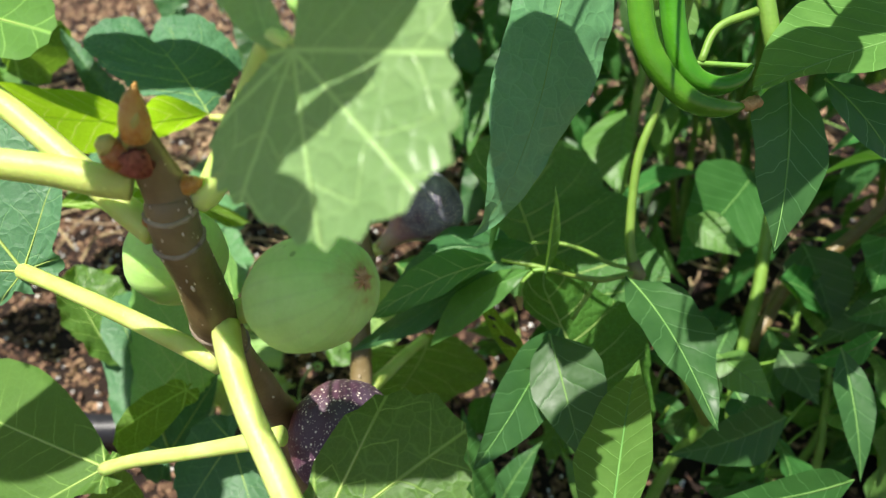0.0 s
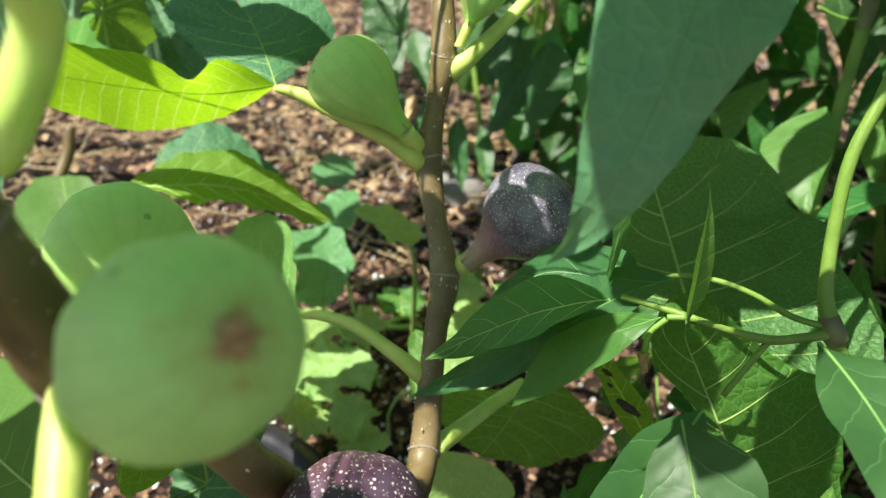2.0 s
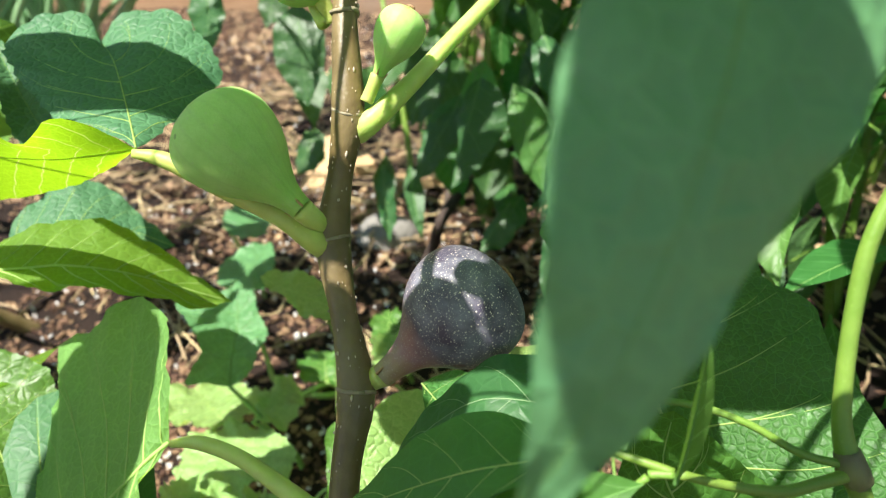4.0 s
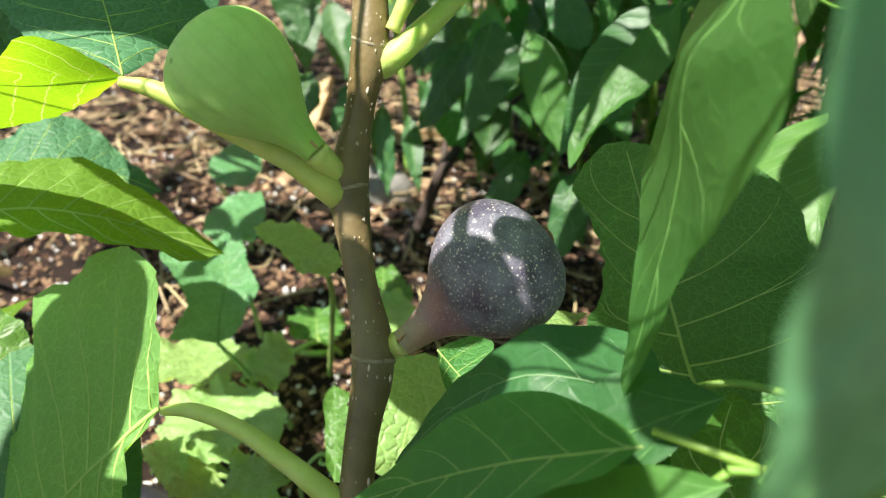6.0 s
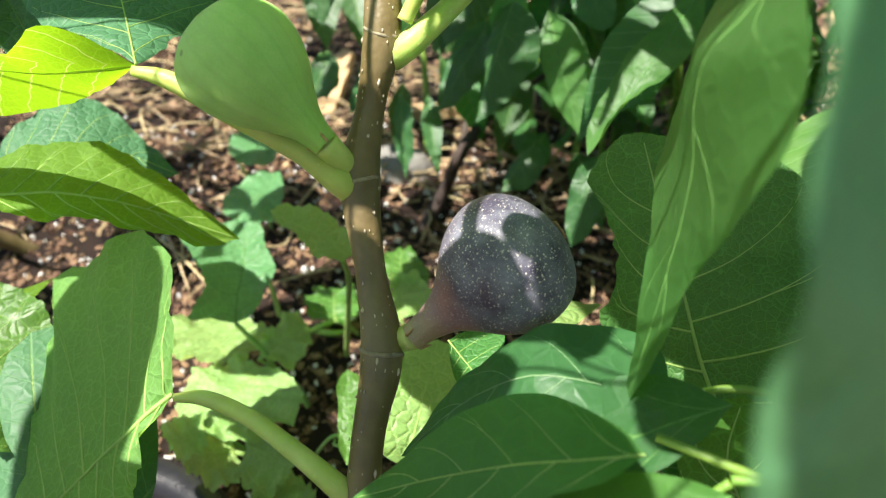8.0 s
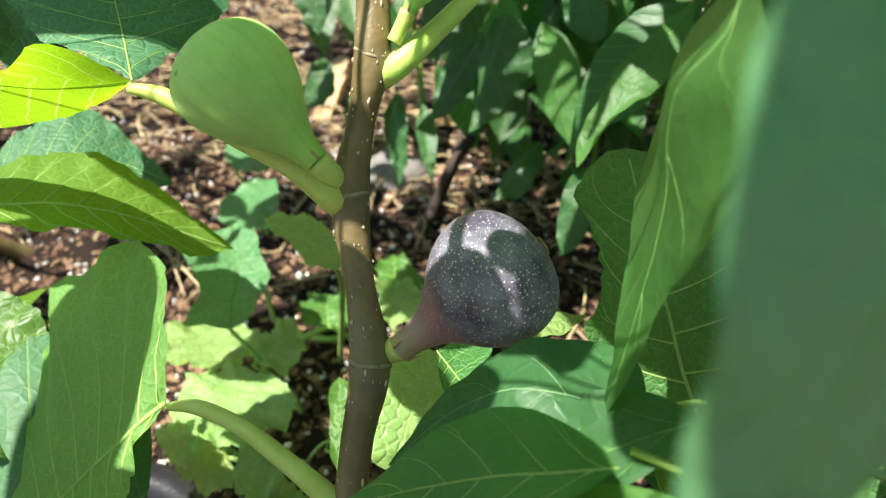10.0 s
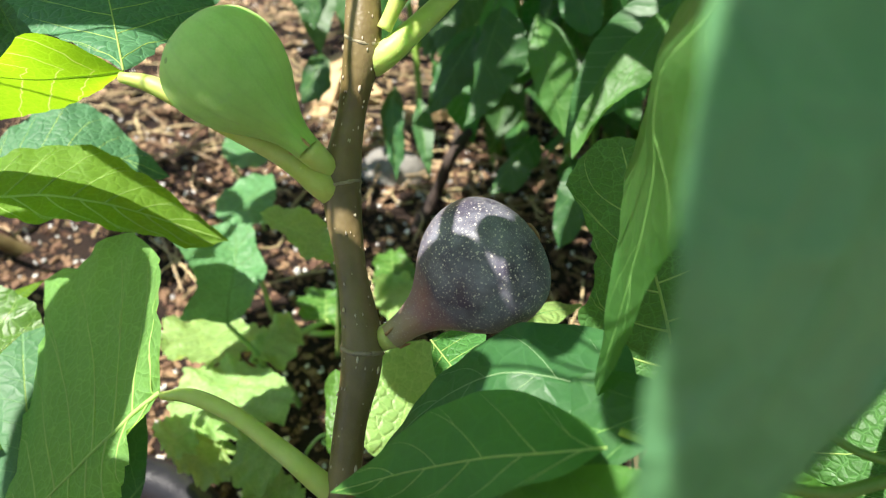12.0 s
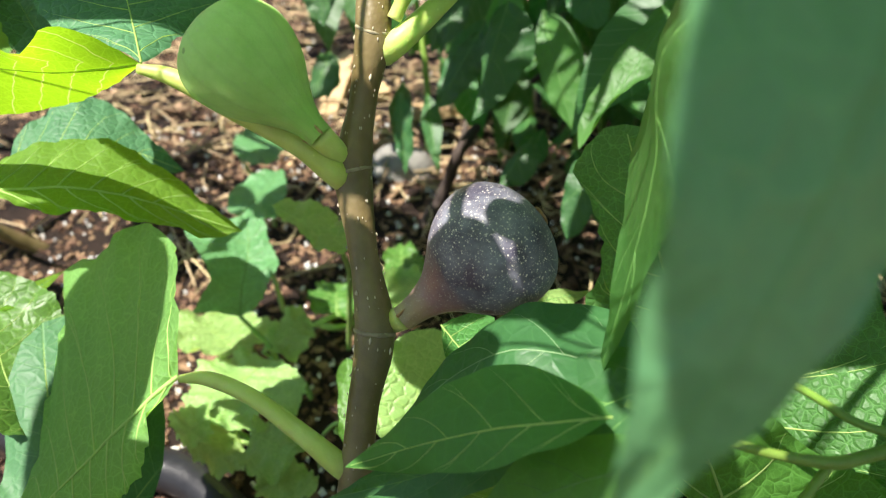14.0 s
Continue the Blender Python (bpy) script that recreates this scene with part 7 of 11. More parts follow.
sheet_leaf(VINE, [(-0.1956, 0.5526, 0.0664), (-0.2072, 0.5597, 0.0723), (-0.2222, 0.5536, 0.0772), (-0.2310, 0.5402, 0.0778), (-0.2222, 0.5291, 0.0760)], [(-0.1956, 0.5526, 0.0664), (-0.2065, 0.5465, 0.0698), (-0.2154, 0.5377, 0.0740), (-0.2222, 0.5291, 0.0760)], [(-0.1956, 0.5526, 0.0664), (-0.1795, 0.5377, 0.0654), (-0.1921, 0.5239, 0.0666), (-0.2108, 0.5224, 0.0707), (-0.2222, 0.5291, 0.0760)], BLADE_VINE, seed=70, ribs=5, rise=0.14, wave=0.004, teeth=0.0016, pucker=0.0022, vein=0.0006, vein_material=VEIN_PALE)
sheet_leaf(VINE, [(-0.1688, 0.5268, 0.0731), (-0.1706, 0.5382, 0.0730), (-0.1486, 0.5353, 0.0801), (-0.1283, 0.5292, 0.0826), (-0.1201, 0.5187, 0.0820)], [(-0.1688, 0.5268, 0.0731), (-0.1522, 0.5253, 0.0746), (-0.1349, 0.5219, 0.0787), (-0.1201, 0.5187, 0.0820)], [(-0.1688, 0.5268, 0.0731), (-0.1580, 0.5062, 0.0746), (-0.1388, 0.5055, 0.0765), (-0.1213, 0.5085, 0.0812), (-0.1201, 0.5187, 0.0820)], BLADE_VINE, seed=71, ribs=5, rise=0.14, wave=0.004, teeth=0.0016, pucker=0.0022, vein=0.0006, vein_material=VEIN_PALE)
sheet_leaf(VINE, [(-0.1854, 0.7099, 0.0678), (-0.2052, 0.7066, 0.0693), (-0.2193, 0.7237, 0.0730), (-0.2173, 0.7422, 0.0735), (-0.2010, 0.7460, 0.0741)], [(-0.1854, 0.7099, 0.0678), (-0.1907, 0.7222, 0.0704), (-0.1960, 0.7347, 0.0732), (-0.2010, 0.7460, 0.0741)], [(-0.1854, 0.7099, 0.0678), (-0.1709, 0.7133, 0.0683), (-0.1660, 0.7293, 0.0734), (-0.1816, 0.7500, 0.0739), (-0.2010, 0.7460, 0.0741)], BLADE_TOP, seed=65, ribs=5, rise=0.14, wave=0.004, teeth=0.0016, pucker=0.0022, vein=0.0006, vein_material=VEIN_PALE)
sheet_leaf(VINE, [(-0.1338, 0.7362, 0.0933), (-0.1448, 0.7349, 0.0951), (-0.1562, 0.7573, 0.0969), (-0.1599, 0.7820, 0.0998), (-0.1518, 0.7955, 0.0996)], [(-0.1338, 0.7362, 0.0933), (-0.1371, 0.7505, 0.0985), (-0.1438, 0.7729, 0.0987), (-0.1518, 0.7955, 0.0996)], [(-0.1338, 0.7362, 0.0933), (-0.1148, 0.7419, 0.0962), (-0.1110, 0.7566, 0.0995), (-0.1304, 0.7788, 0.1037), (-0.1518, 0.7955, 0.0996)], BLADE_TOP, seed=66, ribs=5, rise=0.14, wave=0.004, teeth=0.0016, pucker=0.0022, vein=0.0006, vein_material=VEIN_PALE)
sheet_leaf(VINE, [(-0.1227, 0.6998, 0.0881), (-0.1355, 0.7059, 0.0929), (-0.1460, 0.7262, 0.1006), (-0.1443, 0.7403, 0.1037), (-0.1384, 0.7515, 0.1007)], [(-0.1227, 0.6998, 0.0881), (-0.1262, 0.7147, 0.0944), (-0.1332, 0.7377, 0.0955), (-0.1384, 0.7515, 0.1007)], [(-0.1227, 0.6998, 0.0881), (-0.1034, 0.7092, 0.0970), (-0.1005, 0.7258, 0.1037), (-0.1186, 0.7462, 0.1046), (-0.1384, 0.7515, 0.1007)], BLADE_VINE, seed=72, ribs=5, rise=0.14, wave=0.004, teeth=0.0016, pucker=0.0022, vein=0.0006, vein_material=VEIN_PALE)
VINE.part("petiole", tube([(-0.2027, 0.6477, 0.0000), (-0.2087, 0.6357, 0.0749), (-0.2227, 0.6177, 0.1248)], (0.0026, 0.0022, 0.0016), 8, 5), VINE_STALK)
VINE.part("petiole", tube([(-0.2502, 0.7385, 0.0000), (-0.2562, 0.7265, 0.0926), (-0.2702, 0.7085, 0.1544)], (0.0026, 0.0022, 0.0016), 8, 5), VINE_STALK)
VINE.part("petiole", tube([(-0.3207, 0.8709, 0.0000), (-0.3267, 0.8589, 0.0856), (-0.3407, 0.8409, 0.1427)], (0.0026, 0.0022, 0.0016), 8, 5), VINE_STALK)
VINE.part("petiole", tube([(-0.1765, 0.7094, 0.0200), (-0.1600, 0.6800, 0.1000), (-0.1445, 0.6478, 0.1600), (-0.1228, 0.5865, 0.2191)], (0.0026, 0.0024, 0.0022, 0.0016), 8, 5), VINE_STALK)
VINE.part("petiole", tube([(-0.2145, 0.6536, 0.0000), (-0.2205, 0.6416, 0.0478), (-0.2345, 0.6236, 0.0796)], (0.0026, 0.0022, 0.0016), 8, 5), VINE_STALK)
VINE.part("petiole", tube([(-0.1956, 0.6592, 0.0000), (-0.2016, 0.6472, 0.0493), (-0.2156, 0.6292, 0.0822)], (0.0026, 0.0022, 0.0016), 8, 5), VINE_STALK)
VINE.part("petiole", tube([(-0.1844, 0.6516, 0.0000), (-0.1904, 0.6396, 0.0512), (-0.2044, 0.6216, 0.0854)], (0.0026, 0.0022, 0.0016), 8, 5), VINE_STALK)
VINE.part("petiole", tube([(-0.1938, 0.5791, 0.0000), (-0.1998, 0.5671, 0.0520), (-0.2138, 0.5491, 0.0866)], (0.0026, 0.0022, 0.0016), 8, 5), VINE_STALK)
VINE.part("petiole", tube([(-0.1603, 0.5747, 0.0000), (-0.1663, 0.5627, 0.0523), (-0.1803, 0.5447, 0.0872)], (0.0026, 0.0022, 0.0016), 8, 5), VINE_STALK)
VINE.part("petiole", tube([(-0.1756, 0.5826, 0.0000), (-0.1816, 0.5706, 0.0398), (-0.1956, 0.5526, 0.0664)], (0.0026, 0.0022, 0.0016), 8, 5), VINE_STALK)
VINE.part("petiole", tube([(-0.1488, 0.5568, 0.0000), (-0.1548, 0.5448, 0.0439), (-0.1688, 0.5268, 0.0731)], (0.0026, 0.0022, 0.0016), 8, 5), VINE_STALK)
VINE.part("petiole", tube([(-0.1654, 0.7399, 0.0000), (-0.1714, 0.7279, 0.0407), (-0.1854, 0.7099, 0.0678)], (0.0026, 0.0022, 0.0016), 8, 5), VINE_STALK)
VINE.part("petiole", tube([(-0.1138, 0.7662, 0.0000), (-0.1198, 0.7542, 0.0560), (-0.1338, 0.7362, 0.0933)], (0.0026, 0.0022, 0.0016), 8, 5), VINE_STALK)
VINE.part("petiole", tube([(-0.1027, 0.7298, 0.0000), (-0.1087, 0.7178, 0.0529), (-0.1227, 0.6998, 0.0881)], (0.0026, 0.0022, 0.0016), 8, 5), VINE_STALK)
VINE.part("tendril", tube([(-0.1473, 0.5749, 0.0300), (-0.1392, 0.5592, 0.0700), (-0.1288, 0.5509, 0.0950), (-0.1190, 0.5478, 0.1100), (-0.1133, 0.5479, 0.1100), (-0.1126, 0.5437, 0.1080), (-0.1172, 0.5439, 0.1070), (-0.1181, 0.5481, 0.1070)], (0.0014, 0.0013, 0.0012, 0.0013, 0.0013, 0.0012, 0.001, 0.0008), 8, 6), VINE_STALK, "coiled green tendril")
VINE.part("runner", tube([(-0.2248, 0.7324, 0.0300), (-0.1875, 0.7187, 0.0450), (-0.1688, 0.7572, 0.0300)], (0.0032, 0.003, 0.0026), 9, 5), VINE_STALK)
VINE.part("runner", tube([(-0.2305, 0.7134, 0.0300), (-0.1986, 0.7330, 0.0450), (-0.1732, 0.7699, 0.0300)], (0.0032, 0.003, 0.0026), 9, 5), VINE_STALK)
VINE.part("runner", tube([(-0.2319, 0.5525, 0.0300), (-0.2251, 0.5567, 0.0450), (-0.2397, 0.5896, 0.0300)], (0.0032, 0.003, 0.0026), 9, 5), VINE_STALK)
VINE.part("runner", tube([(-0.5554, 0.9805, 0.0300), (-0.4630, 0.8368, 0.0450), (-0.4400, 0.7940, 0.0300)], (0.0032, 0.003, 0.0026), 9, 5), VINE_STALK)
HOSE = Thing("irrigation_hose", (-0.2654, 0.5688, 0.0000), "black plastic irrigation hose lying on the soil", "hose")
HOSE.part("pipe", tube([(-0.7121, 0.5132, 0.0200), (-0.5368, 0.5317, 0.0220), (-0.4441, 0.5589, 0.0220), (-0.3473, 0.5346, 0.0220), (-0.2538, 0.5459, 0.0240), (-0.1901, 0.5197, 0.0220), (-0.1299, 0.4763, 0.0200)], (0.016,) * 7, 18, 6), PLASTIC)
STONE_AT = (-0.2248, 1.0250, 0.0600)
STAKE_LINE = [(-0.3820, 1.1350, 0.0550), (-0.3862, 1.2625, 0.1300)]
BLOCK_AT = (-0.2595, 1.1634, 0.0750)
ONION_AT = (-1.0909, 1.2691, 0.1000)
TWIG_LINES = ([(-0.1619, 0.9041, 0.0500), (-0.1391, 0.9253, 0.1000), (-0.1170, 0.9009, 0.1600), (-0.1060, 1.0409, 0.1560), (-0.0540, 1.0541, 0.1990)], [(-0.1269, 0.9231, 0.1300), (-0.1431, 1.0410, 0.1299), (-0.1425, 1.0530, 0.1692)])
lance_leaf(PEPPER, (0.1750, 0.5295, 0.2834), (0.2091, 0.5008, 0.2684), (0.2005, 0.5212, 0.2858), PEPPER_LIGHT, seed=68, fold=12, arch=0.08)
lance_leaf(PEPPER, (0.1746, 0.4166, 0.2443), (0.2034, 0.3900, 0.2339), (0.1980, 0.4061, 0.2479), PEPPER_LIGHT, seed=69, fold=12, arch=0.08)
lance_leaf(PEPPER, (0.2874, 0.5036, 0.2218), (0.2389, 0.4955, 0.2550), (0.2474, 0.4857, 0.2272), PEPPER_LIGHT, seed=70, fold=12, arch=0.08)
lance_leaf(PEPPER, (0.2197, 0.4017, 0.2116), (0.1418, 0.3694, 0.2043), (0.1890, 0.3801, 0.1928), PEPPER_DARK, seed=71, fold=12, arch=0.08)
lance_leaf(PEPPER, (0.2401, 0.4078, 0.2616), (0.2443, 0.3555, 0.2075), (0.2534, 0.3815, 0.2340), PEPPER_DARK, seed=72, fold=12, arch=0.08)
lance_leaf(PEPPER, (0.2293, 0.3407, 0.2242), (0.1388, 0.3134, 0.2277), (0.1883, 0.3222, 0.2138), PEPPER_LEAF, seed=73, fold=12, arch=0.08)
lance_leaf(PEPPER, (0.3028, 0.4668, 0.2570), (0.2574, 0.4421, 0.2594), (0.2834, 0.4515, 0.2493), PEPPER_LEAF, seed=74, fold=12, arch=0.08)
lance_leaf(PEPPER, (0.0327, 0.4142, 0.0918), (0.0191, 0.4343, 0.1718), (0.0081, 0.4218, 0.1335), PEPPER_LEAF, seed=75, fold=12, arch=0.08)
lance_leaf(PEPPER, (0.0467, 0.3885, 0.1264), (0.0736, 0.4053, 0.1743), (0.0523, 0.4032, 0.1523), PEPPER_DARK, seed=76, fold=12, arch=0.08)
lance_leaf(PEPPER, (0.1579, 0.7205, 0.3002), (0.1334, 0.6665, 0.2468), (0.1595, 0.6976, 0.2725), PEPPER_LIGHT, seed=77, fold=12, arch=0.08)
lance_leaf(PEPPER, (0.2459, 0.6073, 0.2909), (0.1742, 0.5298, 0.2425), (0.2343, 0.5505, 0.2416), PEPPER_LEAF, seed=78, fold=12, arch=0.08)
lance_leaf(PEPPER, (0.2019, 0.4395, 0.1995), (0.2145, 0.4074, 0.1809), (0.2209, 0.4261, 0.1938), PEPPER_DARK, seed=79, fold=12, arch=0.08)
lance_leaf(PEPPER, (0.2751, 0.4310, 0.2577), (0.2228, 0.4104, 0.2478), (0.2532, 0.4216, 0.2417), PEPPER_LEAF, seed=80, fold=12, arch=0.08)
lance_leaf(PEPPER, (0.2606, 0.5274, 0.2686), (0.2736, 0.4700, 0.2249), (0.2885, 0.4986, 0.2541), PEPPER_DARK, seed=81, fold=12, arch=0.08)
lance_leaf(PEPPER, (0.2981, 0.4969, 0.2915), (0.2838, 0.4689, 0.2632), (0.3116, 0.4803, 0.2635), PEPPER_LEAF, seed=82, fold=12, arch=0.08)
lance_leaf(PEPPER, (0.2396, 0.4716, 0.2114), (0.2595, 0.4387, 0.1905), (0.2589, 0.4613, 0.2110), PEPPER_DARK, seed=83, fold=12, arch=0.08)
lance_leaf(PEPPER, (0.2140, 0.4977, 0.2205), (0.1826, 0.4439, 0.1891), (0.2043, 0.4649, 0.2037), PEPPER_DARK, seed=84, fold=12, arch=0.08)
lance_leaf(PEPPER, (0.1346, 0.4580, 0.2417), (0.0832, 0.4528, 0.2595), (0.1004, 0.4550, 0.2454), PEPPER_DARK, seed=85, fold=12, arch=0.08)
PEPPER.part("stem", tube([(0.2355, 0.5354, 0.2863), (0.2296, 0.5069, 0.2353), (0.2188, 0.4841, 0.1951), (0.2152, 0.4498, 0.1333)], (0.0042, 0.0048, 0.005, 0.005), 10, 6, 0), PEPPER_STALK)
PEPPER.part("stem", tube([(0.3630, 0.6018, 0.2868), (0.3199, 0.5775, 0.2481), (0.2742, 0.5562, 0.2153), (0.2436, 0.5204, 0.1748)], (0.0045, 0.005, 0.005, 0.005), 10, 6, 0), BARK)
PEPPER.part("stem", tube([(0.1835, 0.7964, 0.4186), (0.1791, 0.7686, 0.3669), (0.1683, 0.7313, 0.3006), (0.1591, 0.6869, 0.2194), (0.1594, 0.6566, 0.1601)], (0.0048, 0.005, 0.0048, 0.005, 0.005), 10, 6, 0), PEPPER_STALK)
PEPPER.part("node", tube([(0.1807, 0.7747, 0.3780), (0.1789, 0.7676, 0.3651), (0.1761, 0.7611, 0.3540)], (0.0055, 0.0062, 0.0052), 10, 6, 0), PEPPER_NODE, "dark purple stem node")
PEPPER.part("petiole", tube([(0.1430, 0.7597, 0.3710), (0.1616, 0.7613, 0.3630), (0.1768, 0.7656, 0.3625)], (0.0012, 0.0013, 0.0014), 6, 6, 0), PEPPER_STALK)
lance_leaf(PEPPER, (0.1462, 0.6651, 0.3208), (0.1363, 0.5891, 0.2693), (0.1718, 0.6179, 0.3035), PEPPER_LIGHT, seed=86, fold=6, arch=0.08, left=0.3)
lance_leaf(PEPPER, (0.1438, 0.5151, 0.4384), (0.1303, 0.4651, 0.3942), (0.1542, 0.4834, 0.4172), PEPPER_LIGHT, seed=87, fold=6, arch=0.08, left=0.53)
lance_leaf(PEPPER, (0.2065, 0.6189, 0.2858), (0.1331, 0.5765, 0.2693), (0.1965, 0.5859, 0.2857), PEPPER_LEAF, seed=88, fold=6, arch=0.08, left=0.63)
lance_leaf(PEPPER, (0.1805, 0.6312, 0.2343), (0.2072, 0.5921, 0.1876), (0.1979, 0.5961, 0.2249), PEPPER_LEAF, seed=89, fold=8, arch=0.08, left=0.48)
lance_leaf(PEPPER, (0.1168, 0.7484, 0.3190), (0.0919, 0.6941, 0.2734), (0.1222, 0.7134, 0.3073), PEPPER_LIGHT, seed=90, fold=8, arch=0.08, left=0.77)
lance_leaf(PEPPER, (0.2113, 0.7475, 0.3066), (0.1956, 0.6936, 0.2562), (0.2173, 0.7143, 0.2963), PEPPER_LIGHT, seed=91, fold=8, arch=0.08, left=0.66)
lance_leaf(PEPPER, (0.2186, 0.7549, 0.3622), (0.1913, 0.6996, 0.3158), (0.2215, 0.7239, 0.3537), PEPPER_LEAF, seed=92, fold=8, arch=0.08, left=0.63)
lance_leaf(FIG, (0.0668, 0.4140, 0.2139), (0.0165, 0.4322, 0.2770), (0.0336, 0.4180, 0.2476), FIG_UNDER, seed=93, fold=4, arch=0.02, label="pale fig leaf edge with black rot spots", veins=False)
FIG.part("rot_spot", tube([(0.0331, 0.4224, 0.2591), (0.0355, 0.4218, 0.2580), (0.0379, 0.4224, 0.2561)], (0.0005, 0.0011, 0.0005), 8, 3, 0.5), TWIG, "black rot spot")
FIG.part("rot_spot", tube([(0.0412, 0.4182, 0.2466), (0.0466, 0.4176, 0.2438), (0.0519, 0.4182, 0.2400)], (0.0009000000000000001, 0.00198, 0.0009000000000000001), 8, 3, 0.5), TWIG, "black rot spot")
FIG.part("rot_spot", tube([(0.0361, 0.4203, 0.2534), (0.0374, 0.4197, 0.2530), (0.0388, 0.4203, 0.2517)], (0.00030000000000000003, 0.00066, 0.00030000000000000003), 8, 3, 0.5), TWIG, "black rot spot")
# Two more unseen fig leaves, added above the plant to cast shade.
broad_leaf(FIG, (-0.1903, 0.5755, 0.5349), (-0.2696, 0.6117, 0.5227), (-0.2049, 0.6299, 0.5374), (0.36, 0.42, 0.46, 0.52, 0.60, 0.58, 0.80, 0.86, 1, 0.86, 0.80, 0.58, 0.60, 0.52, 0.46, 0.42, 0.36), FIG_TOP, seed=94, arch=0.05, wave=0.03)
FIG.part("petiole", tube([(-0.0717, 0.5293, 0.4419), (-0.1310, 0.5524, 0.5184), (-0.1903, 0.5755, 0.5349)], (0.0034, 0.003, 0.003), 10, 6), FIG_STALK)
broad_leaf(FIG, (-0.1763, 0.5300, 0.5425), (-0.1505, 0.5675, 0.5488), (-0.1471, 0.5319, 0.5456), (0.36, 0.42, 0.46, 0.52, 0.60, 0.58, 0.80, 0.86, 1, 0.86, 0.80, 0.58, 0.60, 0.52, 0.46, 0.42, 0.36), FIG_TOP, seed=95, arch=0.05, wave=0.03)
FIG.part("petiole", tube([(-0.0717, 0.5293, 0.4419), (-0.0841, 0.4146, 0.5354), (-0.0966, 0.2999, 0.5689)], (0.0034, 0.003, 0.003), 10, 6), FIG_STALK)
FIG.part("stem", tube([(-0.0717, 0.5293, 0.4419), (-0.085, 0.56, 0.55), (-0.09, 0.60, 0.66)], (0.0058, 0.005, 0.0035), 14, 6), BARK)
PEPPER_BACK = Thing("pepper_plant", (-0.02, 0.98, 0.03), "dark leafy chili pepper plant hanging over the mulch", "pepper plant", "pepper plants")
sheet_leaf(PEPPER_BACK, [(-0.0900, 0.8331, 0.2978), (-0.1037, 0.8203, 0.2893), (-0.1135, 0.8038, 0.2654), (-0.1152, 0.7824, 0.2422)], [(-0.0900, 0.8331, 0.2978), (-0.0971, 0.8096, 0.2811), (-0.1060, 0.7962, 0.2619), (-0.1152, 0.7824, 0.2422)], [(-0.0900, 0.8331, 0.2978), (-0.0815, 0.8137, 0.2902), (-0.0844, 0.8005, 0.2694), (-0.0990, 0.7870, 0.2521), (-0.1152, 0.7824, 0.2422)], PEP_DARK, seed=270, ribs=4, rise=0.18, wave=0.0015, quilt=0.0004, vein=0.0005, label="large dark pepper leaf hanging")
sheet_leaf(PEPPER_BACK, [(-0.0643, 0.8092, 0.3279), (-0.0733, 0.7978, 0.3200), (-0.0783, 0.7841, 0.2991), (-0.0759, 0.7699, 0.2747), (-0.0769, 0.7479, 0.2503)], [(-0.0643, 0.8092, 0.3279), (-0.0675, 0.7820, 0.3037), (-0.0721, 0.7652, 0.2774), (-0.0769, 0.7479, 0.2503)], [(-0.0643, 0.8092, 0.3279), (-0.0446, 0.7921, 0.3203), (-0.0374, 0.7800, 0.2976), (-0.0482, 0.7652, 0.2768), (-0.0636, 0.7511, 0.2589), (-0.0769, 0.7479, 0.2503)], PEP_DARK, seed=271, ribs=4, rise=0.18, wave=0.0015, quilt=0.0004, vein=0.0005, label="large dark pepper leaf hanging")
sheet_leaf(PEPPER_BACK, [(-0.0345, 0.7899, 0.3249), (-0.0360, 0.7744, 0.3075), (-0.0299, 0.7627, 0.2860), (-0.0168, 0.7537, 0.2665), (0.0009, 0.7418, 0.2522)], [(-0.0345, 0.7899, 0.3249), (-0.0222, 0.7671, 0.3023), (-0.0109, 0.7546, 0.2777), (0.0009, 0.7418, 0.2522)], [(-0.0345, 0.7899, 0.3249), (-0.0170, 0.7753, 0.3221), (-0.0006, 0.7663, 0.3013), (0.0073, 0.7570, 0.2831), (0.0080, 0.7460, 0.2646), (0.0009, 0.7418, 0.2522)], PEP_MID, seed=272, ribs=4, rise=0.18, wave=0.0015, quilt=0.0004, vein=0.0005, label="large dark pepper leaf hanging")
sheet_leaf(PEPPER_BACK, [(0.0627, 0.7174, 0.3674), (0.0383, 0.6955, 0.3474), (0.0215, 0.6790, 0.3258), (0.0118, 0.6644, 0.3051), (0.0071, 0.6545, 0.2903), (0.0098, 0.6421, 0.2805)], [(0.0627, 0.7174, 0.3674), (0.0444, 0.6851, 0.3398), (0.0274, 0.6639, 0.3106), (0.0098, 0.6421, 0.2805)], [(0.0627, 0.7174, 0.3674), (0.0622, 0.6874, 0.3453), (0.0567, 0.6783, 0.3321), (0.0363, 0.6640, 0.3154), (0.0209, 0.6540, 0.3044), (0.0141, 0.6422, 0.2871), (0.0098, 0.6421, 0.2805)], PEP_MID, seed=273, ribs=4, rise=0.18, wave=0.0015, quilt=0.0004, vein=0.0005, label="large dark pepper leaf hanging")
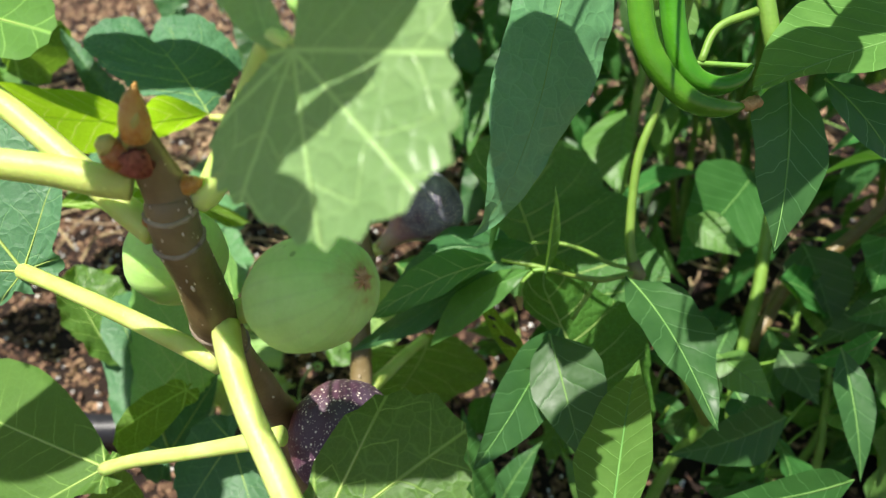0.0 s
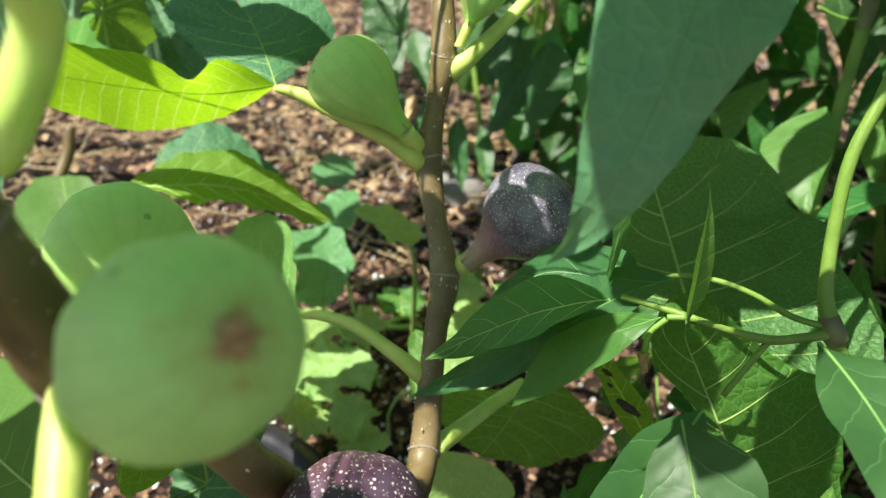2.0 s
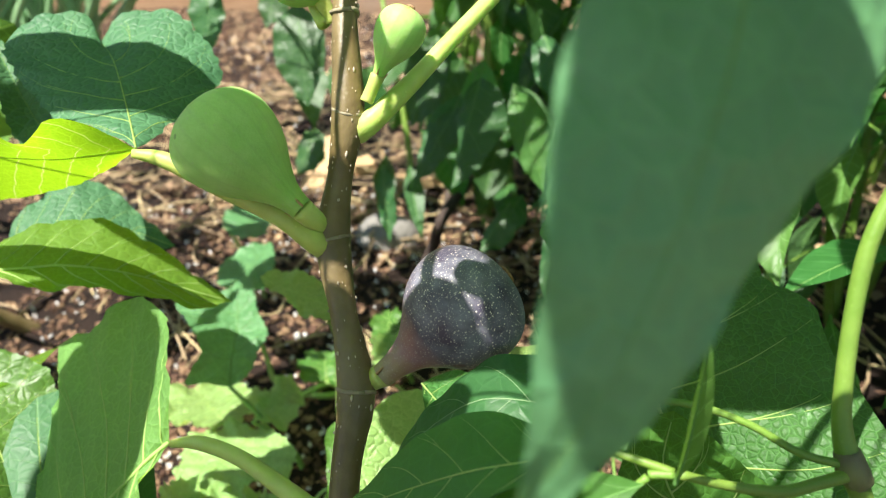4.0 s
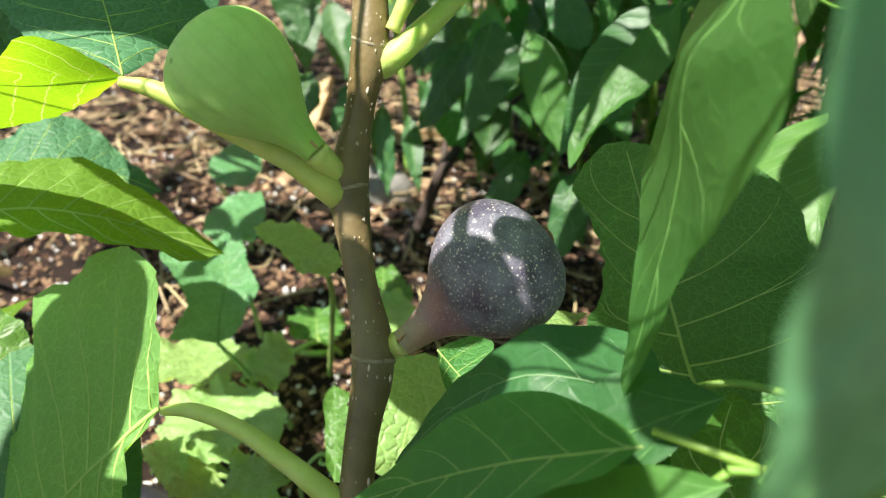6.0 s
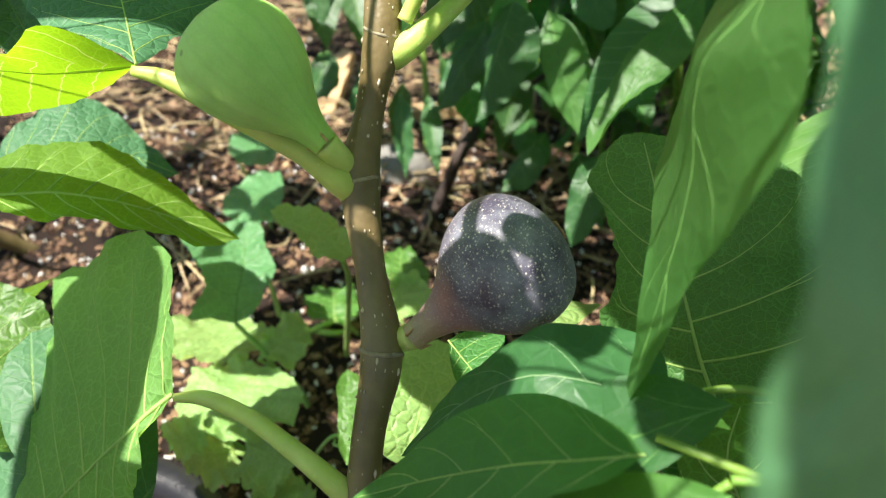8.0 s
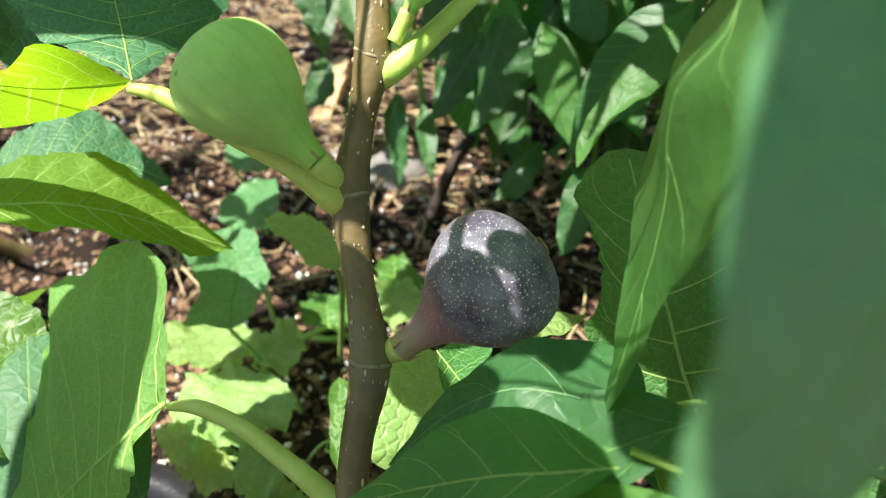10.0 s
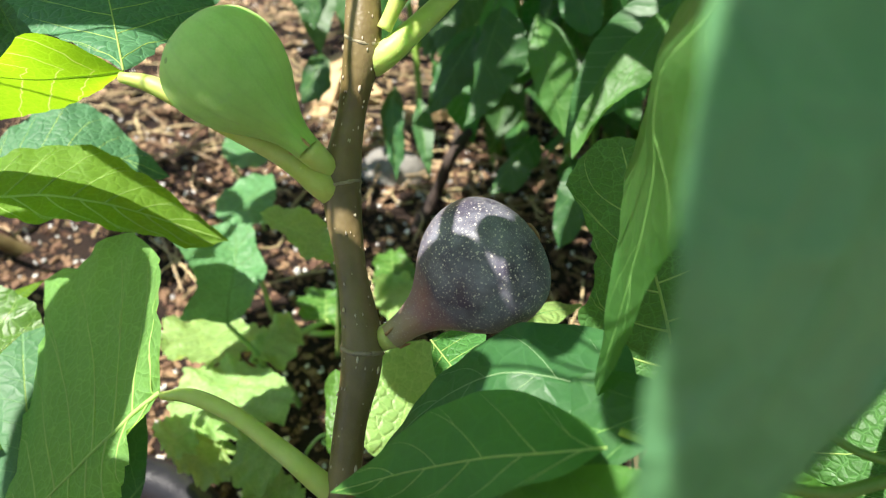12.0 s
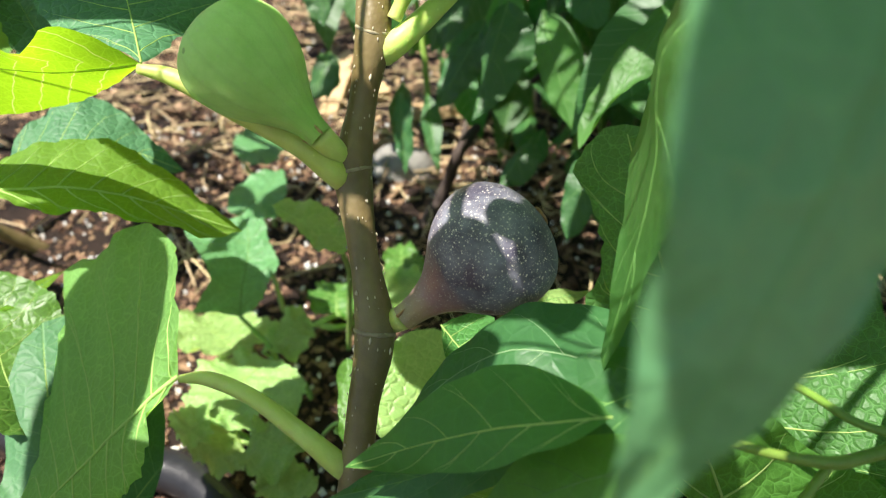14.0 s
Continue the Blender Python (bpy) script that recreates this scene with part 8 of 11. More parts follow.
sheet_leaf(PEPPER_BACK, [(0.0176, 0.7671, 0.2293), (0.0058, 0.7571, 0.2248), (-0.0004, 0.7443, 0.2057), (0.0009, 0.7310, 0.1831), (0.0076, 0.7186, 0.1721)], [(0.0176, 0.7671, 0.2293), (0.0142, 0.7447, 0.2130), (0.0110, 0.7319, 0.1928), (0.0076, 0.7186, 0.1721)], [(0.0176, 0.7671, 0.2293), (0.0282, 0.7507, 0.2259), (0.0274, 0.7382, 0.2055), (0.0187, 0.7228, 0.1830), (0.0076, 0.7186, 0.1721)], PEP_DARK, seed=274, ribs=4, rise=0.18, wave=0.0015, quilt=0.0004, vein=0.0005, label="large dark pepper leaf hanging")
sheet_leaf(PEPPER_BACK, [(-0.1898, 0.8363, 0.2594), (-0.1984, 0.8271, 0.2550), (-0.2028, 0.8156, 0.2375), (-0.1985, 0.8010, 0.2236)], [(-0.1898, 0.8363, 0.2594), (-0.1904, 0.8183, 0.2495), (-0.1944, 0.8098, 0.2367), (-0.1985, 0.8010, 0.2236)], [(-0.1898, 0.8363, 0.2594), (-0.1829, 0.8154, 0.2499), (-0.1861, 0.8056, 0.2348), (-0.1985, 0.8010, 0.2236)], PEP_DARK, seed=275, ribs=4, rise=0.18, wave=0.0015, quilt=0.0004, vein=0.0005, label="large dark pepper leaf hanging")
sheet_leaf(PEPPER_BACK, [(-0.1614, 0.8292, 0.2377), (-0.1626, 0.8158, 0.2237), (-0.1576, 0.8025, 0.1999), (-0.1429, 0.7846, 0.1769)], [(-0.1614, 0.8292, 0.2377), (-0.1534, 0.8083, 0.2198), (-0.1483, 0.7966, 0.1987), (-0.1429, 0.7846, 0.1769)], [(-0.1614, 0.8292, 0.2377), (-0.1470, 0.8122, 0.2319), (-0.1395, 0.7972, 0.2044), (-0.1429, 0.7846, 0.1769)], PEP_DARK, seed=276, ribs=4, rise=0.18, wave=0.0015, quilt=0.0004, vein=0.0005, label="large dark pepper leaf hanging")
sheet_leaf(PEPPER_BACK, [(-0.0341, 0.7988, 0.2213), (-0.0440, 0.7882, 0.2151), (-0.0530, 0.7776, 0.2006), (-0.0552, 0.7625, 0.1881)], [(-0.0341, 0.7988, 0.2213), (-0.0405, 0.7805, 0.2129), (-0.0478, 0.7716, 0.2007), (-0.0552, 0.7625, 0.1881)], [(-0.0341, 0.7988, 0.2213), (-0.0237, 0.7786, 0.2117), (-0.0342, 0.7654, 0.1934), (-0.0552, 0.7625, 0.1881)], PEP_DARK, seed=277, ribs=4, rise=0.18, wave=0.0015, quilt=0.0004, vein=0.0005, label="large dark pepper leaf hanging")
sheet_leaf(PEPPER_BACK, [(-0.2445, 0.8488, 0.2600), (-0.2480, 0.8385, 0.2520), (-0.2438, 0.8300, 0.2364), (-0.2284, 0.8204, 0.2268)], [(-0.2445, 0.8488, 0.2600), (-0.2365, 0.8332, 0.2509), (-0.2325, 0.8269, 0.2390), (-0.2284, 0.8204, 0.2268)], [(-0.2445, 0.8488, 0.2600), (-0.2243, 0.8352, 0.2578), (-0.2192, 0.8270, 0.2426), (-0.2284, 0.8204, 0.2268)], PEP_DARK, seed=278, ribs=4, rise=0.18, wave=0.0015, quilt=0.0004, vein=0.0005, label="large dark pepper leaf hanging")
sheet_leaf(PEPPER_BACK, [(-0.1234, 0.8961, 0.3353), (-0.1333, 0.8842, 0.3269), (-0.1370, 0.8702, 0.3050), (-0.1350, 0.8602, 0.2877), (-0.1250, 0.8498, 0.2787)], [(-0.1234, 0.8961, 0.3353), (-0.1224, 0.8738, 0.3177), (-0.1237, 0.8620, 0.2985), (-0.1250, 0.8498, 0.2787)], [(-0.1234, 0.8961, 0.3353), (-0.1085, 0.8765, 0.3252), (-0.1073, 0.8639, 0.3039), (-0.1141, 0.8520, 0.2865), (-0.1250, 0.8498, 0.2787)], PEP_DARK, seed=279, ribs=4, rise=0.18, wave=0.0015, quilt=0.0004, vein=0.0005, label="large dark pepper leaf hanging")
sheet_leaf(PEPPER_BACK, [(-0.0188, 0.8707, 0.3549), (-0.0278, 0.8570, 0.3432), (-0.0215, 0.8440, 0.3195), (-0.0083, 0.8399, 0.3080), (0.0059, 0.8345, 0.3059)], [(-0.0188, 0.8707, 0.3549), (-0.0103, 0.8515, 0.3397), (-0.0023, 0.8431, 0.3231), (0.0059, 0.8345, 0.3059)], [(-0.0188, 0.8707, 0.3549), (-0.0035, 0.8541, 0.3496), (0.0108, 0.8456, 0.3305), (0.0124, 0.8354, 0.3130), (0.0059, 0.8345, 0.3059)], PEP_DARK, seed=280, ribs=4, rise=0.18, wave=0.0015, quilt=0.0004, vein=0.0005, label="large dark pepper leaf hanging")
sheet_leaf(PEPPER_BACK, [(-0.2586, 0.8851, 0.3770), (-0.2747, 0.8646, 0.3555), (-0.2676, 0.8486, 0.3203), (-0.2347, 0.8350, 0.2878)], [(-0.2586, 0.8851, 0.3770), (-0.2478, 0.8621, 0.3483), (-0.2414, 0.8488, 0.3185), (-0.2347, 0.8350, 0.2878)], [(-0.2586, 0.8851, 0.3770), (-0.2258, 0.8678, 0.3556), (-0.2230, 0.8496, 0.3184), (-0.2347, 0.8350, 0.2878)], PEP_DARK, seed=281, ribs=4, rise=0.18, wave=0.0015, quilt=0.0004, vein=0.0005, label="large dark pepper leaf hanging")
sheet_leaf(PEPPER_BACK, [(-0.3649, 0.9098, 0.3972), (-0.3761, 0.8899, 0.3743), (-0.3700, 0.8792, 0.3497), (-0.3492, 0.8686, 0.3304)], [(-0.3649, 0.9098, 0.3972), (-0.3560, 0.8898, 0.3758), (-0.3527, 0.8794, 0.3534), (-0.3492, 0.8686, 0.3304)], [(-0.3649, 0.9098, 0.3972), (-0.3387, 0.8892, 0.3733), (-0.3381, 0.8753, 0.3461), (-0.3492, 0.8686, 0.3304)], PEP_DARK, seed=282, ribs=4, rise=0.18, wave=0.0015, quilt=0.0004, vein=0.0005, label="large dark pepper leaf hanging")
sheet_leaf(PEPPER_BACK, [(-0.0894, 0.8518, 0.3025), (-0.1096, 0.8360, 0.2927), (-0.1202, 0.8173, 0.2625), (-0.1200, 0.7975, 0.2374)], [(-0.0894, 0.8518, 0.3025), (-0.0981, 0.8273, 0.2826), (-0.1089, 0.8126, 0.2603), (-0.1200, 0.7975, 0.2374)], [(-0.0894, 0.8518, 0.3025), (-0.0820, 0.8277, 0.2828), (-0.0984, 0.8065, 0.2512), (-0.1200, 0.7975, 0.2374)], PEP_DARK, seed=283, ribs=4, rise=0.18, wave=0.0015, quilt=0.0004, vein=0.0005, label="large dark pepper leaf hanging")
sheet_leaf(PEPPER_BACK, [(-0.0760, 0.8922, 0.3278), (-0.0897, 0.8748, 0.3113), (-0.0962, 0.8516, 0.2698), (-0.0847, 0.8256, 0.2258)], [(-0.0760, 0.8922, 0.3278), (-0.0776, 0.8634, 0.2955), (-0.0811, 0.8448, 0.2612), (-0.0847, 0.8256, 0.2258)], [(-0.0760, 0.8922, 0.3278), (-0.0592, 0.8706, 0.3075), (-0.0613, 0.8489, 0.2665), (-0.0847, 0.8256, 0.2258)], PEP_MID, seed=284, ribs=4, rise=0.18, wave=0.0015, quilt=0.0004, vein=0.0005, label="large dark pepper leaf hanging")
sheet_leaf(PEPPER_BACK, [(-0.1296, 0.9300, 0.3426), (-0.1505, 0.9136, 0.3321), (-0.1573, 0.8946, 0.2990), (-0.1436, 0.8731, 0.2626)], [(-0.1296, 0.9300, 0.3426), (-0.1326, 0.9045, 0.3173), (-0.1380, 0.8890, 0.2904), (-0.1436, 0.8731, 0.2626)], [(-0.1296, 0.9300, 0.3426), (-0.1112, 0.9083, 0.3211), (-0.1219, 0.8856, 0.2832), (-0.1436, 0.8731, 0.2626)], PEP_DARK, seed=285, ribs=4, rise=0.18, wave=0.0015, quilt=0.0004, vein=0.0005, label="large dark pepper leaf hanging")
sheet_leaf(PEPPER_BACK, [(-0.3033, 0.9541, 0.4018), (-0.3143, 0.9406, 0.3911), (-0.3204, 0.9272, 0.3686), (-0.3078, 0.9128, 0.3465)], [(-0.3033, 0.9541, 0.4018), (-0.3017, 0.9338, 0.3841), (-0.3047, 0.9235, 0.3656), (-0.3078, 0.9128, 0.3465)], [(-0.3033, 0.9541, 0.4018), (-0.2834, 0.9370, 0.3884), (-0.2882, 0.9213, 0.3606), (-0.3078, 0.9128, 0.3465)], PEP_DARK, seed=286, ribs=4, rise=0.18, wave=0.0015, quilt=0.0004, vein=0.0005, label="large dark pepper leaf hanging")
sheet_leaf(PEPPER_BACK, [(-0.2220, 0.8187, 0.2711), (-0.2307, 0.8088, 0.2659), (-0.2356, 0.7995, 0.2509), (-0.2292, 0.7871, 0.2365)], [(-0.2220, 0.8187, 0.2711), (-0.2218, 0.8022, 0.2615), (-0.2255, 0.7948, 0.2492), (-0.2292, 0.7871, 0.2365)], [(-0.2220, 0.8187, 0.2711), (-0.2071, 0.8023, 0.2622), (-0.2133, 0.7916, 0.2448), (-0.2292, 0.7871, 0.2365)], PEP_DARK, seed=287, ribs=4, rise=0.18, wave=0.0015, quilt=0.0004, vein=0.0005, label="large dark pepper leaf hanging")
lance_leaf(PEPPER_BACK, (-0.0809, 0.8826, 0.3177), (-0.0910, 0.8222, 0.2210), (-0.0793, 0.8549, 0.2712), PEPPER_LEAF, seed=98, fold=8, arch=0.05, wave=0.05, full=0.85, vein=0.0008, left=5.22)
lance_leaf(PEPPER_BACK, (-0.0988, 0.9273, 0.2801), (-0.1364, 0.8665, 0.2120), (-0.1045, 0.8954, 0.2469), PEPPER_LEAF, seed=99, fold=8, arch=0.05, wave=0.05, full=0.85, vein=0.0008, left=1.21)
lance_leaf(PEPPER_BACK, (-0.0404, 0.8427, 0.3160), (0.0032, 0.7906, 0.2340), (-0.0085, 0.8231, 0.2885), PEPPER_LEAF, seed=100, fold=8, arch=0.05, wave=0.05, full=0.85, vein=0.0008, left=1.46)
lance_leaf(PEPPER_BACK, (0.0675, 0.7285, 0.3643), (0.0011, 0.6916, 0.2673), (0.0611, 0.6931, 0.3202), PEPPER_DARK, seed=101, fold=14, arch=0.05, wave=0.05, full=0.85, vein=0.0008, left=1.07)
lance_leaf(PEPPER_BACK, (-0.0353, 0.9078, 0.1860), (-0.0573, 0.8563, 0.1476), (-0.0339, 0.8802, 0.1605), PEPPER_DARK, seed=102, fold=8, arch=0.05, wave=0.05, full=0.85, vein=0.0008, left=1.2)
lance_leaf(PEPPER_BACK, (-0.1918, 0.9365, 0.2098), (-0.1766, 0.8776, 0.1461), (-0.1720, 0.9117, 0.1795), PEPPER_DARK, seed=103, fold=8, arch=0.05, wave=0.05, full=0.85, vein=0.0008, left=0.9)
lance_leaf(PEPPER_BACK, (-0.1596, 0.9179, 0.2069), (-0.1326, 0.8622, 0.1445), (-0.1373, 0.8941, 0.1780), PEPPER_DARK, seed=104, fold=8, arch=0.05, wave=0.05, full=0.85, vein=0.0008, left=1.16)
lance_leaf(PEPPER_BACK, (-0.1262, 0.9254, 0.3259), (-0.1362, 0.8719, 0.2603), (-0.1182, 0.9001, 0.2980), PEPPER_DARK, seed=105, fold=8, arch=0.05, wave=0.05, full=0.85, vein=0.0008, left=1.08)
lance_leaf(PEPPER_BACK, (-0.0390, 1.0140, 0.3242), (-0.0130, 0.9689, 0.2795), (-0.0165, 0.9966, 0.3050), PEPPER_DARK, seed=106, fold=8, arch=0.05, wave=0.05, full=0.85, vein=0.0008, left=1.76)
lance_leaf(PEPPER_BACK, (-0.0024, 0.8862, 0.1779), (0.0310, 0.8197, 0.1347), (0.0282, 0.8618, 0.1600), PEPPER_DARK, seed=107, fold=8, arch=0.05, wave=0.05, full=0.85, vein=0.0008, left=1.21)
lance_leaf(PEPPER_BACK, (0.0301, 0.9401, 0.3348), (0.0140, 0.8834, 0.2858), (0.0347, 0.9109, 0.3055), PEPPER_DARK, seed=108, fold=8, arch=0.05, wave=0.05, full=0.85, vein=0.0008, left=1.36)
lance_leaf(PEPPER_BACK, (0.0675, 0.9296, 0.3437), (0.0439, 0.8797, 0.3085), (0.0693, 0.9006, 0.3178), PEPPER_DARK, seed=109, fold=8, arch=0.05, wave=0.05, full=0.85, vein=0.0008, left=1.08)
lance_leaf(PEPPER_BACK, (0.0274, 0.8508, 0.2663), (0.0555, 0.8154, 0.2371), (0.0522, 0.8407, 0.2571), PEPPER_LEAF, seed=110, fold=8, arch=0.05, wave=0.05, full=0.85, vein=0.0008, left=1.17)
lance_leaf(PEPPER_BACK, (-0.0808, 1.0513, 0.2038), (-0.0927, 0.9776, 0.1252), (-0.0640, 1.0182, 0.1609), PEPPER_DARK, seed=111, fold=8, arch=0.05, wave=0.05, full=0.85, vein=0.0008, left=0.92)
lance_leaf(PEPPER_BACK, (0.0100, 1.0622, 0.2295), (0.0509, 0.9921, 0.1382), (0.0499, 1.0361, 0.1898), PEPPER_DARK, seed=112, fold=8, arch=0.05, wave=0.05, full=0.85, vein=0.0008, left=1.15)
lance_leaf(PEPPER_BACK, (-0.3325, 1.0514, 0.2923), (-0.2982, 0.9905, 0.2185), (-0.3015, 1.0333, 0.2641), PEPPER_DARK, seed=113, fold=8, arch=0.05, wave=0.05, full=0.85, vein=0.0008, left=1.46)
lance_leaf(PEPPER_BACK, (-0.3119, 1.1069, 0.2788), (-0.2684, 1.0434, 0.1974), (-0.2765, 1.0845, 0.2452), PEPPER_DARK, seed=114, fold=8, arch=0.05, wave=0.05, full=0.85, vein=0.0008, left=1.36)
lance_leaf(PEPPER_BACK, (-0.3460, 1.1026, 0.1851), (-0.3438, 1.0521, 0.1400), (-0.3303, 1.0769, 0.1597), PEPPER_DARK, seed=115, fold=8, arch=0.05, wave=0.05, full=0.85, vein=0.0008, left=1.39)
lance_leaf(PEPPER_BACK, (0.0945, 1.2165, 0.0948), (0.0780, 1.1718, 0.0380), (0.0994, 1.1963, 0.0624), PEPPER_DARK, seed=116, fold=8, arch=0.05, wave=0.05, full=0.85, vein=0.0008)
lance_leaf(PEPPER_BACK, (-0.0807, 1.1400, 0.2089), (-0.0453, 1.1015, 0.1435), (-0.0512, 1.1314, 0.1964), PEPPER_LEAF, seed=117, fold=8, arch=0.05, wave=0.05, full=0.85, vein=0.0008)
lance_leaf(PEPPER_BACK, (-0.1239, 1.0284, 0.3022), (-0.1607, 0.9942, 0.2273), (-0.1263, 1.0111, 0.2551), PEPPER_DARK, seed=118, fold=8, arch=0.05, wave=0.05, full=0.85, vein=0.0008)
lance_leaf(PEPPER_BACK, (0.0820, 1.3362, 0.2341), (0.0772, 1.2823, 0.1972), (0.0899, 1.3069, 0.1880), PEPPER_DARK, seed=119, fold=8, arch=0.05, wave=0.05, full=0.85, vein=0.0008)
lance_leaf(PEPPER_BACK, (-0.1187, 1.2452, 0.2548), (-0.1474, 1.1764, 0.2053), (-0.1009, 1.2038, 0.2503), PEPPER_DARK, seed=120, fold=8, arch=0.05, wave=0.05, full=0.85, vein=0.0008)
lance_leaf(PEPPER_BACK, (0.0558, 1.1273, 0.1176), (0.0585, 1.0846, 0.0806), (0.0667, 1.1066, 0.1151), PEPPER_DARK, seed=121, fold=8, arch=0.05, wave=0.05, full=0.85, vein=0.0008)
lance_leaf(PEPPER_BACK, (-0.0798, 1.2563, 0.2981), (-0.0174, 1.2158, 0.2399), (-0.0426, 1.2638, 0.2800), PEPPER_DARK, seed=122, fold=8, arch=0.05, wave=0.05, full=0.85, vein=0.0008)
lance_leaf(PEPPER_BACK, (-0.0854, 1.0608, 0.3414), (-0.0804, 1.0138, 0.2848), (-0.0695, 1.0470, 0.3052), PEPPER_LEAF, seed=123, fold=8, arch=0.05, wave=0.05, full=0.85, vein=0.0008)
lance_leaf(PEPPER_BACK, (-0.1674, 1.2216, 0.2208), (-0.1315, 1.1621, 0.1681), (-0.1347, 1.2092, 0.1941), PEPPER_LEAF, seed=124, fold=8, arch=0.05, wave=0.05, full=0.85, vein=0.0008)
lance_leaf(PEPPER_BACK, (-0.1917, 1.1268, 0.2632), (-0.1686, 1.0835, 0.2062), (-0.1635, 1.1313, 0.2152), PEPPER_LEAF, seed=125, fold=8, arch=0.05, wave=0.05, full=0.85, vein=0.0008)
lance_leaf(PEPPER_BACK, (-0.1956, 1.1104, 0.1897), (-0.1533, 1.0924, 0.1219), (-0.1722, 1.1320, 0.1670), PEPPER_DARK, seed=126, fold=8, arch=0.05, wave=0.05, full=0.85, vein=0.0008)
lance_leaf(PEPPER_BACK, (0.0409, 1.3073, 0.1937), (0.0196, 1.2289, 0.1278), (0.0578, 1.2637, 0.1728), PEPPER_DARK, seed=127, fold=8, arch=0.05, wave=0.05, full=0.85, vein=0.0008)
lance_leaf(PEPPER_BACK, (0.1032, 1.0341, 0.2155), (0.1047, 0.9596, 0.1688), (0.1197, 0.9996, 0.1766), PEPPER_DARK, seed=128, fold=8, arch=0.05, wave=0.05, full=0.85, vein=0.0008)
lance_leaf(PEPPER_BACK, (-0.0318, 1.1082, 0.2406), (-0.0155, 1.0904, 0.1734), (-0.0079, 1.1301, 0.2132), PEPPER_DARK, seed=129, fold=8, arch=0.05, wave=0.05, full=0.85, vein=0.0008)
lance_leaf(PEPPER_BACK, (-0.2253, 1.1877, 0.2868), (-0.2572, 1.1095, 0.2324), (-0.2214, 1.1435, 0.2577), PEPPER_DARK, seed=130, fold=8, arch=0.05, wave=0.05, full=0.85, vein=0.0008)
lance_leaf(PEPPER_BACK, (-0.1667, 1.0709, 0.3274), (-0.1534, 1.0376, 0.2635), (-0.1472, 1.0856, 0.2776), PEPPER_LEAF, seed=131, fold=8, arch=0.05, wave=0.05, full=0.85, vein=0.0008)
lance_leaf(PEPPER_BACK, (-0.0857, 1.1812, 0.1466), (-0.1058, 1.1513, 0.0927), (-0.0845, 1.1716, 0.1117), PEPPER_DARK, seed=132, fold=8, arch=0.05, wave=0.05, full=0.85, vein=0.0008)
lance_leaf(PEPPER_BACK, (-0.1512, 1.0911, 0.2188), (-0.1179, 1.0634, 0.1603), (-0.1236, 1.0874, 0.2099), PEPPER_DARK, seed=133, fold=8, arch=0.05, wave=0.05, full=0.85, vein=0.0008)
lance_leaf(PEPPER_BACK, (-0.0339, 1.0413, 0.3129), (-0.0444, 0.9916, 0.2691), (-0.0233, 1.0162, 0.2987), PEPPER_LEAF, seed=134, fold=8, arch=0.05, wave=0.05, full=0.85, vein=0.0008)
lance_leaf(PEPPER_BACK, (0.0694, 1.1078, 0.2161), (0.0913, 1.0997, 0.1633), (0.0880, 1.1444, 0.2037), PEPPER_LEAF, seed=135, fold=8, arch=0.05, wave=0.05, full=0.85, vein=0.0008)
lance_leaf(PEPPER_BACK, (-0.0189, 1.2260, 0.1535), (-0.0243, 1.1796, 0.0757), (-0.0026, 1.2008, 0.1230), PEPPER_DARK, seed=136, fold=8, arch=0.05, wave=0.05, full=0.85, vein=0.0008)
lance_leaf(PEPPER_BACK, (-0.0724, 1.2261, 0.1233), (-0.0290, 1.2038, 0.0837), (-0.0545, 1.2160, 0.1243), PEPPER_DARK, seed=137, fold=8, arch=0.05, wave=0.05, full=0.85, vein=0.0008)
lance_leaf(PEPPER_BACK, (-0.2558, 1.0915, 0.2763), (-0.2539, 1.0224, 0.2252), (-0.2351, 1.0640, 0.2723), PEPPER_DARK, seed=138, fold=8, arch=0.05, wave=0.05, full=0.85, vein=0.0008)
lance_leaf(PEPPER_BACK, (-0.2499, 1.0576, 0.2795), (-0.2287, 0.9962, 0.2228), (-0.2227, 1.0408, 0.2323), PEPPER_DARK, seed=139, fold=8, arch=0.05, wave=0.05, full=0.85, vein=0.0008)
lance_leaf(PEPPER_BACK, (0.0946, 1.0488, 0.1914), (0.1415, 0.9948, 0.1477), (0.1296, 1.0458, 0.1788), PEPPER_LEAF, seed=140, fold=8, arch=0.05, wave=0.05, full=0.85, vein=0.0008)
lance_leaf(PEPPER_BACK, (-0.1402, 0.9891, 0.2108), (-0.1057, 0.9484, 0.1507), (-0.1109, 0.9837, 0.1954), PEPPER_LEAF, seed=141, fold=8, arch=0.05, wave=0.05, full=0.85, vein=0.0008)
lance_leaf(PEPPER_BACK, (-0.0758, 1.0233, 0.2872), (-0.0368, 0.9700, 0.2318), (-0.0428, 1.0157, 0.2641), PEPPER_DARK, seed=142, fold=8, arch=0.05, wave=0.05, full=0.85, vein=0.0008)
lance_leaf(PEPPER_BACK, (-0.2127, 1.1900, 0.2355), (-0.2453, 1.1307, 0.1810), (-0.2248, 1.1631, 0.1876), PEPPER_DARK, seed=143, fold=8, arch=0.05, wave=0.05, full=0.85, vein=0.0008)
lance_leaf(PEPPER_BACK, (-0.0567, 1.1080, 0.2595), (-0.0221, 1.1043, 0.2060), (-0.0423, 1.1395, 0.2475), PEPPER_DARK, seed=144, fold=8, arch=0.05, wave=0.05, full=0.85, vein=0.0008)
lance_leaf(PEPPER_BACK, (0.0812, 1.1869, 0.3026), (0.0882, 1.1128, 0.2538), (0.0986, 1.1560, 0.2789), PEPPER_LEAF, seed=145, fold=8, arch=0.05, wave=0.05, full=0.85, vein=0.0008)
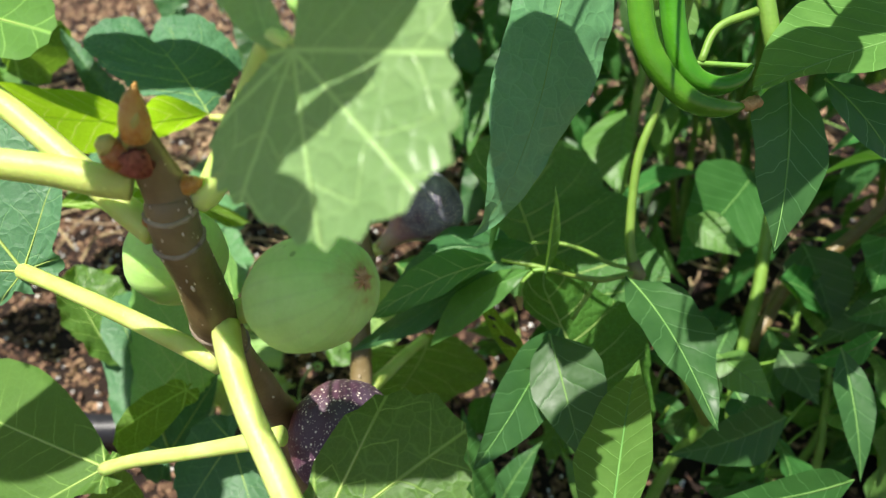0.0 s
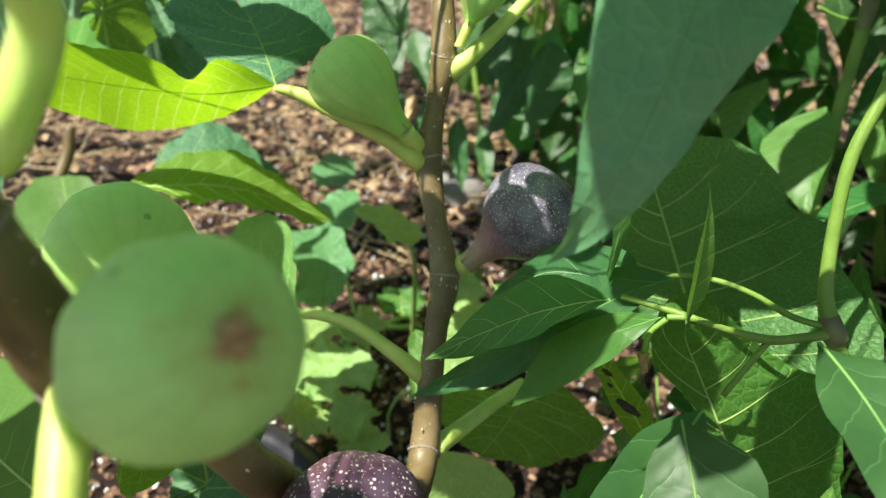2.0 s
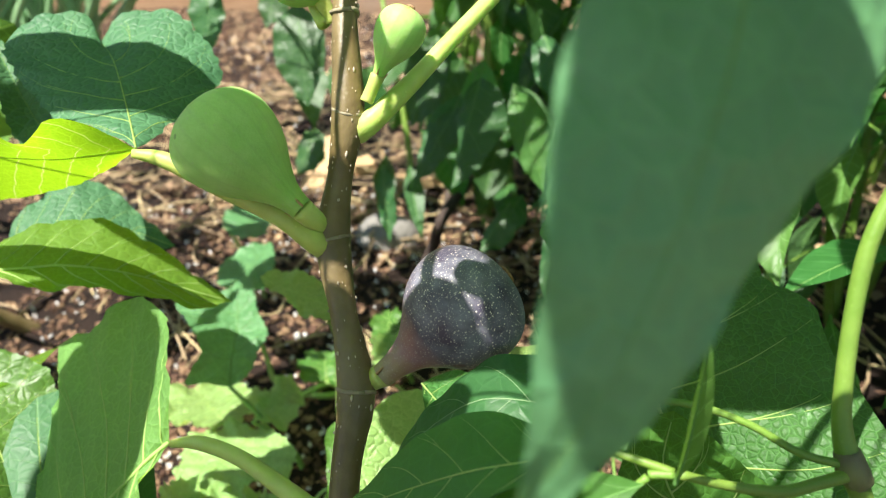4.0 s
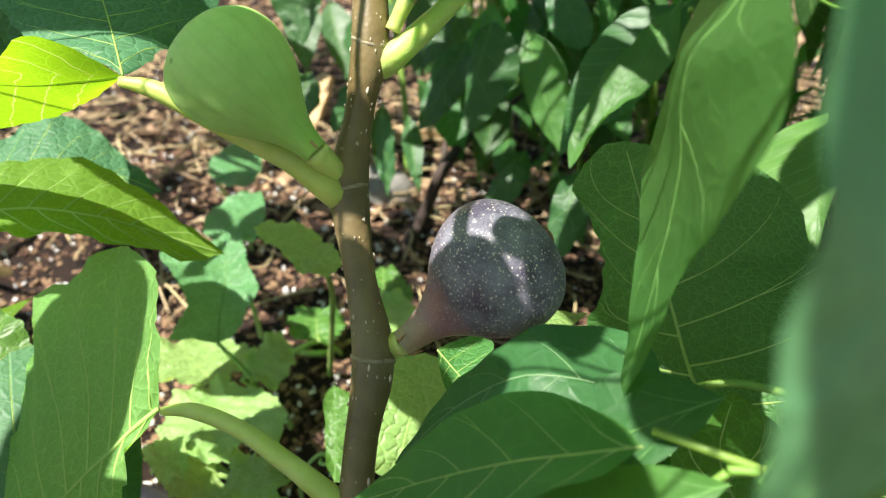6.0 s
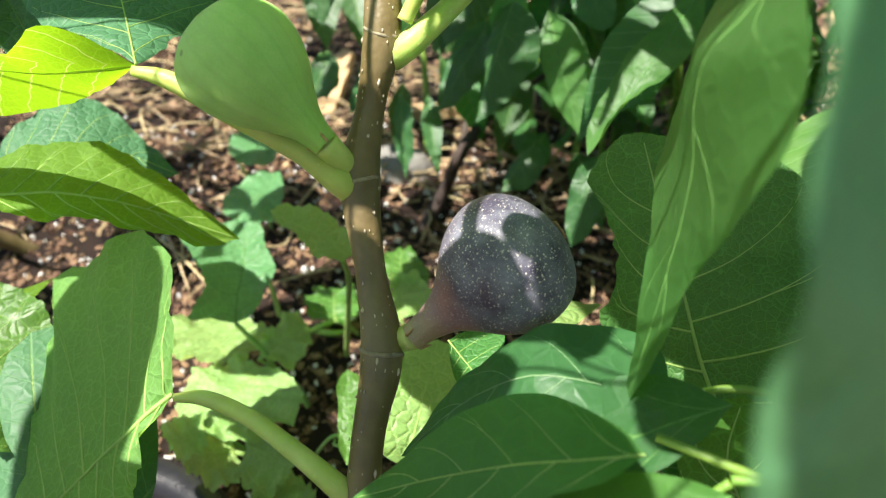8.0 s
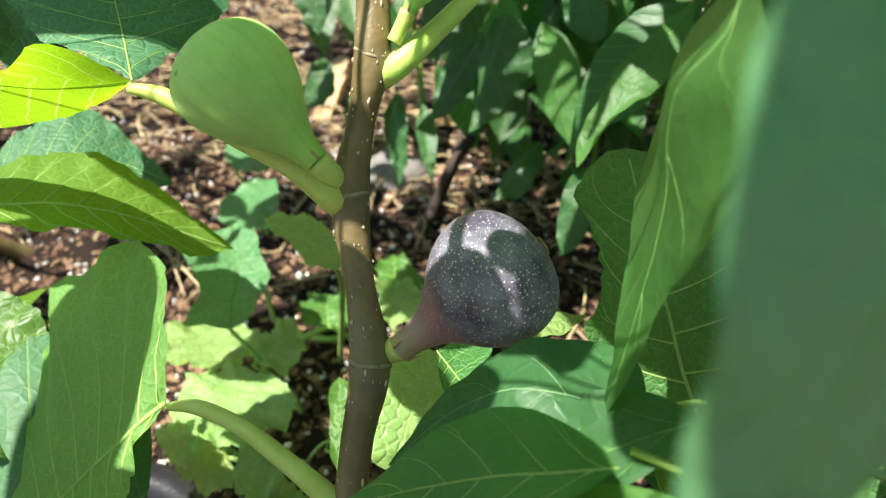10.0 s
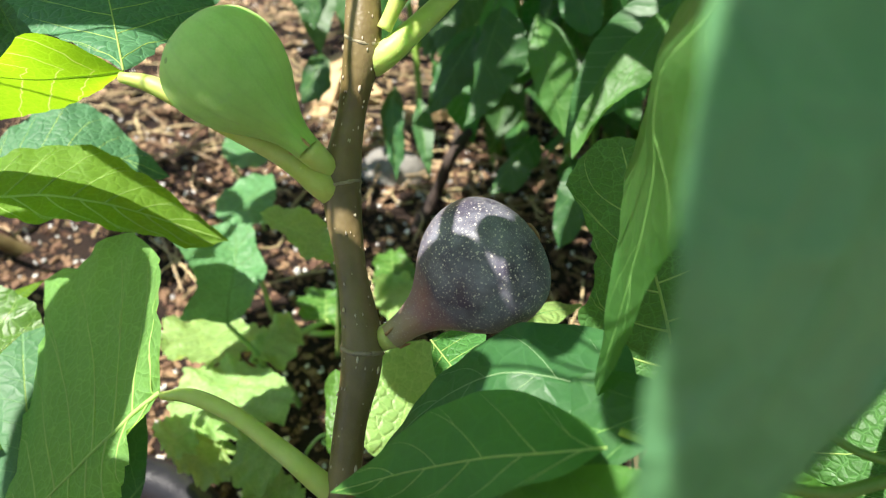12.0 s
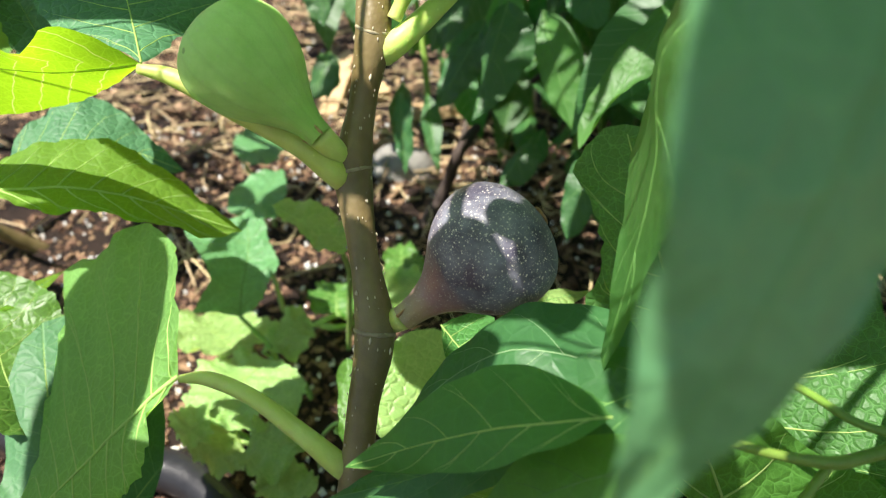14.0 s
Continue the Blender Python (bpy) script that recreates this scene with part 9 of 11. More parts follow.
lance_leaf(PEPPER_BACK, (-0.0160, 1.1612, 0.1897), (-0.0240, 1.1071, 0.1469), (-0.0117, 1.1378, 0.1451), PEPPER_DARK, seed=146, fold=8, arch=0.05, wave=0.05, full=0.85, vein=0.0008)
lance_leaf(PEPPER_BACK, (-0.2824, 1.2372, 0.2081), (-0.2724, 1.2189, 0.1579), (-0.2647, 1.2378, 0.1884), PEPPER_DARK, seed=147, fold=8, arch=0.05, wave=0.05, full=0.85, vein=0.0008)
lance_leaf(PEPPER_BACK, (-0.0741, 1.1169, 0.1198), (-0.0740, 1.0517, 0.0896), (-0.0583, 1.0923, 0.1192), PEPPER_DARK, seed=148, fold=8, arch=0.05, wave=0.05, full=0.85, vein=0.0008)
lance_leaf(PEPPER_BACK, (-0.1603, 1.0260, 0.2739), (-0.1687, 0.9985, 0.2247), (-0.1488, 1.0040, 0.2577), PEPPER_DARK, seed=149, fold=8, arch=0.05, wave=0.05, full=0.85, vein=0.0008)
PEPPER_BACK.part("stem", tube([(-0.0143, 1.1000, 0.0300), (-0.0077, 1.1256, 0.1668), (-0.0279, 1.1639, 0.3721)], (0.0045, 0.0045, 0.0036), 10, 7), PEPPER_STALK)
PEPPER_BACK.part("stem", tube([(-0.0435, 1.0961, 0.0300), (-0.0839, 1.1334, 0.1643), (-0.1146, 1.1893, 0.3659)], (0.004, 0.004, 0.0032), 10, 7), PEPPER_STALK)
PEPPER_BACK.part("stem", tube([(-0.0979, 1.0791, 0.0300), (-0.1229, 1.1252, 0.1626), (-0.1904, 1.1944, 0.3616)], (0.0042, 0.0042, 0.0034), 10, 7), PEPPER_STALK)
PEPPER_BACK.part("stem", tube([(0.0299, 1.1000, 0.0300), (0.0178, 1.1218, 0.1683), (0.0297, 1.1545, 0.3757)], (0.0042, 0.0042, 0.0034), 10, 7), PEPPER_STALK)
PEPPER_BACK.part("stem", tube([(-0.1945, 1.0490, 0.0300), (-0.2140, 1.1086, 0.1608), (-0.2732, 1.1979, 0.3571)], (0.004, 0.004, 0.0032), 10, 7), PEPPER_STALK)
PEPPER_BACK.part("stem", tube([(0.0521, 1.1000, 0.0300), (0.0479, 1.1531, 0.1670), (0.0716, 1.2327, 0.3725)], (0.004, 0.004, 0.0032), 10, 7), PEPPER_STALK)
PEPPER_LOW = Thing("pepper_plant", (0.30, 0.55, 0.0), "low bushy chili pepper plant with many pointed leaves", "pepper plant", "pepper plants")
PEPPER_LOW.part("stem", tube([(0.3200, 0.5500, -0.0050), (0.2455, 0.5328, 0.0476), (0.1915, 0.5791, 0.1635)], (0.0042, 0.0036, 0.0022), 10, 7), PEPPER_STALK)
PEPPER_LOW.part("stem", tube([(0.3108, 0.5668, -0.0050), (0.2989, 0.5551, 0.0421), (0.3186, 0.6159, 0.1725)], (0.0042, 0.0036, 0.0022), 10, 7), PEPPER_STALK)
PEPPER_LOW.part("stem", tube([(0.2917, 0.5682, -0.0050), (0.3102, 0.5175, 0.0647), (0.3471, 0.5583, 0.1889)], (0.0042, 0.0036, 0.0022), 10, 7), PEPPER_STALK)
PEPPER_LOW.part("stem", tube([(0.2802, 0.5528, -0.0050), (0.2039, 0.5443, 0.0088), (0.1412, 0.5879, 0.1027)], (0.0042, 0.0036, 0.0022), 10, 7), PEPPER_STALK)
PEPPER_LOW.part("stem", tube([(0.2869, 0.5349, -0.0050), (0.2994, 0.4823, 0.0794), (0.2962, 0.5043, 0.1804)], (0.0042, 0.0036, 0.0022), 10, 7), PEPPER_STALK)
PEPPER_LOW.part("stem", tube([(0.3057, 0.5308, -0.0050), (0.1560, 0.5387, -0.0156), (0.0757, 0.5828, 0.0602)], (0.0042, 0.0036, 0.0022), 10, 7), PEPPER_STALK)
lance_leaf(PEPPER_LOW, (0.0539, 0.6154, 0.1137), (0.0261, 0.5856, 0.1042), (0.0495, 0.6188, 0.0934), PEPPER_LEAF, seed=150, fold=9, arch=0.08, wave=0.1, vein=0.0006, full=0.9)
PEPPER_LOW.part("petiole", tube([(0.0757, 0.5828, 0.0602), (0.0648, 0.5991, 0.0950), (0.0539, 0.6154, 0.1137)], (0.0011, 0.001, 0.0009), 6, 3), PEPPER_STALK)
lance_leaf(PEPPER_LOW, (0.0620, 0.4701, 0.0927), (0.0654, 0.4678, 0.0343), (0.0767, 0.4915, 0.0503), PEPPER_LIGHT, seed=151, fold=9, arch=0.06, wave=0.1, vein=0.0006, full=0.9)
PEPPER_LOW.part("petiole", tube([(0.0757, 0.5828, 0.0602), (0.0688, 0.5264, 0.0845), (0.0620, 0.4701, 0.0927)], (0.0011, 0.001, 0.0009), 6, 3), PEPPER_STALK)
lance_leaf(PEPPER_LOW, (0.1680, 0.4753, 0.1337), (0.2289, 0.4716, 0.1157), (0.1952, 0.4855, 0.1371), PEPPER_LEAF, seed=152, fold=9, arch=0.06, wave=0.1, vein=0.0006, full=0.9)
PEPPER_LOW.part("petiole", tube([(0.2185, 0.5560, 0.1055), (0.1933, 0.5156, 0.1276), (0.1680, 0.4753, 0.1337)], (0.0011, 0.001, 0.0009), 6, 3), PEPPER_STALK)
lance_leaf(PEPPER_LOW, (0.1614, 0.5782, 0.1057), (0.2064, 0.5958, 0.0592), (0.1850, 0.5957, 0.0924), PEPPER_LIGHT, seed=153, fold=9, arch=0.09, wave=0.1, vein=0.0006, full=0.9)
PEPPER_LOW.part("petiole", tube([(0.1412, 0.5879, 0.1027), (0.1513, 0.5831, 0.1122), (0.1614, 0.5782, 0.1057)], (0.0011, 0.001, 0.0009), 6, 3), PEPPER_STALK)
lance_leaf(PEPPER_LOW, (0.1968, 0.6287, 0.0824), (0.2597, 0.6499, 0.0446), (0.2295, 0.6637, 0.0643), PEPPER_LIGHT, seed=154, fold=9, arch=0.11, wave=0.1, vein=0.0006, full=0.9)
PEPPER_LOW.part("petiole", tube([(0.1538, 0.5792, 0.0839), (0.1753, 0.6039, 0.0912), (0.1968, 0.6287, 0.0824)], (0.0011, 0.001, 0.0009), 6, 3), PEPPER_STALK)
lance_leaf(PEPPER_LOW, (0.2624, 0.5108, 0.1686), (0.2006, 0.4711, 0.1602), (0.2545, 0.5059, 0.1434), PEPPER_LIGHT, seed=155, fold=9, arch=0.06, wave=0.1, vein=0.0006, full=0.9)
PEPPER_LOW.part("petiole", tube([(0.2962, 0.5043, 0.1804), (0.2793, 0.5076, 0.1825), (0.2624, 0.5108, 0.1686)], (0.0011, 0.001, 0.0009), 6, 3), PEPPER_STALK)
lance_leaf(PEPPER_LOW, (0.3439, 0.5531, 0.0555), (0.3952, 0.5621, 0.0156), (0.3744, 0.5717, 0.0393), PEPPER_LIGHT, seed=156, fold=9, arch=0.09, wave=0.1, vein=0.0006, full=0.9)
PEPPER_LOW.part("petiole", tube([(0.3029, 0.5673, 0.0682), (0.3234, 0.5602, 0.0698), (0.3439, 0.5531, 0.0555)], (0.0011, 0.001, 0.0009), 6, 3), PEPPER_STALK)
lance_leaf(PEPPER_LOW, (0.1038, 0.6525, 0.1210), (0.0906, 0.6405, 0.0730), (0.1109, 0.6677, 0.0878), PEPPER_LIGHT, seed=157, fold=9, arch=0.05, wave=0.1, vein=0.0006, full=0.9)
PEPPER_LOW.part("petiole", tube([(0.1412, 0.5879, 0.1027), (0.1225, 0.6202, 0.1199), (0.1038, 0.6525, 0.1210)], (0.0011, 0.001, 0.0009), 6, 3), PEPPER_STALK)
lance_leaf(PEPPER_LOW, (0.3200, 0.5522, 0.2027), (0.3344, 0.5327, 0.1594), (0.3446, 0.5611, 0.1810), PEPPER_LIGHT, seed=158, fold=9, arch=0.05, wave=0.1, vein=0.0006, full=0.9)
PEPPER_LOW.part("petiole", tube([(0.3471, 0.5583, 0.1889), (0.3336, 0.5552, 0.2038), (0.3200, 0.5522, 0.2027)], (0.0011, 0.001, 0.0009), 6, 3), PEPPER_STALK)
lance_leaf(PEPPER_LOW, (0.1127, 0.5038, 0.0766), (0.1751, 0.5211, 0.0415), (0.1369, 0.5162, 0.0733), PEPPER_DARK, seed=159, fold=9, arch=0.07, wave=0.1, vein=0.0006, full=0.9)
PEPPER_LOW.part("petiole", tube([(0.1158, 0.5607, 0.0223), (0.1143, 0.5323, 0.0574), (0.1127, 0.5038, 0.0766)], (0.0011, 0.001, 0.0009), 6, 3), PEPPER_STALK)
lance_leaf(PEPPER_LOW, (0.2355, 0.4353, 0.1638), (0.2334, 0.3923, 0.1585), (0.2525, 0.4363, 0.1506), PEPPER_LEAF, seed=160, fold=9, arch=0.07, wave=0.1, vein=0.0006, full=0.9)
PEPPER_LOW.part("petiole", tube([(0.2969, 0.4999, 0.1602), (0.2662, 0.4676, 0.1700), (0.2355, 0.4353, 0.1638)], (0.0011, 0.001, 0.0009), 6, 3), PEPPER_STALK)
lance_leaf(PEPPER_LOW, (0.4148, 0.5589, 0.0440), (0.4294, 0.5163, 0.0681), (0.4371, 0.5659, 0.0480), PEPPER_LIGHT, seed=161, fold=9, arch=0.07, wave=0.1, vein=0.0006, full=0.9)
PEPPER_LOW.part("petiole", tube([(0.3176, 0.5257, 0.0896), (0.3662, 0.5423, 0.0748), (0.4148, 0.5589, 0.0440)], (0.0011, 0.001, 0.0009), 6, 3), PEPPER_STALK)
lance_leaf(PEPPER_LOW, (0.1745, 0.5071, 0.1840), (0.2224, 0.5077, 0.1248), (0.2078, 0.5314, 0.1560), PEPPER_LIGHT, seed=162, fold=9, arch=0.05, wave=0.1, vein=0.0006, full=0.9)
PEPPER_LOW.part("petiole", tube([(0.1915, 0.5791, 0.1635), (0.1830, 0.5431, 0.1817), (0.1745, 0.5071, 0.1840)], (0.0011, 0.001, 0.0009), 6, 3), PEPPER_STALK)
lance_leaf(PEPPER_LOW, (0.1753, 0.6557, 0.0978), (0.1922, 0.5993, 0.0685), (0.1959, 0.6478, 0.0846), PEPPER_LEAF, seed=163, fold=9, arch=0.08, wave=0.1, vein=0.0006, full=0.9)
PEPPER_LOW.part("petiole", tube([(0.1412, 0.5879, 0.1027), (0.1583, 0.6218, 0.1083), (0.1753, 0.6557, 0.0978)], (0.0011, 0.001, 0.0009), 6, 3), PEPPER_STALK)
lance_leaf(PEPPER_LOW, (0.1199, 0.5485, 0.2052), (0.1449, 0.5326, 0.1680), (0.1392, 0.5546, 0.1912), PEPPER_LEAF, seed=164, fold=9, arch=0.04, wave=0.1, vein=0.0006, full=0.9)
PEPPER_LOW.part("petiole", tube([(0.1915, 0.5791, 0.1635), (0.1557, 0.5638, 0.1923), (0.1199, 0.5485, 0.2052)], (0.0011, 0.001, 0.0009), 6, 3), PEPPER_STALK)
lance_leaf(PEPPER_LOW, (0.1145, 0.5178, 0.2022), (0.1222, 0.5134, 0.1287), (0.1321, 0.5260, 0.1713), PEPPER_LEAF, seed=165, fold=9, arch=0.06, wave=0.1, vein=0.0006, full=0.9)
PEPPER_LOW.part("petiole", tube([(0.1915, 0.5791, 0.1635), (0.1530, 0.5485, 0.1908), (0.1145, 0.5178, 0.2022)], (0.0011, 0.001, 0.0009), 6, 3), PEPPER_STALK)
lance_leaf(PEPPER_LOW, (0.2482, 0.5160, 0.1999), (0.2766, 0.5182, 0.1177), (0.2777, 0.5264, 0.1691), PEPPER_DARK, seed=166, fold=9, arch=0.04, wave=0.1, vein=0.0006, full=0.9)
PEPPER_LOW.part("petiole", tube([(0.2962, 0.5043, 0.1804), (0.2722, 0.5101, 0.1982), (0.2482, 0.5160, 0.1999)], (0.0011, 0.001, 0.0009), 6, 3), PEPPER_STALK)
lance_leaf(PEPPER_LOW, (0.4015, 0.5537, 0.0564), (0.4394, 0.5478, 0.0567), (0.4336, 0.5782, 0.0435), PEPPER_LEAF, seed=167, fold=9, arch=0.1, wave=0.1, vein=0.0006, full=0.9)
PEPPER_LOW.part("petiole", tube([(0.3176, 0.5257, 0.0896), (0.3595, 0.5397, 0.0810), (0.4015, 0.5537, 0.0564)], (0.0011, 0.001, 0.0009), 6, 3), PEPPER_STALK)
lance_leaf(PEPPER_LOW, (0.3542, 0.4970, 0.1334), (0.3159, 0.4375, 0.1073), (0.3749, 0.4965, 0.0984), PEPPER_LIGHT, seed=168, fold=9, arch=0.03, wave=0.1, vein=0.0006, full=0.9)
PEPPER_LOW.part("petiole", tube([(0.3286, 0.5379, 0.1268), (0.3414, 0.5175, 0.1381), (0.3542, 0.4970, 0.1334)], (0.0011, 0.001, 0.0009), 6, 3), PEPPER_STALK)
lance_leaf(PEPPER_LOW, (0.2696, 0.5730, 0.1743), (0.2377, 0.5985, 0.1285), (0.2722, 0.5915, 0.1372), PEPPER_DARK, seed=169, fold=9, arch=0.09, wave=0.1, vein=0.0006, full=0.9)
PEPPER_LOW.part("petiole", tube([(0.3147, 0.6037, 0.1464), (0.2922, 0.5884, 0.1683), (0.2696, 0.5730, 0.1743)], (0.0011, 0.001, 0.0009), 6, 3), PEPPER_STALK)
lance_leaf(PEPPER_LOW, (0.1727, 0.5155, 0.1254), (0.1974, 0.4775, 0.1358), (0.1862, 0.5071, 0.1349), PEPPER_DARK, seed=170, fold=9, arch=0.04, wave=0.1, vein=0.0006, full=0.9)
PEPPER_LOW.part("petiole", tube([(0.2023, 0.5698, 0.1403), (0.1875, 0.5427, 0.1408), (0.1727, 0.5155, 0.1254)], (0.0011, 0.001, 0.0009), 6, 3), PEPPER_STALK)
lance_leaf(PEPPER_LOW, (0.2288, 0.4782, 0.2649), (0.2799, 0.5006, 0.2241), (0.2631, 0.5121, 0.2458), PEPPER_LEAF, seed=171, fold=9, arch=0.08, wave=0.1, vein=0.0006, full=0.9)
PEPPER_LOW.part("petiole", tube([(0.2962, 0.5043, 0.1804), (0.2625, 0.4913, 0.2306), (0.2288, 0.4782, 0.2649)], (0.0011, 0.001, 0.0009), 6, 3), PEPPER_STALK)
lance_leaf(PEPPER_LOW, (0.2144, 0.5328, 0.1832), (0.1789, 0.5411, 0.1548), (0.2070, 0.5310, 0.1639), PEPPER_LEAF, seed=172, fold=9, arch=0.05, wave=0.1, vein=0.0006, full=0.9)
PEPPER_LOW.part("petiole", tube([(0.1915, 0.5791, 0.1635), (0.2030, 0.5560, 0.1813), (0.2144, 0.5328, 0.1832)], (0.0011, 0.001, 0.0009), 6, 3), PEPPER_STALK)
lance_leaf(PEPPER_LOW, (0.3121, 0.5406, 0.1368), (0.3539, 0.5604, 0.0648), (0.3381, 0.5513, 0.1152), PEPPER_DARK, seed=173, fold=9, arch=0.03, wave=0.1, vein=0.0006, full=0.9)
PEPPER_LOW.part("petiole", tube([(0.3286, 0.5379, 0.1268), (0.3204, 0.5393, 0.1398), (0.3121, 0.5406, 0.1368)], (0.0011, 0.001, 0.0009), 6, 3), PEPPER_STALK)
lance_leaf(PEPPER_LOW, (0.3227, 0.5170, 0.1272), (0.2970, 0.5404, 0.0877), (0.3328, 0.5425, 0.0831), PEPPER_LIGHT, seed=174, fold=9, arch=0.03, wave=0.1, vein=0.0006, full=0.9)
PEPPER_LOW.part("petiole", tube([(0.3286, 0.5379, 0.1268), (0.3257, 0.5275, 0.1350), (0.3227, 0.5170, 0.1272)], (0.0011, 0.001, 0.0009), 6, 3), PEPPER_STALK)
lance_leaf(PEPPER_LOW, (0.4035, 0.6959, 0.1505), (0.4852, 0.7259, 0.1101), (0.4491, 0.7340, 0.1381), PEPPER_LIGHT, seed=175, fold=9, arch=0.03, wave=0.1, vein=0.0006, full=0.9)
PEPPER_LOW.part("petiole", tube([(0.3186, 0.6159, 0.1725), (0.3611, 0.6559, 0.1695), (0.4035, 0.6959, 0.1505)], (0.0011, 0.001, 0.0009), 6, 3), PEPPER_STALK)
lance_leaf(PEPPER_LOW, (0.3203, 0.5856, 0.0070), (0.3079, 0.5464, -0.0050), (0.3307, 0.5820, -0.0076), PEPPER_LIGHT, seed=176, fold=9, arch=0.12, wave=0.1, vein=0.0006, full=0.9)
PEPPER_LOW.part("petiole", tube([(0.3029, 0.5673, 0.0682), (0.3116, 0.5764, 0.0456), (0.3203, 0.5856, 0.0070)], (0.0011, 0.001, 0.0009), 6, 3), PEPPER_STALK)
lance_leaf(PEPPER_LOW, (0.2405, 0.4426, 0.1274), (0.1949, 0.4336, 0.1090), (0.2367, 0.4501, 0.0965), PEPPER_LEAF, seed=177, fold=9, arch=0.09, wave=0.1, vein=0.0006, full=0.9)
PEPPER_LOW.part("petiole", tube([(0.2978, 0.4933, 0.1299), (0.2692, 0.4679, 0.1366), (0.2405, 0.4426, 0.1274)], (0.0011, 0.001, 0.0009), 6, 3), PEPPER_STALK)
lance_leaf(PEPPER_LOW, (0.3593, 0.5414, 0.0798), (0.3436, 0.5291, 0.0196), (0.3674, 0.5360, 0.0523), PEPPER_LEAF, seed=178, fold=9, arch=0.06, wave=0.1, vein=0.0006, full=0.9)
PEPPER_LOW.part("petiole", tube([(0.3176, 0.5257, 0.0896), (0.3384, 0.5335, 0.0927), (0.3593, 0.5414, 0.0798)], (0.0011, 0.001, 0.0009), 6, 3), PEPPER_STALK)
lance_leaf(PEPPER_LOW, (0.3659, 0.6286, 0.0919), (0.3369, 0.5984, 0.0659), (0.3736, 0.6282, 0.0674), PEPPER_LIGHT, seed=179, fold=9, arch=0.06, wave=0.1, vein=0.0006, full=0.9)
PEPPER_LOW.part("petiole", tube([(0.3088, 0.5855, 0.1073), (0.3373, 0.6070, 0.1076), (0.3659, 0.6286, 0.0919)], (0.0011, 0.001, 0.0009), 6, 3), PEPPER_STALK)
lance_leaf(PEPPER_LOW, (0.0384, 0.5258, 0.1071), (0.0111, 0.5031, 0.0710), (0.0396, 0.5339, 0.0713), PEPPER_LEAF, seed=180, fold=9, arch=0.05, wave=0.1, vein=0.0006, full=0.9)
PEPPER_LOW.part("petiole", tube([(0.0757, 0.5828, 0.0602), (0.0570, 0.5543, 0.0917), (0.0384, 0.5258, 0.1071)], (0.0011, 0.001, 0.0009), 6, 3), PEPPER_STALK)
lance_leaf(PEPPER_LOW, (0.2622, 0.5978, 0.0127), (0.2264, 0.6070, -0.0167), (0.2592, 0.6105, -0.0192), PEPPER_LIGHT, seed=181, fold=9, arch=0.08, wave=0.1, vein=0.0006, full=0.9)
PEPPER_LOW.part("petiole", tube([(0.3029, 0.5673, 0.0682), (0.2825, 0.5825, 0.0484), (0.2622, 0.5978, 0.0127)], (0.0011, 0.001, 0.0009), 6, 3), PEPPER_STALK)
lance_leaf(PEPPER_LOW, (0.1745, 0.5952, 0.0492), (0.1189, 0.5836, 0.0447), (0.1592, 0.5934, 0.0301), PEPPER_LEAF, seed=182, fold=9, arch=0.09, wave=0.1, vein=0.0006, full=0.9)
PEPPER_LOW.part("petiole", tube([(0.1726, 0.5661, 0.0558), (0.1735, 0.5806, 0.0605), (0.1745, 0.5952, 0.0492)], (0.0011, 0.001, 0.0009), 6, 3), PEPPER_STALK)
lance_leaf(PEPPER_LOW, (0.0399, 0.4849, 0.1650), (0.0850, 0.4781, 0.1635), (0.0576, 0.4914, 0.1727), PEPPER_LIGHT, seed=183, fold=9, arch=0.12, wave=0.1, vein=0.0006, full=0.9)
PEPPER_LOW.part("petiole", tube([(0.0757, 0.5828, 0.0602), (0.0578, 0.5338, 0.1206), (0.0399, 0.4849, 0.1650)], (0.0011, 0.001, 0.0009), 6, 3), PEPPER_STALK)
lance_leaf(PEPPER_LOW, (0.1534, 0.5452, 0.2215), (0.0912, 0.5120, 0.2148), (0.1375, 0.5332, 0.2036), PEPPER_LEAF, seed=184, fold=9, arch=0.03, wave=0.1, vein=0.0006, full=0.9)
PEPPER_LOW.part("petiole", tube([(0.1915, 0.5791, 0.1635), (0.1724, 0.5621, 0.2005), (0.1534, 0.5452, 0.2215)], (0.0011, 0.001, 0.0009), 6, 3), PEPPER_STALK)
lance_leaf(PEPPER_LOW, (0.0968, 0.5256, 0.1076), (0.0887, 0.4747, 0.0802), (0.1089, 0.5128, 0.0912), PEPPER_LIGHT, seed=185, fold=9, arch=0.11, wave=0.1, vein=0.0006, full=0.9)
PEPPER_LOW.part("petiole", tube([(0.1412, 0.5879, 0.1027), (0.1190, 0.5567, 0.1131), (0.0968, 0.5256, 0.1076)], (0.0011, 0.001, 0.0009), 6, 3), PEPPER_STALK)
lance_leaf(PEPPER_LOW, (0.2758, 0.5644, -0.0151), (0.2892, 0.5436, -0.0813), (0.3044, 0.5800, -0.0600), PEPPER_DARK, seed=186, fold=9, arch=0.08, wave=0.1, vein=0.0006, full=0.9)
PEPPER_LOW.part("petiole", tube([(0.3029, 0.5673, 0.0682), (0.2893, 0.5659, 0.0346), (0.2758, 0.5644, -0.0151)], (0.0011, 0.001, 0.0009), 6, 3), PEPPER_STALK)
lance_leaf(PEPPER_LOW, (0.0683, 0.5177, 0.1749), (0.1361, 0.5365, 0.1595), (0.0939, 0.5461, 0.1752), PEPPER_LEAF, seed=187, fold=9, arch=0.06, wave=0.1, vein=0.0006, full=0.9)
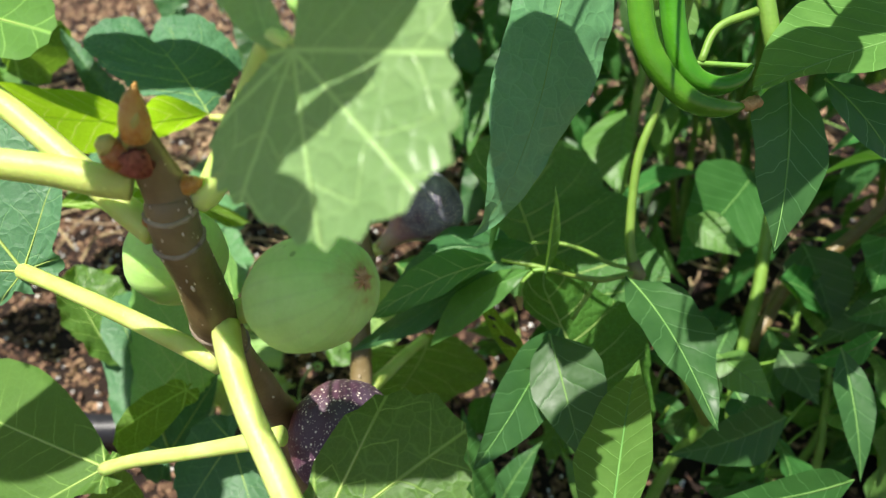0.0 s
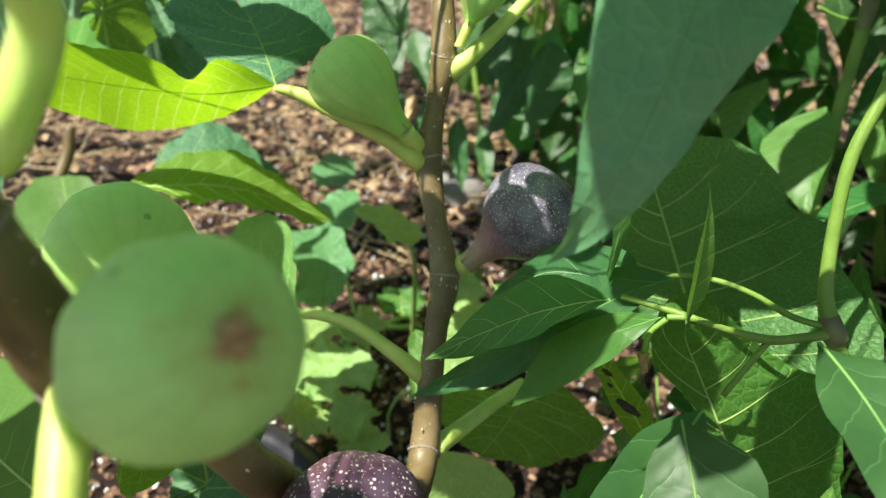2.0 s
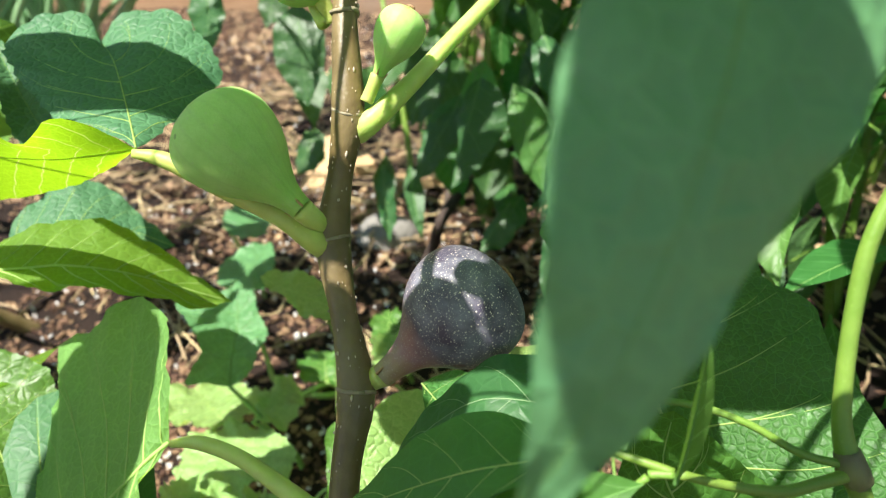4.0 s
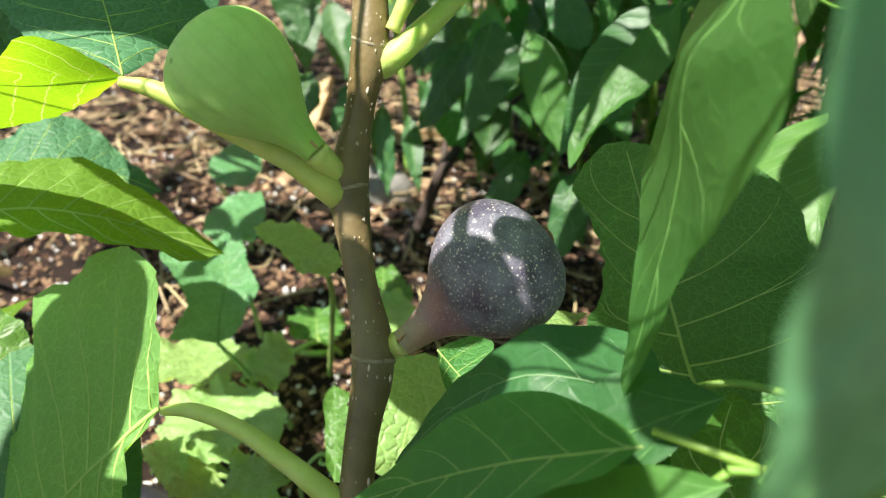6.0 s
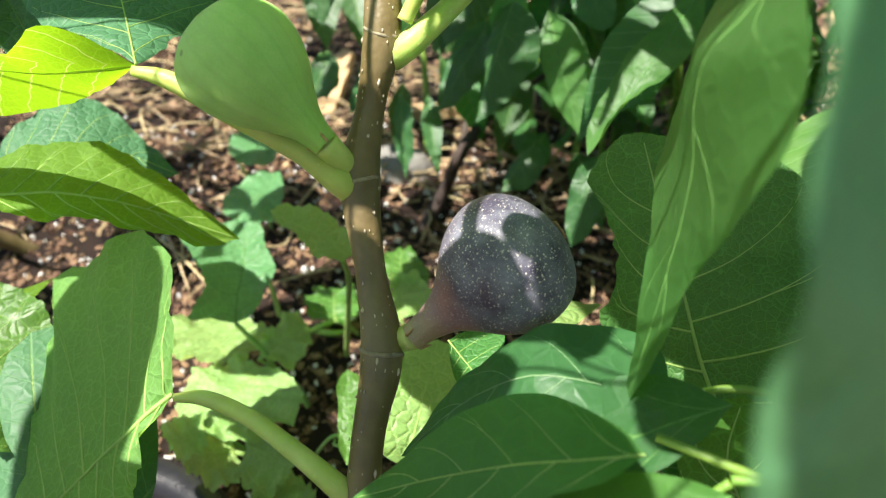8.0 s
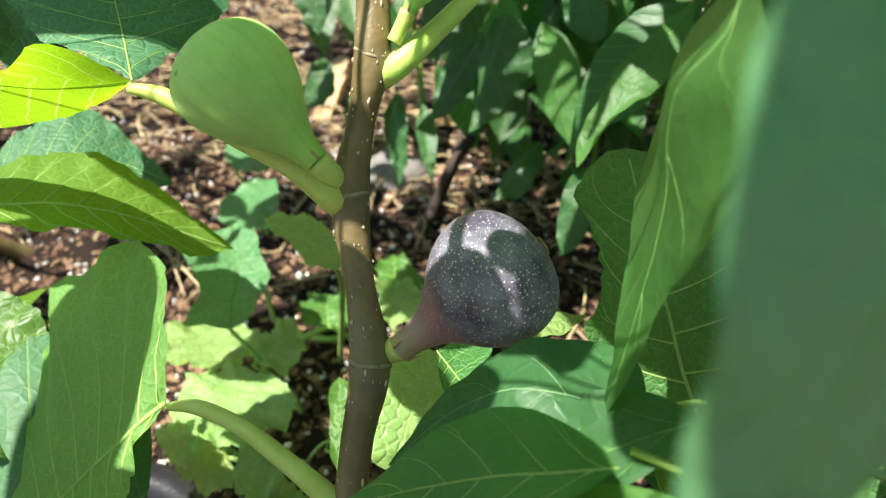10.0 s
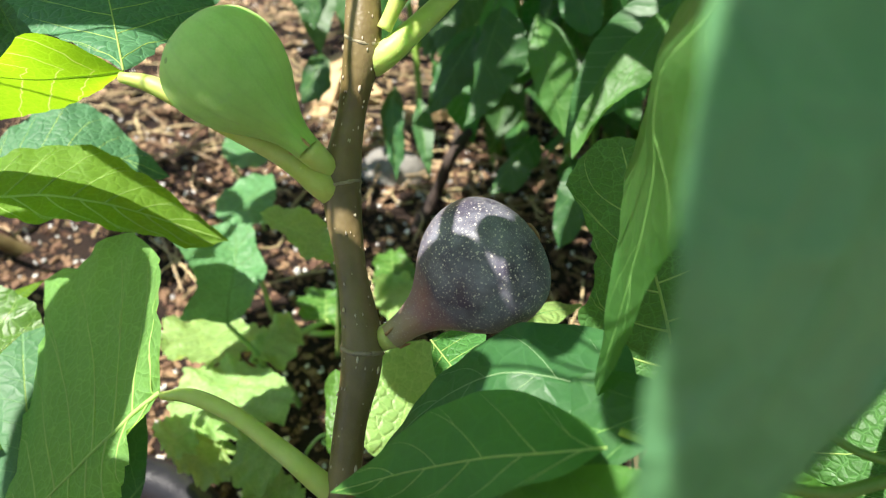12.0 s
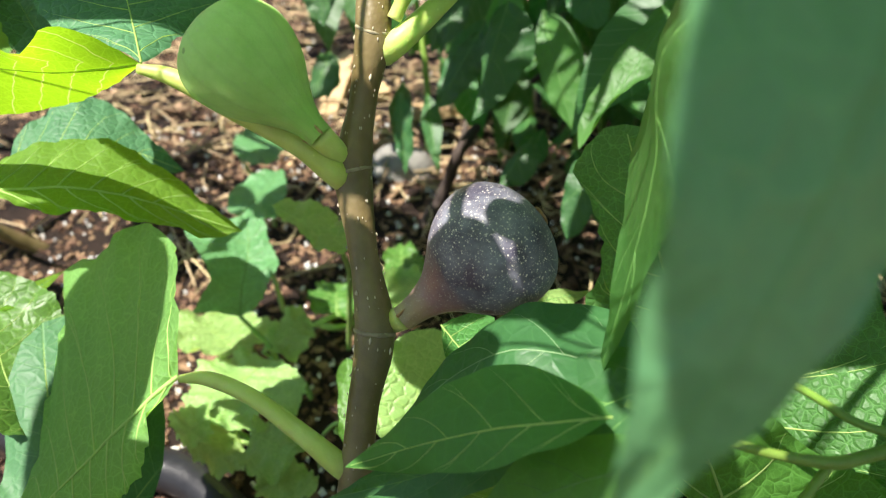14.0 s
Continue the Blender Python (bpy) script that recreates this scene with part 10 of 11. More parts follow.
PEPPER_LOW.part("petiole", tube([(0.1412, 0.5879, 0.1027), (0.1048, 0.5528, 0.1468), (0.0683, 0.5177, 0.1749)], (0.0011, 0.001, 0.0009), 6, 3), PEPPER_STALK)
lance_leaf(PEPPER_LOW, (0.3406, 0.6710, 0.1631), (0.3138, 0.6463, 0.1296), (0.3544, 0.6842, 0.1309), PEPPER_DARK, seed=188, fold=9, arch=0.11, wave=0.1, vein=0.0006, full=0.9)
PEPPER_LOW.part("petiole", tube([(0.3186, 0.6159, 0.1725), (0.3296, 0.6434, 0.1758), (0.3406, 0.6710, 0.1631)], (0.0011, 0.001, 0.0009), 6, 3), PEPPER_STALK)
lance_leaf(PEPPER_LOW, (0.2041, 0.4555, 0.0996), (0.2350, 0.4316, 0.1231), (0.2242, 0.4694, 0.1012), PEPPER_DARK, seed=189, fold=9, arch=0.04, wave=0.1, vein=0.0006, full=0.9)
PEPPER_LOW.part("petiole", tube([(0.2347, 0.5421, 0.0708), (0.2194, 0.4988, 0.0932), (0.2041, 0.4555, 0.0996)], (0.0011, 0.001, 0.0009), 6, 3), PEPPER_STALK)
lance_leaf(PEPPER_LOW, (0.3408, 0.5647, -0.0122), (0.3134, 0.5139, -0.0362), (0.3534, 0.5631, -0.0425), PEPPER_LIGHT, seed=190, fold=9, arch=0.11, wave=0.1, vein=0.0006, full=0.9)
PEPPER_LOW.part("petiole", tube([(0.3029, 0.5673, 0.0682), (0.3218, 0.5660, 0.0360), (0.3408, 0.5647, -0.0122)], (0.0011, 0.001, 0.0009), 6, 3), PEPPER_STALK)
lance_leaf(PEPPER_LOW, (0.4124, 0.5512, 0.0309), (0.4625, 0.5595, -0.0175), (0.4455, 0.5691, 0.0098), PEPPER_DARK, seed=191, fold=9, arch=0.09, wave=0.1, vein=0.0006, full=0.9)
PEPPER_LOW.part("petiole", tube([(0.3176, 0.5257, 0.0896), (0.3650, 0.5384, 0.0683), (0.4124, 0.5512, 0.0309)], (0.0011, 0.001, 0.0009), 6, 3), PEPPER_STALK)
lance_leaf(PEPPER_LOW, (0.1549, 0.5894, -0.0250), (0.1726, 0.5818, -0.0913), (0.1759, 0.5971, -0.0538), PEPPER_LEAF, seed=192, fold=9, arch=0.04, wave=0.1, vein=0.0006, full=0.9)
PEPPER_LOW.part("petiole", tube([(0.1399, 0.5475, -0.0005), (0.1474, 0.5685, -0.0047), (0.1549, 0.5894, -0.0250)], (0.0011, 0.001, 0.0009), 6, 3), PEPPER_STALK)
lance_leaf(PEPPER_LOW, (0.2878, 0.5757, 0.1238), (0.3353, 0.5812, 0.0511), (0.3276, 0.6040, 0.0871), PEPPER_LEAF, seed=193, fold=9, arch=0.05, wave=0.1, vein=0.0006, full=0.9)
PEPPER_LOW.part("petiole", tube([(0.3088, 0.5855, 0.1073), (0.2983, 0.5806, 0.1235), (0.2878, 0.5757, 0.1238)], (0.0011, 0.001, 0.0009), 6, 3), PEPPER_STALK)
lance_leaf(PEPPER_LOW, (0.1404, 0.6414, 0.0468), (0.1135, 0.6390, -0.0126), (0.1452, 0.6471, 0.0113), PEPPER_LEAF, seed=194, fold=9, arch=0.08, wave=0.1, vein=0.0006, full=0.9)
PEPPER_LOW.part("petiole", tube([(0.1538, 0.5792, 0.0839), (0.1471, 0.6103, 0.0734), (0.1404, 0.6414, 0.0468)], (0.0011, 0.001, 0.0009), 6, 3), PEPPER_STALK)
lance_leaf(PEPPER_LOW, (0.2754, 0.4540, 0.1714), (0.2831, 0.4130, 0.1783), (0.2876, 0.4486, 0.1739), PEPPER_LIGHT, seed=195, fold=9, arch=0.12, wave=0.1, vein=0.0006, full=0.9)
PEPPER_LOW.part("petiole", tube([(0.2969, 0.4999, 0.1602), (0.2861, 0.4770, 0.1738), (0.2754, 0.4540, 0.1714)], (0.0011, 0.001, 0.0009), 6, 3), PEPPER_STALK)
lance_leaf(PEPPER_LOW, (0.3787, 0.6236, 0.1812), (0.3711, 0.5904, 0.1462), (0.3919, 0.6200, 0.1636), PEPPER_LIGHT, seed=196, fold=9, arch=0.06, wave=0.1, vein=0.0006, full=0.9)
PEPPER_LOW.part("petiole", tube([(0.3186, 0.6159, 0.1725), (0.3486, 0.6197, 0.1849), (0.3787, 0.6236, 0.1812)], (0.0011, 0.001, 0.0009), 6, 3), PEPPER_STALK)
lance_leaf(PEPPER_LOW, (0.1788, 0.6748, 0.1050), (0.1714, 0.6605, 0.0548), (0.1885, 0.6737, 0.0824), PEPPER_LEAF, seed=197, fold=9, arch=0.1, wave=0.1, vein=0.0006, full=0.9)
PEPPER_LOW.part("petiole", tube([(0.1412, 0.5879, 0.1027), (0.1600, 0.6313, 0.1119), (0.1788, 0.6748, 0.1050)], (0.0011, 0.001, 0.0009), 6, 3), PEPPER_STALK)
lance_leaf(PEPPER_LOW, (0.3537, 0.6263, 0.1539), (0.3483, 0.6257, 0.1037), (0.3773, 0.6482, 0.1167), PEPPER_LEAF, seed=198, fold=9, arch=0.08, wave=0.1, vein=0.0006, full=0.9)
PEPPER_LOW.part("petiole", tube([(0.3186, 0.6159, 0.1725), (0.3362, 0.6211, 0.1712), (0.3537, 0.6263, 0.1539)], (0.0011, 0.001, 0.0009), 6, 3), PEPPER_STALK)
lance_leaf(PEPPER_LOW, (0.1006, 0.4597, 0.1044), (0.1477, 0.4616, 0.0353), (0.1302, 0.4705, 0.0860), PEPPER_LIGHT, seed=199, fold=9, arch=0.1, wave=0.1, vein=0.0006, full=0.9)
PEPPER_LOW.part("petiole", tube([(0.0917, 0.5740, 0.0451), (0.0962, 0.5168, 0.0827), (0.1006, 0.4597, 0.1044)], (0.0011, 0.001, 0.0009), 6, 3), PEPPER_STALK)
lance_leaf(PEPPER_LOW, (0.3563, 0.5051, 0.1392), (0.3026, 0.5064, 0.1232), (0.3451, 0.5055, 0.1154), PEPPER_LEAF, seed=200, fold=9, arch=0.11, wave=0.1, vein=0.0006, full=0.9)
PEPPER_LOW.part("petiole", tube([(0.3286, 0.5379, 0.1268), (0.3425, 0.5215, 0.1410), (0.3563, 0.5051, 0.1392)], (0.0011, 0.001, 0.0009), 6, 3), PEPPER_STALK)
lance_leaf(PEPPER_LOW, (0.4456, 0.6807, 0.1372), (0.4516, 0.6626, 0.0898), (0.4711, 0.6910, 0.1110), PEPPER_DARK, seed=201, fold=9, arch=0.06, wave=0.1, vein=0.0006, full=0.9)
PEPPER_LOW.part("petiole", tube([(0.3186, 0.6159, 0.1725), (0.3821, 0.6483, 0.1628), (0.4456, 0.6807, 0.1372)], (0.0011, 0.001, 0.0009), 6, 3), PEPPER_STALK)
lance_leaf(PEPPER_LOW, (0.1764, 0.5447, 0.0098), (0.1566, 0.5191, -0.0452), (0.1870, 0.5399, -0.0213), PEPPER_LIGHT, seed=202, fold=9, arch=0.05, wave=0.1, vein=0.0006, full=0.9)
PEPPER_LOW.part("petiole", tube([(0.1914, 0.5530, 0.0276), (0.1839, 0.5489, 0.0267), (0.1764, 0.5447, 0.0098)], (0.0011, 0.001, 0.0009), 6, 3), PEPPER_STALK)
lance_leaf(PEPPER_LOW, (0.1961, 0.4535, 0.1987), (0.1467, 0.4142, 0.1785), (0.1920, 0.4490, 0.1724), PEPPER_DARK, seed=203, fold=9, arch=0.09, wave=0.1, vein=0.0006, full=0.9)
PEPPER_LOW.part("petiole", tube([(0.2962, 0.5043, 0.1804), (0.2462, 0.4789, 0.1975), (0.1961, 0.4535, 0.1987)], (0.0011, 0.001, 0.0009), 6, 3), PEPPER_STALK)
lance_leaf(PEPPER_LOW, (0.0987, 0.5373, -0.0068), (0.0505, 0.5561, -0.0672), (0.0883, 0.5439, -0.0411), PEPPER_LEAF, seed=204, fold=9, arch=0.05, wave=0.1, vein=0.0006, full=0.9)
PEPPER_LOW.part("petiole", tube([(0.1158, 0.5607, 0.0223), (0.1072, 0.5490, 0.0158), (0.0987, 0.5373, -0.0068)], (0.0011, 0.001, 0.0009), 6, 3), PEPPER_STALK)
lance_leaf(PEPPER_LOW, (0.1422, 0.5800, 0.0356), (0.0803, 0.5595, 0.0208), (0.1280, 0.5726, 0.0098), PEPPER_LIGHT, seed=205, fold=9, arch=0.07, wave=0.1, vein=0.0006, full=0.9)
PEPPER_LOW.part("petiole", tube([(0.1158, 0.5607, 0.0223), (0.1290, 0.5704, 0.0370), (0.1422, 0.5800, 0.0356)], (0.0011, 0.001, 0.0009), 6, 3), PEPPER_STALK)
lance_leaf(PEPPER_LOW, (0.0971, 0.6520, 0.0982), (0.1242, 0.6074, 0.0650), (0.1239, 0.6572, 0.0812), PEPPER_LIGHT, seed=206, fold=9, arch=0.05, wave=0.1, vein=0.0006, full=0.9)
PEPPER_LOW.part("petiole", tube([(0.1412, 0.5879, 0.1027), (0.1192, 0.6199, 0.1084), (0.0971, 0.6520, 0.0982)], (0.0011, 0.001, 0.0009), 6, 3), PEPPER_STALK)
lance_leaf(PEPPER_LOW, (0.1074, 0.5858, -0.0543), (0.1038, 0.5777, -0.1084), (0.1194, 0.5985, -0.0917), PEPPER_DARK, seed=207, fold=9, arch=0.04, wave=0.1, vein=0.0006, full=0.9)
PEPPER_LOW.part("petiole", tube([(0.1399, 0.5475, -0.0005), (0.1237, 0.5666, -0.0194), (0.1074, 0.5858, -0.0543)], (0.0011, 0.001, 0.0009), 6, 3), PEPPER_STALK)
lance_leaf(PEPPER_LOW, (0.4357, 0.6088, 0.0575), (0.4154, 0.5560, 0.0473), (0.4432, 0.5951, 0.0507), PEPPER_LEAF, seed=208, fold=9, arch=0.03, wave=0.1, vein=0.0006, full=0.9)
PEPPER_LOW.part("petiole", tube([(0.3088, 0.5855, 0.1073), (0.3723, 0.5971, 0.0904), (0.4357, 0.6088, 0.0575)], (0.0011, 0.001, 0.0009), 6, 3), PEPPER_STALK)
lance_leaf(PEPPER_LOW, (0.0783, 0.6168, 0.0079), (0.1348, 0.6266, -0.0352), (0.1051, 0.6436, -0.0143), PEPPER_LEAF, seed=209, fold=9, arch=0.07, wave=0.1, vein=0.0006, full=0.9)
PEPPER_LOW.part("petiole", tube([(0.0917, 0.5740, 0.0451), (0.0850, 0.5954, 0.0345), (0.0783, 0.6168, 0.0079)], (0.0011, 0.001, 0.0009), 6, 3), PEPPER_STALK)
lance_leaf(PEPPER_LOW, (0.1405, 0.4897, 0.1109), (0.1421, 0.4602, 0.0797), (0.1545, 0.4848, 0.0961), PEPPER_LIGHT, seed=210, fold=9, arch=0.06, wave=0.1, vein=0.0006, full=0.9)
PEPPER_LOW.part("petiole", tube([(0.1538, 0.5792, 0.0839), (0.1472, 0.5344, 0.1054), (0.1405, 0.4897, 0.1109)], (0.0011, 0.001, 0.0009), 6, 3), PEPPER_STALK)
lance_leaf(PEPPER_LOW, (0.2310, 0.5519, 0.1116), (0.1885, 0.5183, 0.0899), (0.2332, 0.5600, 0.0771), PEPPER_LIGHT, seed=211, fold=9, arch=0.06, wave=0.1, vein=0.0006, full=0.9)
PEPPER_LOW.part("petiole", tube([(0.2185, 0.5560, 0.1055), (0.2248, 0.5540, 0.1166), (0.2310, 0.5519, 0.1116)], (0.0011, 0.001, 0.0009), 6, 3), PEPPER_STALK)
lance_leaf(PEPPER_LOW, (0.0978, 0.5434, 0.2272), (0.1085, 0.5137, 0.1805), (0.1206, 0.5579, 0.1991), PEPPER_LIGHT, seed=212, fold=9, arch=0.03, wave=0.1, vein=0.0006, full=0.9)
PEPPER_LOW.part("petiole", tube([(0.1915, 0.5791, 0.1635), (0.1446, 0.5612, 0.2033), (0.0978, 0.5434, 0.2272)], (0.0011, 0.001, 0.0009), 6, 3), PEPPER_STALK)
lance_leaf(PEPPER_LOW, (0.0629, 0.6529, 0.1082), (0.0156, 0.6117, 0.1123), (0.0505, 0.6479, 0.0907), PEPPER_LIGHT, seed=213, fold=9, arch=0.06, wave=0.1, vein=0.0006, full=0.9)
PEPPER_LOW.part("petiole", tube([(0.0757, 0.5828, 0.0602), (0.0693, 0.6179, 0.0922), (0.0629, 0.6529, 0.1082)], (0.0011, 0.001, 0.0009), 6, 3), PEPPER_STALK)
lance_leaf(PEPPER_LOW, (0.3206, 0.6073, 0.1341), (0.2791, 0.5493, 0.1035), (0.3186, 0.5868, 0.1163), PEPPER_LIGHT, seed=214, fold=9, arch=0.12, wave=0.1, vein=0.0006, full=0.9)
PEPPER_LOW.part("petiole", tube([(0.3147, 0.6037, 0.1464), (0.3177, 0.6055, 0.1482), (0.3206, 0.6073, 0.1341)], (0.0011, 0.001, 0.0009), 6, 3), PEPPER_STALK)
lance_leaf(PEPPER_LOW, (0.1104, 0.5828, 0.2000), (0.0641, 0.5288, 0.2074), (0.1021, 0.5838, 0.1780), PEPPER_LIGHT, seed=215, fold=9, arch=0.06, wave=0.1, vein=0.0006, full=0.9)
PEPPER_LOW.part("petiole", tube([(0.1915, 0.5791, 0.1635), (0.1509, 0.5810, 0.1898), (0.1104, 0.5828, 0.2000)], (0.0011, 0.001, 0.0009), 6, 3), PEPPER_STALK)
lance_leaf(PEPPER_LOW, (0.0632, 0.5816, 0.1279), (0.0226, 0.5726, 0.1250), (0.0510, 0.5890, 0.1086), PEPPER_DARK, seed=216, fold=9, arch=0.05, wave=0.1, vein=0.0006, full=0.9)
PEPPER_LOW.part("petiole", tube([(0.0757, 0.5828, 0.0602), (0.0694, 0.5822, 0.1021), (0.0632, 0.5816, 0.1279)], (0.0011, 0.001, 0.0009), 6, 3), PEPPER_STALK)
lance_leaf(PEPPER_LOW, (0.4483, 0.6209, 0.0344), (0.4204, 0.5688, -0.0030), (0.4565, 0.6036, 0.0159), PEPPER_LEAF, seed=217, fold=9, arch=0.08, wave=0.1, vein=0.0006, full=0.9)
PEPPER_LOW.part("petiole", tube([(0.3029, 0.5673, 0.0682), (0.3756, 0.5941, 0.0593), (0.4483, 0.6209, 0.0344)], (0.0011, 0.001, 0.0009), 6, 3), PEPPER_STALK)
lance_leaf(PEPPER_LOW, (0.2008, 0.5550, 0.1953), (0.1583, 0.5494, 0.1626), (0.1927, 0.5501, 0.1748), PEPPER_LIGHT, seed=218, fold=9, arch=0.05, wave=0.1, vein=0.0006, full=0.9)
PEPPER_LOW.part("petiole", tube([(0.1915, 0.5791, 0.1635), (0.1961, 0.5670, 0.1874), (0.2008, 0.5550, 0.1953)], (0.0011, 0.001, 0.0009), 6, 3), PEPPER_STALK)
lance_leaf(PEPPER_LOW, (0.1019, 0.5636, 0.2160), (0.0842, 0.5842, 0.1664), (0.1043, 0.5783, 0.1891), PEPPER_LEAF, seed=219, fold=9, arch=0.12, wave=0.1, vein=0.0006, full=0.9)
PEPPER_LOW.part("petiole", tube([(0.1915, 0.5791, 0.1635), (0.1467, 0.5714, 0.1978), (0.1019, 0.5636, 0.2160)], (0.0011, 0.001, 0.0009), 6, 3), PEPPER_STALK)
lance_leaf(PEPPER_LOW, (0.2049, 0.5160, 0.1350), (0.2539, 0.5278, 0.0668), (0.2372, 0.5365, 0.1093), PEPPER_LEAF, seed=220, fold=9, arch=0.05, wave=0.1, vein=0.0006, full=0.9)
PEPPER_LOW.part("petiole", tube([(0.2185, 0.5560, 0.1055), (0.2117, 0.5360, 0.1283), (0.2049, 0.5160, 0.1350)], (0.0011, 0.001, 0.0009), 6, 3), PEPPER_STALK)
lance_leaf(PEPPER_LOW, (0.3119, 0.4843, 0.2028), (0.3041, 0.4217, 0.1795), (0.3290, 0.4731, 0.1902), PEPPER_LIGHT, seed=221, fold=9, arch=0.11, wave=0.1, vein=0.0006, full=0.9)
PEPPER_LOW.part("petiole", tube([(0.2962, 0.5043, 0.1804), (0.3041, 0.4943, 0.1996), (0.3119, 0.4843, 0.2028)], (0.0011, 0.001, 0.0009), 6, 3), PEPPER_STALK)
lance_leaf(PEPPER_LOW, (0.3565, 0.5148, 0.0798), (0.2990, 0.4944, 0.0767), (0.3517, 0.5194, 0.0520), PEPPER_DARK, seed=222, fold=9, arch=0.07, wave=0.1, vein=0.0006, full=0.9)
PEPPER_LOW.part("petiole", tube([(0.3176, 0.5257, 0.0896), (0.3370, 0.5202, 0.0927), (0.3565, 0.5148, 0.0798)], (0.0011, 0.001, 0.0009), 6, 3), PEPPER_STALK)
lance_leaf(PEPPER_LOW, (0.2289, 0.6143, 0.1433), (0.2737, 0.6094, 0.1348), (0.2491, 0.6235, 0.1446), PEPPER_DARK, seed=223, fold=9, arch=0.05, wave=0.1, vein=0.0006, full=0.9)
PEPPER_LOW.part("petiole", tube([(0.2023, 0.5698, 0.1403), (0.2156, 0.5921, 0.1498), (0.2289, 0.6143, 0.1433)], (0.0011, 0.001, 0.0009), 6, 3), PEPPER_STALK)

# ---- small things on the soil ----
def stone(name, at, size, seed, label):
    rng = random.Random(seed)
    bm = bmesh.new()
    bmesh.ops.create_icosphere(bm, subdivisions=4, radius=1.0)
    off = rng.uniform(0, 50)
    for v in bm.verts:
        n = v.co.normalized()
        v.co = n * (1 + 0.22 * noise.noise(n * 1.4 + Vector((off, 0, 0))) + 0.05 * noise.noise(n * 5 + Vector((off, 3, 0))))
        v.co = Vector((v.co.x * size[0], v.co.y * size[1], v.co.z * size[2]))
    me = bpy.data.meshes.new(name)
    bm.to_mesh(me)
    bm.free()
    me.polygons.foreach_set("use_smooth", [True] * len(me.polygons))
    me.materials.append(STONE)
    ob = new(name, me)
    ob.location = at
    return tagged(ob, label, "stone")


stone("stone", STONE_AT, (0.046, 0.040, 0.036), 4, "rounded grey stone half sunk in the mulch")


def splinter(name, line, width, thick, seed, label, category, material):
    """A rough split piece of timber between two places."""
    a, b = Vector(line[0]), Vector(line[1])
    rng = random.Random(seed)
    bm = bmesh.new()
    rings = []
    for k in range(9):
        q = k / 8
        w, t = width * (1 - 0.25 * q) * rng.uniform(0.9, 1.05), thick * (1 - 0.3 * q) * rng.uniform(0.85, 1.05)
        rings.append([bm.verts.new((sx * w / 2 + rng.uniform(-1, 1) * 0.002, sy * t / 2 + rng.uniform(-1, 1) * 0.002, q * (b - a).length + (rng.uniform(-0.012, 0.012) if k == 8 else 0))) for sx, sy in ((-1, -1), (0, -1.1), (1, -1), (1, 1), (0, 0.9), (-1, 1))])
    for r0, r1 in zip(rings, rings[1:]):
        for i in range(6):
            bm.faces.new((r0[i], r0[(i + 1) % 6], r1[(i + 1) % 6], r1[i]))
    bm.faces.new(rings[0][::-1])
    bm.faces.new(rings[-1])
    me = bpy.data.meshes.new(name)
    bm.to_mesh(me)
    bm.free()
    me.materials.append(material)
    ob = new(name, me)
    ob.matrix_world = Matrix.Translation(a) @ (b - a).to_track_quat("Z", "Y").to_matrix().to_4x4()
    return tagged(ob, label, category)


splinter("wooden_stake", STAKE_LINE, 0.040, 0.020, 2, "split pale wooden stake standing in the mulch", "stake", STAKE)
for k, (dx, dy, turn, l) in enumerate(((0.0, 0.0, 0.3, 0.11), (0.07, 0.05, 1.2, 0.08), (-0.06, 0.06, 2.2, 0.07))):
    p = Vector(BLOCK_AT) + Vector((dx, dy, 0))
    p.z = bed_height(p.x, p.y) + 0.012
    splinter("wood_offcut", (p, p + Vector((l * math.cos(turn), l * math.sin(turn), 0.008))), 0.035, 0.018, 7 + k, "pale split wood offcut lying on the mulch", "wood", STAKE)

DEAD = Thing("dead_twig", TWIG_LINES[0][0], "dark dry twig standing among the peppers", "twig")
DEAD.part("twig", tube(TWIG_LINES[0], (0.008, 0.007, 0.0065, 0.005, 0.003), 9, 6, 0.2), TWIG)
DEAD.part("twig", tube(TWIG_LINES[1], (0.005, 0.004, 0.002), 8, 5, 0.2), TWIG)


def onion(at, seed, count):
    """A clump of hollow upright leaves."""
    rng = random.Random(seed)
    clump = Thing("onion_plant", (at[0], at[1], bed_height(at[0], at[1])), "clump of upright blue-green onion leaves", "onion plant", "onions")
    for _ in range(count):
        a, lean, l = rng.uniform(0, 6.3), rng.uniform(0.05, 0.7), rng.uniform(0.30, 0.52)
        x, y = at[0] + rng.uniform(-0.05, 0.05), at[1] + rng.uniform(-0.05, 0.05)
        z = bed_height(x, y) - 0.005
        line = [(x + l * lean * q * q * math.cos(a), y + l * lean * q * q * math.sin(a), z + l * q * (1 - 0.25 * lean * q)) for q in (0, 0.3, 0.6, 0.85, 1.0)]
        clump.part("leaf", tube(line, (0.006, 0.0075, 0.007, 0.0045, 0.0010), 8, 4), ONION_LEAF)


ONION = Vector(ONION_AT)
for k, (dx, dy) in enumerate(((0, 0), (-0.16, 0.06), (0.10, 0.16), (-0.05, 0.22), (-0.30, 0.15))):
    onion((ONION.x + dx, ONION.y + dy), 30 + k, 22)


